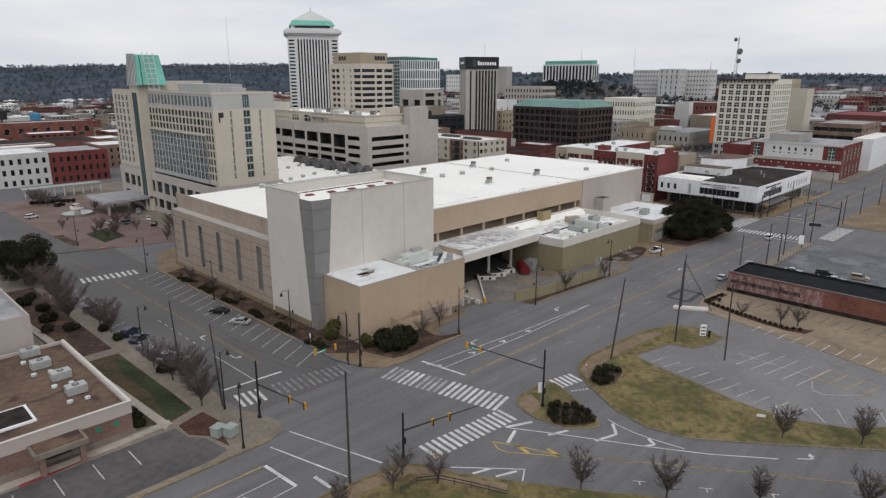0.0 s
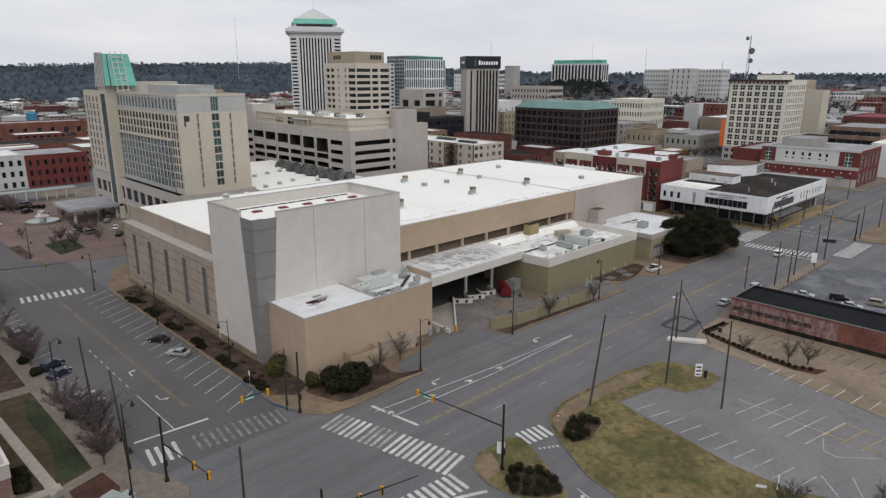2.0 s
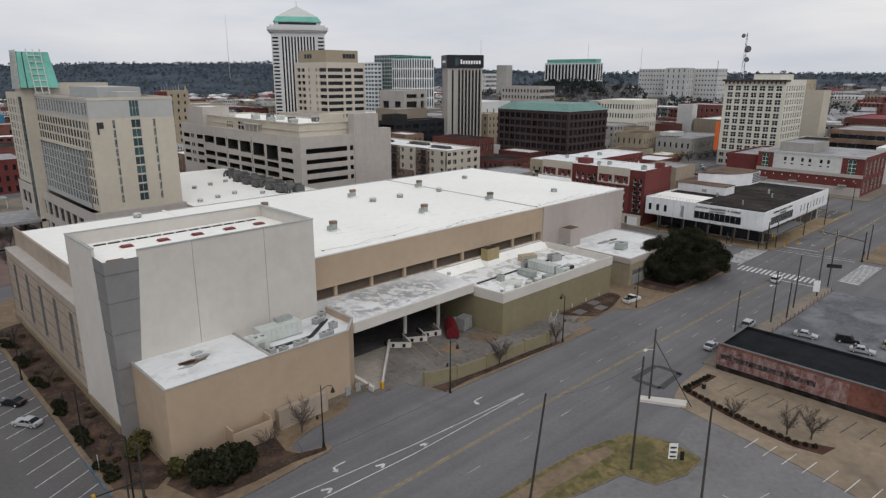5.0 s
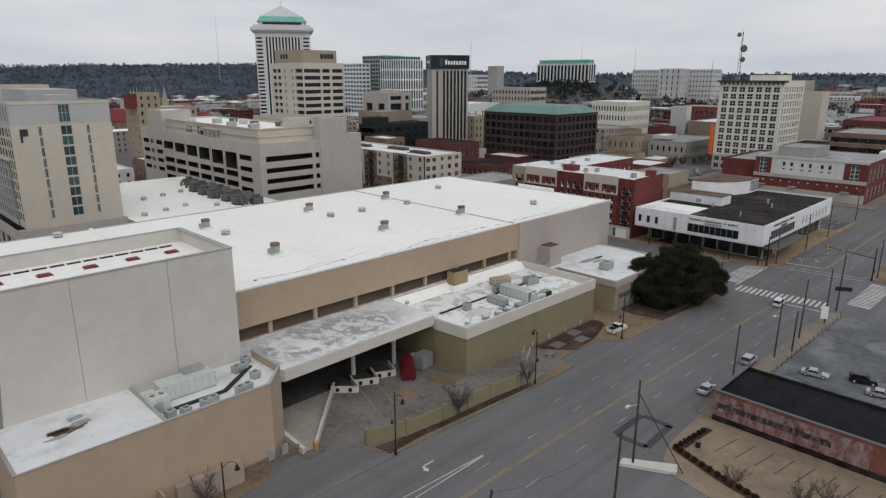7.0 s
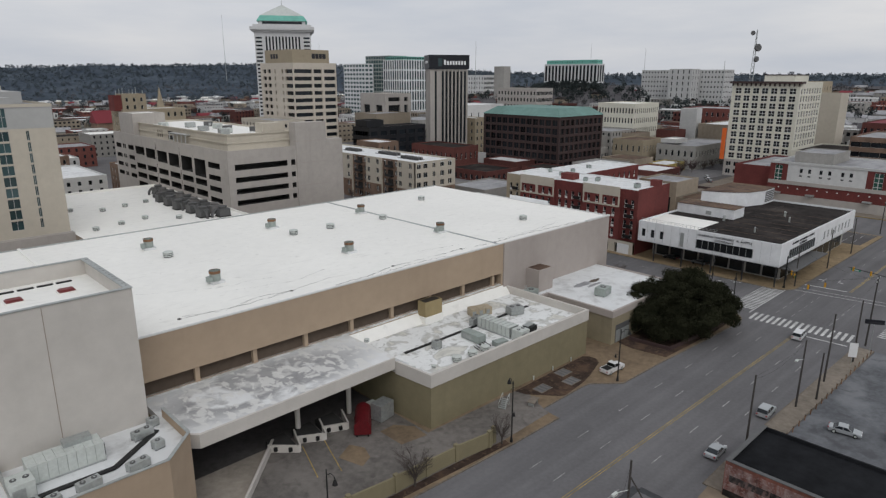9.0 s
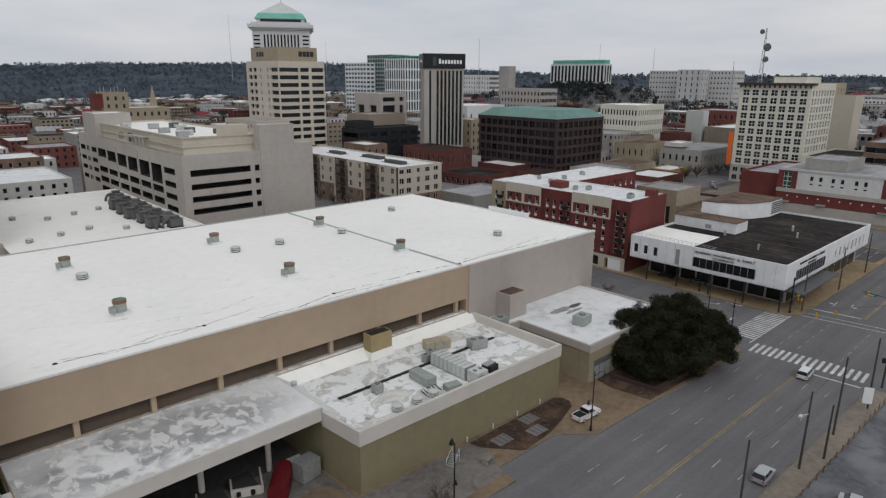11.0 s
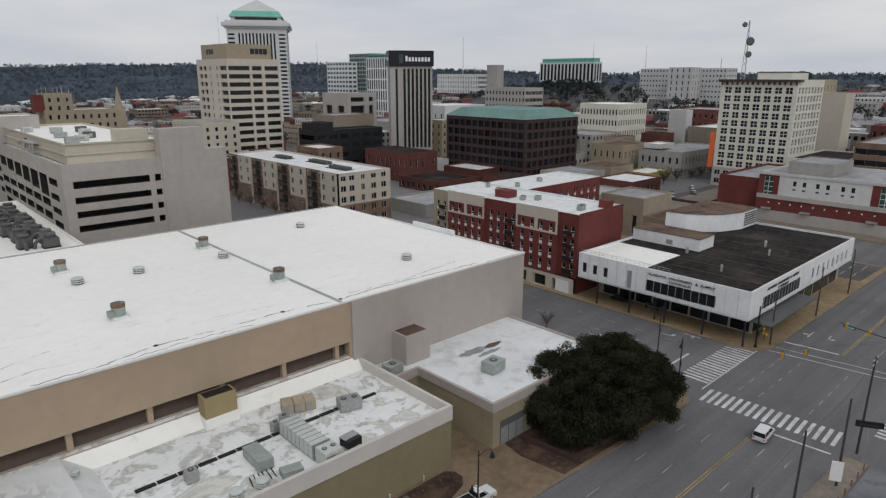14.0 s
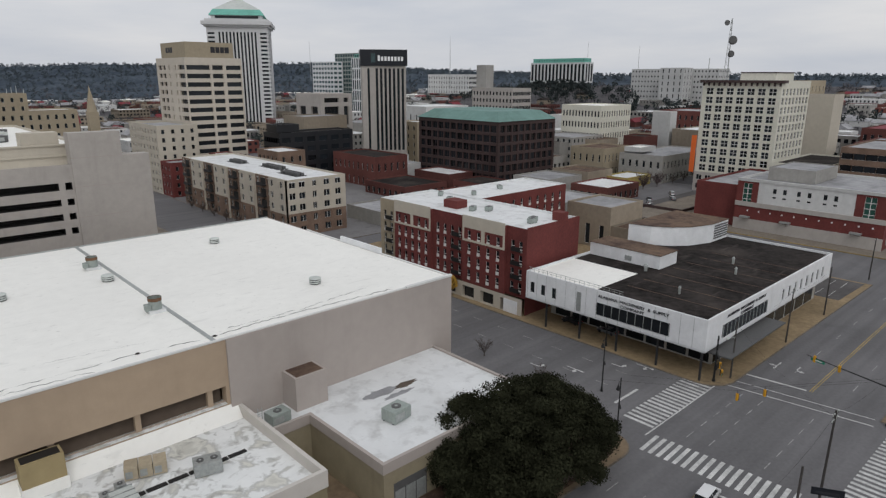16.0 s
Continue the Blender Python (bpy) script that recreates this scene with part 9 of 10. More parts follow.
for k, (x, y) in enumerate(((11.3, -65.5), (12.5, -65.8), (12.9, -67.3), (14, -68.2), (14.1, -69.5), (13.6, -71), (12.6, -72.5), (11.4, -71.8), (9.9, -71), (8.9, -69.9), (8.2, -68.4), (10.2, -67.1), (10.6, -68.7), (11.9, -70), (9.4, -66.6))):
    ball_shrub(x, y, 0.74 + 0.08 * math.sin(k * 2.7), 70 + k)
for k, (x, y) in enumerate(((25.1, -65.2), (27.4, -64.2), (29.6, -63.2), (31.2, -63.9), (31.4, -65.2), (31.8, -66.3), (27.9, -65.6), (26.1, -67.1), (27.6, -67.2), (24.9, -66.5), (29.4, -64.8))):
    ball_shrub(x, y, 0.74 + 0.08 * math.sin(k * 2.1), 90 + k)
hedge = [(82.8, -61.4), (91.6, -62.5)], [(82.2, -62.4), (80.2, -68.9), (78.5, -75.7), (77.6, -81.8), (79.2, -85.4)]
k = 0
for pts in hedge:
    for (ax, ay), (bx, by) in zip(pts, pts[1:]):
        n = int(math.hypot(bx - ax, by - ay) / 1.15)
        for i in range(n):
            ball_shrub(ax + (bx - ax) * i / n, ay + (by - ay) * i / n, 0.46, 120 + k, 0.2, 0.7)
            k += 1
for k, (x, y, r) in enumerate(((-29.8, 25.2, 1.3), (-29.6, 17.4, 1.3), (-29.2, -4.9, 1.2), (-40, -21.6, 1.3), (-39.8, -19.4, 1.2), (-39.6, -17, 1.1), (-35, 30, 1.6), (-37, 40, 2.0), (-36, 48, 1.8), (-38, 56, 2.0), (-35.6, 60, 1.6), (-39, 33, 1.4), (-30.4, 52, 1.3))):
    shrub(x, y, r, r * 1.05, 160 + k, n=600)
rs = random.Random(31)
for c in range(6):
    for k in range(4):
        shrub(-1.4 + rs.uniform(-0.4, 0.5), 50 - 12.6 * c - 1.5 * k, rs.uniform(0.9, 1.25), rs.uniform(0.55, 0.8), 180 + 4 * c + k, n=320, label="low dark shrub in the bed")
for k in range(16):
    shrub(rs.uniform(-0.6, 2.6), rs.uniform(-14, 54), rs.uniform(0.5, 0.9), rs.uniform(0.35, 0.6), 220 + k, "leaf_brown", 160, label="low brown winter shrub in the bed")
# bare trees
for k, (x, y, s) in enumerate(((-30, -22.7, 1.0), (-28.9, -15.3, 1.05), (-29.4, -9.6, 0.9), (-29.6, -1.6, 0.75), (-29.2, 22.6, 0.95), (-29.6, 28.4, 0.9), (-33.5, 37, 1.05), (-31.9, 46, 1.0), (-31.9, 51.8, 1.1), (-30.6, 60, 1.0), (-33, 68, 1.0))):
    bare_tree(x, y, "spread", s * 1.08, k * 47)
for k, (x, y, s) in enumerate(((-4.0, -81.2, 1.0), (2.4, -90.4, 1.05), (9.8, -99.6, 0.85), (18.2, -110, 1.0), (28.9, -96.4, 0.95), (35.9, -105.6, 1.0), (-30, -62, 0.8))):
    bare_tree(x, y, "street", s * 0.84, k * 61)
for k, (x, y, s) in enumerate(((24.5, -25.4, 1.0), (66.1, -31.1, 1.05), (83, -32.4, 0.9), (78.5, -71.8, 0.7), (79.7, -79.8, 0.85), (81, -83, 0.9), (-19, -61.5, 0.8), (-17, -66.5, 0.9), (-22, -63, 0.8), (17.5, -27, 0.8), (-0.6, 46, 0.7), (0.2, 22, 0.6), (0, 34, 0.7))):
    bare_tree(x, y, "low", s, k * 71, 0.2)
for k, (x, y) in enumerate(((172.5, -14), (174, 2))):
    bare_tree(x, y, "low", 0.7, k * 71, 0)
for k in range(10):
    bare_tree(14 + 4 * (k % 4), 96 + 9 * k, "low", 0.8, k * 33, 0.1)
for k in range(8):
    bare_tree(191.5, 112 + 11 * k, "low", 0.8, k * 51, 0)
for k in range(4):
    bare_tree(2 - 1.5 * (k % 2), 190 + 5 * k, "spread", 0.9, k * 77, 0.1)
autumn = thing("autumn_tree", "small tree with yellow leaves", "tree", 194.8, 33, 0.18)
shared("crown", leaf_cloud("crown", [(0, 0, 3.2, 1.4, 1.4, 1.5), (0.5, 0.3, 4.2, 0.9, 0.9, 0.9)], 500, 0.2, M.setdefault("leaf_yellow", surface("leaf_yellow", (0.4, 0.24, 0.04), 0.8, vary=0.3)) and "leaf_yellow", 8), autumn, Matrix())
shared("trunk", limbs_mesh("trunk", branches(9, 4, 0.5, 2, 0.09, 3, 0.35), "bark"), autumn, Matrix())
west_tree = thing("evergreen_tree", "dense dark evergreen tree by the street", "tree", -33, 76, 0.2)
shared("crown", leaf_cloud("crown", [(random.Random(k).uniform(-5, 5), random.Random(k + 50).uniform(-6, 6), random.Random(k + 90).uniform(3.5, 10.5), 2.7, 2.7, 2.1) for k in range(30)], 34000, 0.19, "leaf_oak", 12), west_tree, Matrix())
shared("trunk", limbs_mesh("trunk", branches(13, 9, 0.6, 3, 0.35, 3, 0.3), "bark"), west_tree, Matrix())
fount = thing("fountain", "round tiered stone fountain on the forecourt", "fountain", 6, 164, 0.1)
for r, z0, z1, m in ((6, 0, 0.8, "concrete"), (5.5, 0.8, 0.85, "water"), (1.2, 0.8, 2.4, "stucco_white"), (2.4, 2.4, 2.7, "stucco_white"), (0.5, 2.7, 4.2, "stucco_white"), (1.2, 4.2, 4.4, "stucco_white")):
    bm = bmesh.new()
    add_cyl(bm, 0, 0, z0, z1, r, r, 28)
    part("basin" if r > 2 else "pedestal", bm, m, fount)


bed_wall = thing("retaining_wall", "low brown retaining wall round the oak bed", "wall")
for a, b in (((135.2, -33.3), (143.4, -33.9)), ((143.4, -33.9), (154.0, -34.6)), ((135.2, -33.3), (134.2, -24.4))):
    bm = bmesh.new()
    add_prism(bm, line(*a, *b, 0.35), 0.1, 1.0)
    # darker brown than the wall itself: the oak's shade is in the colour
    part("wall_panel", bm, "brick_dark", bed_wall)
for k, x in enumerate((406, 418, 430, 442, 452)):
    bare_tree(x, 84, "low", 1.0, k * 40, 0)
for k, (x, y) in enumerate(((378, 85), (390, 84))):
    bare_tree(x, y, "spread", 1.1, k * 40, 0)
slab("parking_lot", [(338, 44), (392, 44), (392, 66), (338, 66)], "asphalt_dark", 0.03, -0.05, "dark asphalt car park beside the office", "parking lot", False)
lot_wall = thing("boundary_wall", "low dark brown wall round the car park", "wall")
for q in ((338, 392, 43.6, 44, 1.3), (337.6, 338, 43.6, 66, 1.3)):
    box_part("wall_panel", lot_wall, "brick_dark", *q[:4], 0, q[4])

# ---- the town behind ----
def town_block(x0, x1, y0, y1, z1, wall, roof="roof_grey", floors=0, label="low flat-roofed town building", z0=0, win=1.4, cols=None, name="town_building", parapet=0.6, frame_mat="frame_white"):
    ob = thing(name, label if len(label.split()) > 3 else label + " in the town", "building")
    if floors:
        fh = (z1 - z0 - 1) / floors
        zs = [(0.9 + i * fh, 0.9 + i * fh + fh * 0.52) for i in range(floors)]
        nw = cols or max(2, int((y1 - y0) / 4))
        ns = cols or max(2, int((x1 - x0) / 4))
        facade(ob, "W", x0, x1, y0, y1, z0, z1, spread(0.5, y1 - y0 - 0.5, nw, win), zs, wall, 0.3, "glass", frame_mat, (0, 0))
        facade(ob, "S", x0, x1, y0, y1, z0, z1, spread(0.5, x1 - x0 - 0.5, ns, win), zs, wall, 0.3, "glass", frame_mat, (0, 0))
        shell(ob, x0, x1, y0, y1, z0, z1, wall, roof, parapet)
    else:
        shell(ob, x0, x1, y0, y1, z0, z1, wall, roof, parapet, "WSEN") if parapet > 0.05 else shell(ob, x0, x1, y0, y1, z0, z1, wall, roof, 0, "WSEN")
    return ob


def add_block(bm, x0, x1, y0, y1, z1, floors, cols, z0, fill):
    """Walls with recessed windows on the two seen sides, parapet and roof as one closed skin."""
    h = z1 - z0
    fh = h / floors
    zs = [(fh * (i + 0.5 - fill[1] / 2), fh * (i + 0.5 + fill[1] / 2)) for i in range(floors)]
    start = len(bm.verts)
    for o, u, n, L in (((x0, y1, z0), (0, -1, 0), (-1, 0, 0), y1 - y0), ((x0, y0, z0), (1, 0, 0), (0, -1, 0), x1 - x0)):
        c = max(2, round(cols * L / max(y1 - y0, x1 - x0)))
        grid_wall(bm, o, u, n, L, h, spread(0.3, L - 0.3, c, (L - 0.6) / c * fill[0]), zs, 0.35, 0, 0, 2)
    t, w = 0.4, z1 - 0.6
    q = [(x0, y0), (x1, y0), (x1, y1), (x0, y1)]
    g = [(x0 + t, y0 + t), (x1 - t, y0 + t), (x1 - t, y1 - t), (x0 + t, y1 - t)]
    for i in range(4):
        k = (i + 1) % 4
        quads = [((*q[i], z1), (*q[k], z1), (*g[k], z1), (*g[i], z1)), ((*g[i], z1), (*g[k], z1), (*g[k], w), (*g[i], w))]
        if i in (1, 2):
            quads.append(((*q[i], z0), (*q[k], z0), (*q[k], z1), (*q[i], z1)))
        for f in quads:
            bm.faces.new([bm.verts.new(p) for p in f])
    bm.faces.new([bm.verts.new((*p, w)) for p in g]).material_index = 1


def far_block(x0, x1, y0, y1, z1, wall, roof, floors, cols, label, z0=0, glass="glass", fill=(0.55, 0.5), name="town_building"):
    """A distant block in one mesh."""
    bm = bmesh.new()
    add_block(bm, x0, x1, y0, y1, z1, floors, cols, z0, fill)
    bmesh.ops.remove_doubles(bm, verts=bm.verts[:], dist=0.002)
    ob = new(name, mesh_of(name, bm, wall, roof, glass))
    return tagged(ob, label, "building")


town_block(195, 214.3, 230.5, 268, 32, "hotel_stone", "roof_grey", 8, "old buff masonry hotel with small windows", win=1.5, name="old_hotel", parapet=1)
town_block(195, 206, 218, 230, 16, "brick_red", "roof_grey", 4, "narrow red brick house front", name="shop_house")
town_block(252, 298, 221, 236, 26, "black_cladding", "roof_dark", 5, "low black glass office", win=5.0, cols=6, name="office_block", frame_mat="black_cladding")
town_block(253, 266, 224, 235, 30, "black_cladding", "roof_dark", 0, "black plant storey", z0=26, name="plant_room")
framed = thing("office_block", "white framed office with deep dark glass bays", "building")
facade(framed, "S", 326.6, 352, 297, 328, 0, 43, [(3.0, 14.6), (18.6, 22.4)], [(4, 20), (22, 34.5), (37.2, 40.2)], "precast", 1.6, "glass", "frame_dark", (3, 2))
facade(framed, "W", 326.6, 352, 297, 328, 0, 43, [(4, 12), (19, 27)], [(22, 34.5)], "precast", 1.2, "glass", "frame_dark", (2, 2))
shell(framed, 326.6, 352, 297, 328, 0, 43, "precast", "roof_white", 0.8)
town_block(300, 332, 275, 300, 30, "tan_wall", "roof_grey", 0, "beige windowless wing", name="office_wing")
town_block(280, 301, 177, 214, 15.5, "brick_wall", "roof_dark", 2, "red brick store with pale side", win=1.2, name="store")
town_block(232, 246, 186, 206, 21, "brick_brown", "roof_white_dirty", 4, "narrow brick shop with stone front", name="shop_house")
town_block(222, 232, 206, 238, 17, "brick_wall", "roof_white_dirty", 4, "brick shop row", name="shop_house")
far_block(560, 600, 549, 590, 76, "white_panel", "copper_dull", 6, 9, "glass and white striped office tower", glass="glass_teal", fill=(0.62, 0.86), name="office_tower")
far_block(556, 590, 624, 672, 72, "white_panel", "roof_grey", 13, 7, "glass and white gridded office tower", glass="glass_teal", fill=(0.74, 0.5), name="office_tower")
far_block(570, 600, 590, 640, 82, "metal_green", "copper_green", 16, 9, "teal glass office tower with green top", glass="glass_teal", fill=(0.86, 0.7), name="office_tower")
far_block(563, 598, 552, 588, 80, "copper_green", "copper_green", 1, 8, "green glazed top storey", z0=76, glass="glass_teal", fill=(0.8, 0.6), name="roof_storey")
town_block(450, 486, 160, 191, 36.5, "cream", "roof_white", 5, "long white masonry block", win=1.3, cols=12, name="warehouse", z0=0)
town_block(520, 560, 117, 157, 32, "brick_wall", "roof_grey", 5, "red brick block with white windows", win=1.6, cols=9, name="town_building")
town_block(462, 520, 84, 116, 24, "tan_wall", "roof_white_dirty", 0, "beige windowless hall", name="town_hall")
M["mural_yellow"] = surface("mural_yellow", (0.36, 0.27, 0.08), 0.8, grain=0.3, vary=0.35, blotch=0.2, dark=(0.12, 0.12, 0.06))
town_block(374, 397, 92, 106, 5.2, "mural_yellow", "roof_white_dirty", 0, "low store with yellow painted wall", name="store")
town_block(462, 470, 118, 130, 34, "white_wall", "roof_white", 0, "white stair tower", name="stair_tower")
town_block(396, 424, 121, 143, 16, "buff", "roof_brown", 2, "buff shop building", win=1.2, name="shop_house")
town_block(401, 457, 88, 114, 14.4, "grey_wall", "roof_grey", 2, "grey commercial block", win=1.5, name="shop_row")
town_block(404, 420, 103, 113, 17.5, "white_wall", "roof_white", 0, "white roof house", z0=15, name="roof_house")
town_block(263.5, 283, 31, 48, 14, "tan_wall", "roof_grey", 1, "beige block with grey roof", win=1.8, cols=3, name="store")
town_block(264, 283, 22, 31, 8, "tan_wall", "roof_brown", 0, "low beige shop with awning", name="store")
town_block(470, 486, 32, 46, 46, "hotel_stone", "roof_grey", 0, "tall beige windowless tower", name="office_tower")
town_block(470, 500, 46.2, 58, 53, "buff", "roof_grey", 9, "buff office tower", win=1.2, cols=5, name="office_tower")
town_block(400, 450, -22, 6, 26, "brick_brown", "roof_grey", 5, "brown brick office with pale bands", win=4.6, cols=6, name="office_block")
town_block(390, 440, 8, 30, 18, "cream", "roof_dark", 4, "cream low block", win=1.6, name="shop_row")
town_block(380.3, 440, -32.6, -22.2, 19, "white_panel", "roof_white", 0, "white flat-roofed wing", name="office_wing")
town_block(470, 520, -30, 20, 22, "brick_wall", "roof_grey", 3, "red brick civic block", name="civic_building")
town_block(560, 640, -10, 40, 24, "brick_wall", "maroon_roof", 3, "civic building with red roof", name="civic_building", win=2)
far_block(895, 915, 484, 585, 75, "tower_stone", "roof_grey", 1, 15, "pale state office with dark glass stripes", z0=46, fill=(0.6, 0.84), name="state_office")
far_block(892, 918, 490, 580, 46, "grey_wall", "roof_grey", 5, 24, "grey base block under the state office", z0=10, fill=(0.4, 0.4), name="state_office")
far_block(897, 913, 487, 582, 81, "copper_green", "copper_green", 1, 20, "green roof storey of the state office", z0=75, fill=(0.3, 0.3), name="roof_storey")
far_block(890, 920, 285, 405, 65, "white_wall", "roof_grey", 7, 26, "long pale institutional block", z0=20, fill=(0.4, 0.35), name="institution")
far_block(866, 889, 318, 350, 66, "white_wall", "roof_grey", 6, 4, "pale narrow institutional wing", z0=20, fill=(0.2, 0.6), name="institution")
town_block(806, 822, 596, 616, 71, "grey_wall", "roof_grey", 0, "dark blank tower", name="archive_tower")
town_block(900, 940, 725, 830, 58, "white_wall", "roof_white", 4, "white classical office", win=2, cols=16, name="state_office", z0=25)
town_block(640, 672, 400, 462, 42, "precast", "roof_grey", 4, "grey stone courthouse with green roof", win=2.4, cols=12, name="courthouse", z0=10)
town_block(150, 188, 330, 352, 36, "buff", "roof_white_dirty", 7, "old buff building with roof house", win=1.4, name="old_building")
town_block(151, 165, 332, 344, 45, "buff", "roof_brown", 2, "buff roof tower", z0=35, name="roof_house")
town_block(-12, 21.5, 256, 290, 16.8, "white_wall", "roof_white_dirty", 3, "white row of shops with dark arched windows", win=1.6, cols=9, name="shop_row", frame_mat="frame_dark")
town_block(21.5, 50, 256, 290, 16.2, "brick_red", "roof_grey", 3, "red brick shop row", win=1.4, cols=8, name="shop_row", frame_mat="frame_dark")
town_block(-52, -12, 256, 290, 15, "white_wall", "roof_white_dirty", 3, "white row of shops", win=1.6, cols=9, name="shop_row", frame_mat="frame_dark")
town_block(-60, 112, 474, 500, 18.6, "brick_old", "roof_grey", 2, "long red brick warehouse with pale windows", win=3.4, cols=18, name="warehouse")
town_block(-40, 78, 352, 392, 13, "brick_old", "roof_dark", 0, "low dark red brick workshop", name="workshop")
town_block(-30, 40, 404, 440, 10, "white_wall", "roof_white", 0, "low shed with pale roof", name="workshop")
town_block(-50, 36, 306, 338, 11, "grey_wall", "roof_white_dirty", 0, "low store with pale roof", name="store")
town_block(60, 110, 300, 330, 14, "brick_brown", "roof_white_dirty", 3, "brick shop row", name="shop_row")
town_block(112, 140, 205, 240, 16, "brick_brown", "roof_white_dirty", 4, "brick shop row beside the car deck", name="shop_row")
town_block(62, 100, 205, 250, 15, "white_wall", "roof_white_dirty", 4, "cream shop block behind the hotel", name="shop_row")
town_block(146.5, 151, 333, 343, 44.2, "brick_red", "roof_brown", 0, "red brick lift tower beside the roof house", z0=35, name="lift_tower")
for k in range(7):
    ob = thing("roof_antenna", "thin pale whip antenna on the roof house", "antenna", 149 + 2.6 * k, 336 + 2 * (k % 3), 44.0, 0, "roof antennas")
    bm = bmesh.new()
    add_bar(bm, (0, 0, 0), (0, 0, 3.4 + 0.8 * (k % 3)), 0.16, 0.08, 5)
    part("whip", bm, "metal_light", ob)
town_block(352, 366, 228, 246, 27, "buff", "roof_white_dirty", 5, "buff arched front", win=1.6, name="shop_house", cols=3)
for k, (x, y, w, l, h, wm, rm) in enumerate(((305, 150, 17, 26, 7.5, "brick_wall", "roof_white_dirty"), (300, 118, 20, 24, 6.5, "brick_wall", "roof_dark"), (326, 104, 26, 22, 8, "grey_wall", "roof_grey"), (270, 142, 26, 30, 6, "brick_wall", "roof_dark"), (230, 106, 30, 24, 5.4, "grey_wall", "roof_grey"), (268, 100, 28, 26, 6.4, "brick_wall", "roof_dark"), (357, 104, 22, 22, 8.5, "tan_wall", "roof_brown"), (332, 76, 26, 20, 7, "brick_wall", "roof_white_dirty"), (296, 72, 26, 24, 5.6, "grey_wall", "roof_grey"), (372, 150, 30, 40, 9.5, "grey_wall", "roof_brown"), (300, 186, 18, 20, 9, "white_wall", "roof_grey"))):
    town_block(x, x + w, y, y + l, h, wm, rm, k % 2, "low flat-roofed town shop", win=2.0, name="shop_house")
for k, (x, y, w, l, h, wm, rm) in enumerate(((408, 160, 24, 34, 16, "grey_wall", "roof_dark"), (430, 146, 20, 12, 17, "tan_wall", "roof_brown"), (440, 122, 16, 14, 20, "brick_wall", "roof_dark"), (500, 200, 40, 40, 26, "white_wall", "roof_white"), (470, 240, 30, 30, 24, "grey_wall", "roof_grey"), (420, 260, 30, 40, 20, "tan_wall", "roof_brown"), (380, 320, 40, 40, 20, "grey_wall", "roof_grey"), (450, 330, 50, 40, 30, "white_wall", "roof_white_dirty"), (540, 62, 24, 30, 24, "tan_wall", "roof_grey"))):
    town_block(x, x + w, y, y + l, h, wm, rm, 2 if k % 2 else 0, "mid-rise town building with flat roof", win=1.6, cols=5)
# church with steeple
church = thing("church", "stone church with maroon roof and pointed steeple", "church", 228, 560)
bm = bmesh.new()
add_box(bm, -30, 16, -8, 10, 0, 14)
part("nave_wall", bm, "brick_brown", church)
bm = bmesh.new()
v = [bm.verts.new(p) for p in ((-31, -9, 14), (17, -9, 14), (17, 11, 14), (-31, 11, 14), (-31, 1, 25), (17, 1, 25))]
for f in ((0, 1, 5, 4), (2, 3, 4, 5), (0, 4, 3), (1, 2, 5), (3, 2, 1, 0)):
    bm.faces.new([v[i] for i in f])
part("roof", bm, "maroon_roof", church)
bm = bmesh.new()
add_box(bm, 19, 27, -26, -18, 0, 24)
add_cyl(bm, 23, -22, 24, 46, 4.4, 0.1, 8)
part("steeple", bm, "buff", church)

rng = random.Random(77)
TAKEN = [(0, 170, -40, 200), (100, 300, -40, 300), (300, 470, -60, 140), (200, 360, 90, 345), (395, 470, 575, 655), (-140, 60, -240, 310), (550, 610, 540, 690)]


def free(x, y, r):
    return all(not (a - r < x < b + r and c - r < y < d + r) for a, b, c, d in TAKEN)


walls, roofs = ("brick_wall", "grey_wall", "tan_wall", "white_wall", "brick_wall", "white_wall"), ("roof_grey", "roof_white_dirty", "roof_white", "roof_dark", "roof_brown", "roof_white_dirty")
made = 0
rest = [bmesh.new() for _ in range(4)]
for _ in range(4000):
    a = rng.uniform(-8, 100)
    d = rng.uniform(230, 1250)
    x, y = d * math.cos(radians(a)) + 20, d * math.sin(radians(a)) - 60
    if y < -190 or made > 440:
        continue
    w, l = rng.uniform(7, 20), rng.uniform(7, 20)
    if not free(x, y, max(w, l)):
        continue
    TAKEN.append((x - w, x + w, y - l, y + l))
    h = rng.choice((4, 5, 6, 7, 9, 12)) + (4 if d < 600 else 0)
    lift = max(0, (x - 350) * 0.03)
    args = (max(1, int(h / 4)), max(3, int(max(w, l) / 2)))
    fill = (rng.uniform(0.25, 0.6), rng.uniform(0.3, 0.55))
    base = max(-2, lift - 3) if lift > 3 else 0
    if made < 250:
        far_block(x - w, x + w, y - l, y + l, h + lift, rng.choice(walls), rng.choice(roofs), *args, "distant flat-roofed town building", fill=fill, z0=base)
    else:
        add_block(rest[made % 4], x - w, x + w, y - l, y + l, h + lift, *args, base, fill)
    made += 1


for bm, wall, roof in zip(rest, ("brick_wall", "grey_wall", "tan_wall", "white_wall"), ("roof_grey", "roof_white_dirty", "roof_dark", "roof_white")):
    tagged(part("distant_buildings", bm, (wall, roof, "glass")), "mixed low distant town buildings", "buildings", kind="stuff")


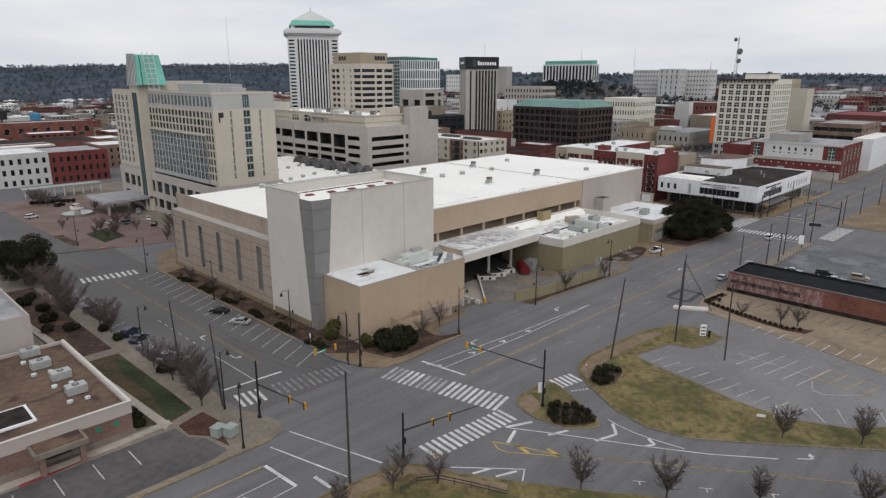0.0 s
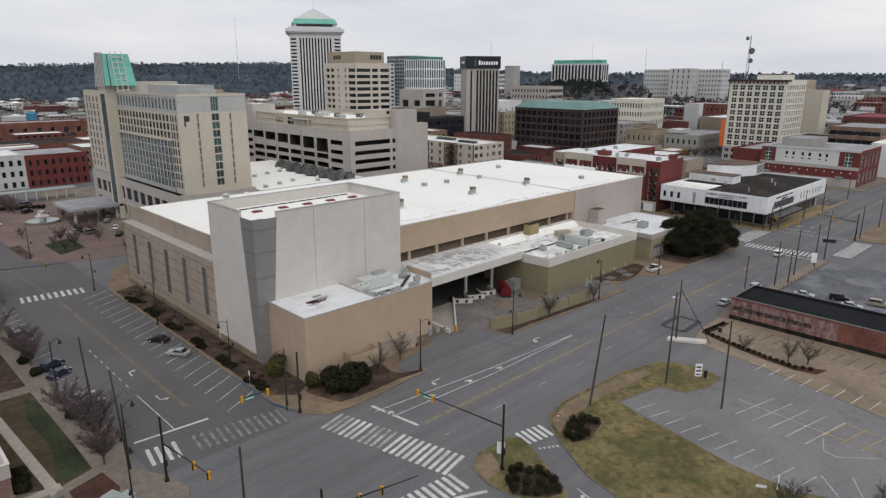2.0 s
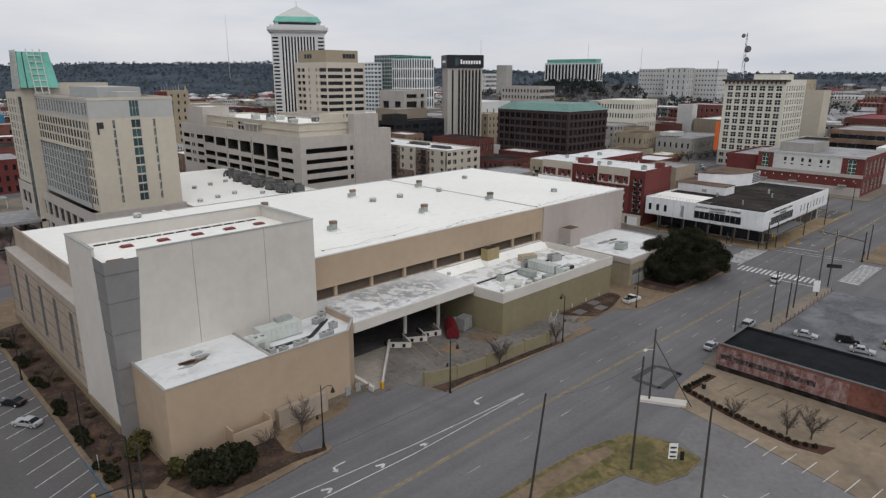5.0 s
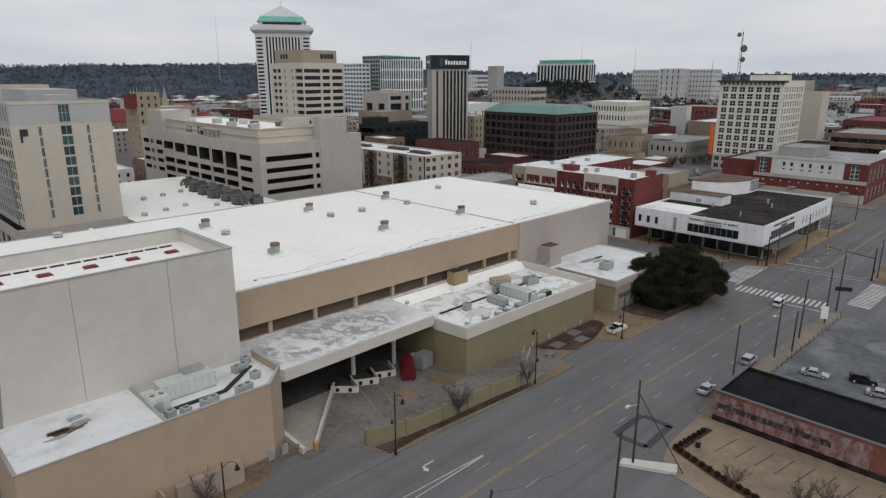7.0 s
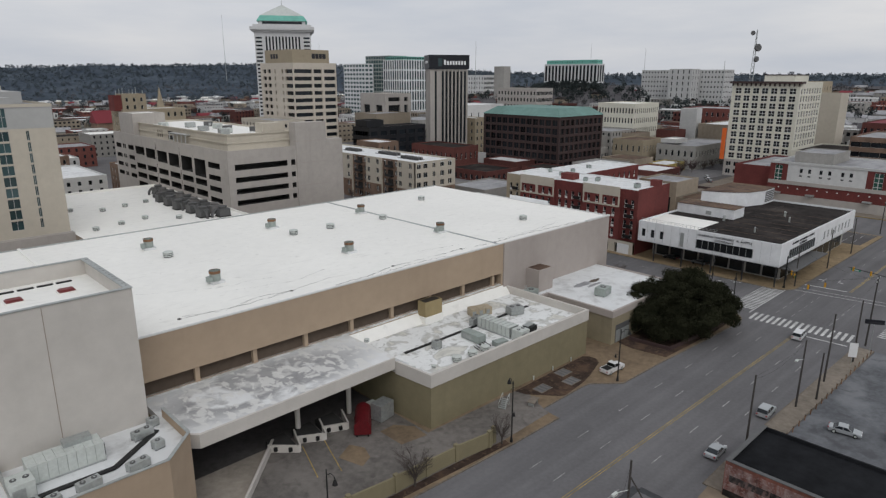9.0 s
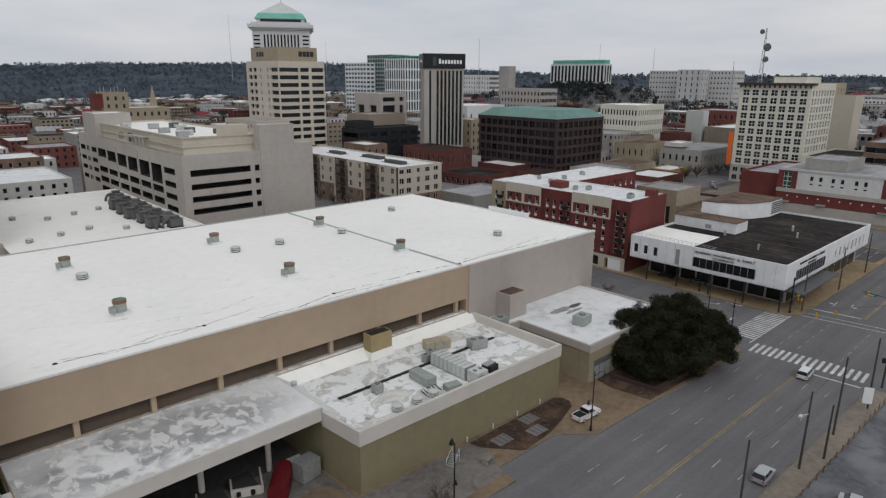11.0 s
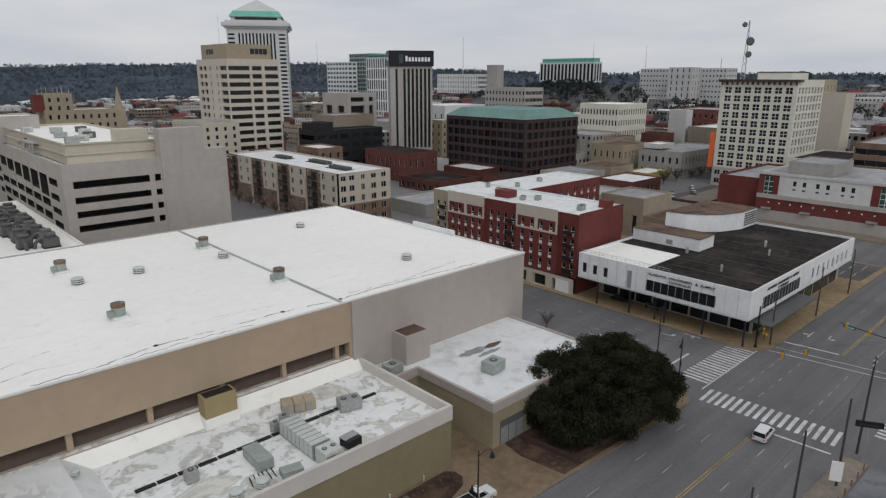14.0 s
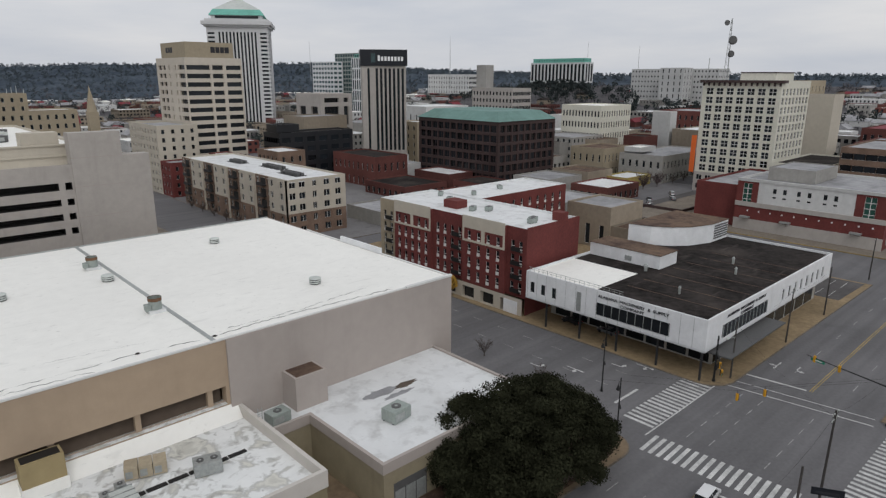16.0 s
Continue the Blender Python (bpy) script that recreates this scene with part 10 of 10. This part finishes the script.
# houses with pitched roofs farther out
def house_mesh(seed, wall, roof):
    r = random.Random(seed)
    w, l, h, p = r.uniform(4, 7), r.uniform(6, 11), r.uniform(3, 6), r.uniform(2.5, 4)
    bm = bmesh.new()
    add_box(bm, -l, l, -w, w, -6, h, 0)
    v = [bm.verts.new(q) for q in ((-l - .5, -w - .5, h), (l + .5, -w - .5, h), (l + .5, w + .5, h), (-l - .5, w + .5, h), (-l - .5, 0, h + p), (l + .5, 0, h + p))]
    for f in ((0, 1, 5, 4), (2, 3, 4, 5), (0, 4, 3), (1, 2, 5), (3, 2, 1, 0)):
        bm.faces.new([v[i] for i in f]).material_index = 1
    return mesh_of("house", bm, wall, roof)


def shed_mesh(seed, wall, roof):
    r = random.Random(seed)
    l, w, h = r.uniform(12, 24), r.uniform(7, 12), r.uniform(5, 8)
    bm = bmesh.new()
    add_box(bm, -l, l, -w, w, -6, h, 0)
    add_box(bm, -l - 0.4, l + 0.4, -w - 0.4, w + 0.4, h, h + 0.6, 1)
    add_box(bm, -l * 0.4, l * 0.1, -w * 0.4, w * 0.3, h + 0.6, h + 2.2, 1)
    return mesh_of("shed", bm, wall, roof)


SHEDS = [shed_mesh(70 + k, ("white_wall", "grey_wall", "white_wall", "tan_wall")[k], ("roof_white", "roof_grey", "roof_white_dirty", "roof_white")[k]) for k in range(4)]
HOUSES = [house_mesh(k, ("white_wall", "grey_wall", "tan_wall", "brick_wall")[k % 4], ("roof_grey", "roof_dark", "roof_brown", "maroon_roof", "roof_grey")[k % 5]) for k in range(9)]
# ---- rising ground, woods and hills ----
rn = np.random.default_rng(5)


def hill_sheet(name, xs, ys, height, material, label):
    vs = [(x, y, height(x, y)) for y in ys for x in xs]
    n = len(xs)
    fs = [(j * n + i, j * n + i + 1, (j + 1) * n + i + 1, (j + 1) * n + i) for j in range(len(ys) - 1) for i in range(n - 1)]
    me = bpy.data.meshes.new(name)
    me.from_pydata(vs, [], fs)
    me.materials.append(M[material])
    for p in me.polygons:
        p.use_smooth = True
    return tagged(new(name, me), label, "hill", kind="structure")


def rise(x, y):
    e = max(0.0, x - 350) * 0.03
    e = min(e, 34) if x < 1600 else 34
    far = max(0.0, math.hypot(x, y) - 1500) / 1300
    north = max(0.0, min(1.0, (math.degrees(math.atan2(y, x)) - 30) / 32))
    e += 24 * math.exp(-((x - 915) ** 2 + (y - 520) ** 2) / 22000)
    bumps = 7.0 * noise.noise((x * 0.0065, y * 0.0065, 3.1)) * min(1.0, far)
    return -1.5 + e + bumps + (26 + 48 * north) * min(1.0, far) * (0.85 + 0.3 * noise.noise((x * 0.0011, y * 0.0011, 0.3))) + 2.0 * noise.noise((x * 0.004, y * 0.004, 1))


hill_sheet("ground_hills", np.linspace(360, 4600, 60).tolist(), np.linspace(-900, 4600, 70).tolist(), rise, "wood_bare", "rising winter ground towards the wooded ridge")
hill_sheet("ground_hills_north", np.linspace(-2600, 360, 40).tolist(), np.linspace(620, 4600, 56).tolist(), rise, "wood_bare", "rising winter ground towards the wooded ridge")

for _ in range(560):
    a = rng.uniform(-10, 100)
    d = rng.uniform(620, 1500)
    x, y = d * math.cos(radians(a)), d * math.sin(radians(a)) - 60
    if not free(x, y, 12):
        continue
    ob = new("house", HOUSES[rng.randrange(9)])
    ob.matrix_basis = pose(x, y, max(0.0, rise(x, y)) + 0.5, 0, 0, rng.choice((0, 90)) + rng.uniform(-6, 6))
    tagged(ob, "distant small house with pitched roof", "house", "distant houses")


# pale sheds and shops along the road out of town
for _ in range(120):
    a, d = rng.uniform(44, 84), rng.uniform(640, 1500)
    x, y = d * math.cos(radians(a)), d * math.sin(radians(a)) - 60
    if not free(x, y, 14):
        continue
    ob = new("shed", SHEDS[rng.randrange(4)])
    ob.matrix_basis = pose(x, y, max(0.0, rise(x, y)) + 0.5, 0, 0, rng.choice((0, 90)) + rng.uniform(-8, 8))
    tagged(ob, "distant pale low shed with a shallow roof", "shed", "distant sheds")


def ring(r, a0, a1, d0, d1):
    a, d = math.radians(r.uniform(a0, a1)), math.sqrt(r.uniform(d0 * d0, d1 * d1))
    return d * math.cos(a), d * math.sin(a) - 60


def canopy(name, a0, a1, d0, d1, na, nd, lump, material, label, lift=3.5):
    """A closed wood seen from afar: one rolling sheet of crowns over the rising ground."""
    vs, fs = [], []
    for j in range(nd):
        d = d0 + (d1 - d0) * j / (nd - 1)
        for i in range(na):
            a = radians(a0 + (a1 - a0) * i / (na - 1))
            x, y = d * math.cos(a), d * math.sin(a) - 60
            n = noise.noise((x * 0.06, y * 0.06, 2.0)) + 0.5 * noise.noise((x * 0.15, y * 0.15, 7.0)) + 1.2 * noise.noise((x * 0.014, y * 0.014, 4.0))
            vs.append((x, y, rise(x, y) + (lift + lump * n) * min(1.0, j / 6)))
    for j in range(nd - 1):
        for i in range(na - 1):
            fs.append((j * na + i, j * na + i + 1, (j + 1) * na + i + 1, (j + 1) * na + i))
    me = bpy.data.meshes.new(name)
    me.from_pydata(vs, [], fs)
    me.materials.append(M[material])
    for q in me.polygons:
        q.use_smooth = True
    return tagged(new(name, me), label, "woods", kind="stuff")


def fuzzy_trees(name, spots, material, seed, label, per=64, leaf=0.55):
    """Leafless or dark town trees: each a loose cloud of twig tufts over a short trunk, many in one mesh."""
    r = np.random.default_rng(seed)
    vs, fs = [], []
    for x, y, z, h in spots:
        c = r.normal(size=(per, 3))
        c /= np.linalg.norm(c, axis=1)[:, None]
        c *= (r.random((per, 1)) ** 0.45) * np.array([h * 0.36, h * 0.36, h * 0.36]) * r.uniform(0.8, 1.2)
        c += np.array([x, y, z + h * 0.62])
        n = r.normal(size=(per, 3)) + np.array([0, 0, 0.4])
        n /= np.linalg.norm(n, axis=1)[:, None]
        u = np.cross(n, r.normal(size=(per, 3)))
        u /= np.linalg.norm(u, axis=1)[:, None]
        v = np.cross(n, u)
        k = leaf * h / 8 * r.uniform(0.6, 1.4, (per, 1))
        q = np.stack([c - u * k, c - v * k * 0.7, c + u * k, c + v * k * 0.7], 1).reshape(-1, 3)
        b = len(vs)
        vs.extend(q.tolist())
        fs.extend((np.arange(per * 4).reshape(-1, 4) + b).tolist())
        b, t = len(vs), 0.022 * h
        vs.extend([(x - t, y - t, z), (x + t, y - t, z), (x, y + t, z), (x, y, z + h * 0.7)])
        fs.extend([(b, b + 1, b + 3), (b + 1, b + 2, b + 3), (b + 2, b, b + 3)])
    me = bpy.data.meshes.new(name)
    me.from_pydata(vs, [], fs)
    me.materials.append(M[material])
    return tagged(new(name, me), label, "trees", kind="stuff")


# far woods and trees get their haze from blue-grey base colours
canopy("woods", 40, 104, 1500, 3100, 520, 110, 4.0, "wood_far_hazed", "winter woods on the ridge in haze-tinted colour")
canopy("woods", -8, 42, 1700, 3300, 300, 80, 4.2, "wood_far_hazed", "winter woods towards the horizon in haze-tinted colour")
tr = np.random.default_rng(61)


def scatter(count, a0, a1, d0, d1, h0, h1, margin=3.0):
    out = []
    while len(out) < count:
        x, y = ring(tr, a0, a1, d0, d1)
        if free(x, y, margin):
            out.append((x, y, max(0.0, rise(x, y)), tr.uniform(h0, h1)))
    return out


fuzzy_trees("woods", scatter(2000, 42, 104, 560, 1900, 6, 11), "wood_bare", 33, "grey leafless trees among the houses", 44)
fuzzy_trees("woods", scatter(700, -8, 42, 430, 1700, 7, 13), "wood_bare", 34, "grey leafless trees among the blocks", 56)
fuzzy_trees("woods", scatter(300, -8, 100, 480, 1150, 8, 15), "wood_pine", 35, "dark evergreen trees among the houses", 64, 0.7)
fuzzy_trees("woods", scatter(1500, 38, 104, 1250, 2200, 9, 16), "wood_hazed", 37, "distant trees on the slope, tinted blue-grey for haze", 48, 0.7)
fuzzy_trees("woods", scatter(2600, 38, 104, 2200, 2950, 9, 19), "wood_hazed", 38, "distant trees along the ridge, tinted for haze", 44, 0.75)
fuzzy_trees("woods", scatter(900, -8, 38, 1700, 2900, 10, 20), "wood_hazed", 39, "distant trees along the horizon, tinted for haze", 34, 1.0)
hill = [(820 + tr.normal(0, 34), 470 + tr.normal(0, 46), tr.uniform(9, 15)) for _ in range(60)] + [(872 + tr.normal(0, 14), 530 + tr.normal(0, 60), tr.uniform(10, 16)) for _ in range(90)] + [(800 + tr.normal(0, 40), 300 + tr.normal(0, 50), tr.uniform(8, 13)) for _ in range(60)]
fuzzy_trees("woods", [(x, y, max(0.0, rise(x, y)), h) for x, y, h in hill], "wood_pine", 36, "dark evergreen trees on the hillside", 72, 0.7)
for x, y, z0, h in ((898, 1735, 30, 192), (1130, 1600, 30, 120), (640, 500, 40, 60), (1500, 900, 30, 110), (1500, 60, 30, 110), (587, 156, 17, 52), (1100, 520, 30, 75)):
    ob = thing("radio_mast", "thin lattice radio mast far off", "mast", x, y, z0, 0, "radio masts")
    bm = bmesh.new()
    add_bar(bm, (0, 0, 0), (0, 0, h), 0.9 if h > 80 else 0.6, 0.25, 4)
    part("mast", bm, "metal_grey", ob)
# mast on the cream block
mast = thing("antenna_mast", "lattice antenna mast with dishes on the roof", "mast", 404, 61, 53)
bm = bmesh.new()
for k in range(9):
    z, s, s2 = k * 3.15, 1.3 - 0.12 * k, 1.3 - 0.12 * (k + 1)
    for i in range(3):
        a, b = 2.094 * i, 2.094 * (i + 1)
        p = (s * math.cos(a), s * math.sin(a), z)
        add_bar(bm, p, (s2 * math.cos(a), s2 * math.sin(a), z + 3.15), 0.12, n=3)
        add_bar(bm, p, (s2 * math.cos(b), s2 * math.sin(b), z + 3.15), 0.08, n=3)
part("lattice", bm, "metal_grey", mast)
for z, r, side in ((12.3, 1.6, -1.7), (18.5, 2.1, -1.9), (26.5, 1.3, 1.7)):
    bm = bmesh.new()
    add_cyl(bm, 0, 0, -0.35, 0.35, r, r * 0.8, 14)
    d = part("dish", bm, "metal_dark", mast)
    d.matrix_basis = pose(-0.9, side, z, 90, 0, -45)
blue = thing("water_tank", "blue cylindrical water tank", "water tank", 110, 640, 0)
bm = bmesh.new()
add_cyl(bm, 0, 0, 0, 17, 5, 5, 16)
add_cyl(bm, 0, 0, 17, 19, 5, 1, 16)
part("tank", bm, surface("tank_blue", (0.05, 0.2, 0.32), 0.6, vary=0.1), blue)
tank = thing("water_tank", "black roof water tank on legs", "water tank", 40, 436, 21)
bm = bmesh.new()
add_cyl(bm, 0, 0, 3, 9, 3.6, 3.6, 14)
add_cyl(bm, 0, 0, 9, 11, 3.8, 0.3, 14)
part("tank", bm, "black_metal", tank)
for k in range(4):
    bm = bmesh.new()
    add_bar(bm, (2.4 * math.cos(k * 1.57), 2.4 * math.sin(k * 1.57), -1), (2.4 * math.cos(k * 1.57), 2.4 * math.sin(k * 1.57), 3), 0.2)
    part("leg", bm, "black_metal", tank)

# ---- plant on the roofs of the town ----
for k, (x, y, z) in enumerate(((110, 112, 37.2), (114, 118, 37.2), (118, 126, 37.2), (112, 132, 37.2), (120, 138, 37.2), (124, 118, 37.2), (115, 150, 37.2), (109, 160, 37.2), (122, 150, 37.2))):
    ac_unit(x, y, z, 3.2 - 0.3 * (k % 3), 2.2, 1.8 - 0.2 * (k % 2), 12 * (k % 3), 0, ("metal_grey", "metal_light", "metal_dark")[k % 3], "boxy rooftop air conditioner on the deck building")
bm = bmesh.new()
add_box(bm, -0.55, 0.55, -0.55, 0.55, 0.1, 1.15)
add_cyl(bm, 0, 0, 1.15, 1.22, 0.42, 0.42, 10)
cond = mesh_of("condenser", bm, "metal_dark")
for bx, by, n in ((205, 124, 16), (209, 144, 18), (206, 170, 14)):
    bank_ob = thing("condenser_bank", "rows of small dark condensers on the flat roof", "air conditioner", bx, by, 19.6, 0, "condenser banks")
    box_part("rack", bank_ob, "black_metal", -1.2, 3.4, -1.0, n * 0.8, 0, 0.1)
    for k in range(n):
        shared("condenser", cond, bank_ob, pose(1.7 * (k % 2) + 0.2, 1.55 * (k // 2), 0))

# ---- forecourt of the hotel ----
slab("lawn", [(-3.1, 125), (-2.4, 107.5), (6.1, 112.2), (6.3, 130)], "green_grass", 0.2, 0, "green lawn on the hotel forecourt", "lawn")
slab("planting_bed", [(-12.6, 128.8), (-11.4, 109), (-8.6, 112), (-9, 129.7)], "mulch", 0.2, 0, "brown bed beside the forecourt", "flower bed")
pav = thing("colonnade", "long low pale green roofed colonnade", "pavilion", 0, 0, 0.1)
box_part("roof", pav, "metal_green", -1, 32, 214, 220, 4.2, 4.7)
for k in range(9):
    box_part("post", pav, "stucco_white", -0.6 + 4 * k, -0.2 + 4 * k, 214.4, 214.8, 0, 4.2)
for k in range(9):
    shrub(-1 + 1.8 * k, 200.4 - 0.75 * k, 1.2, 1.6, 300 + k, n=300, z=0.1)
for k, (x, y) in enumerate(((-1, 121), (2.5, 126), (0, 111), (4, 116), (-6, 140), (10, 132), (12, 118), (22, 108))):
    bare_tree(x, y, "spread" if k % 2 else "low", 0.75, k * 55, 0.15)
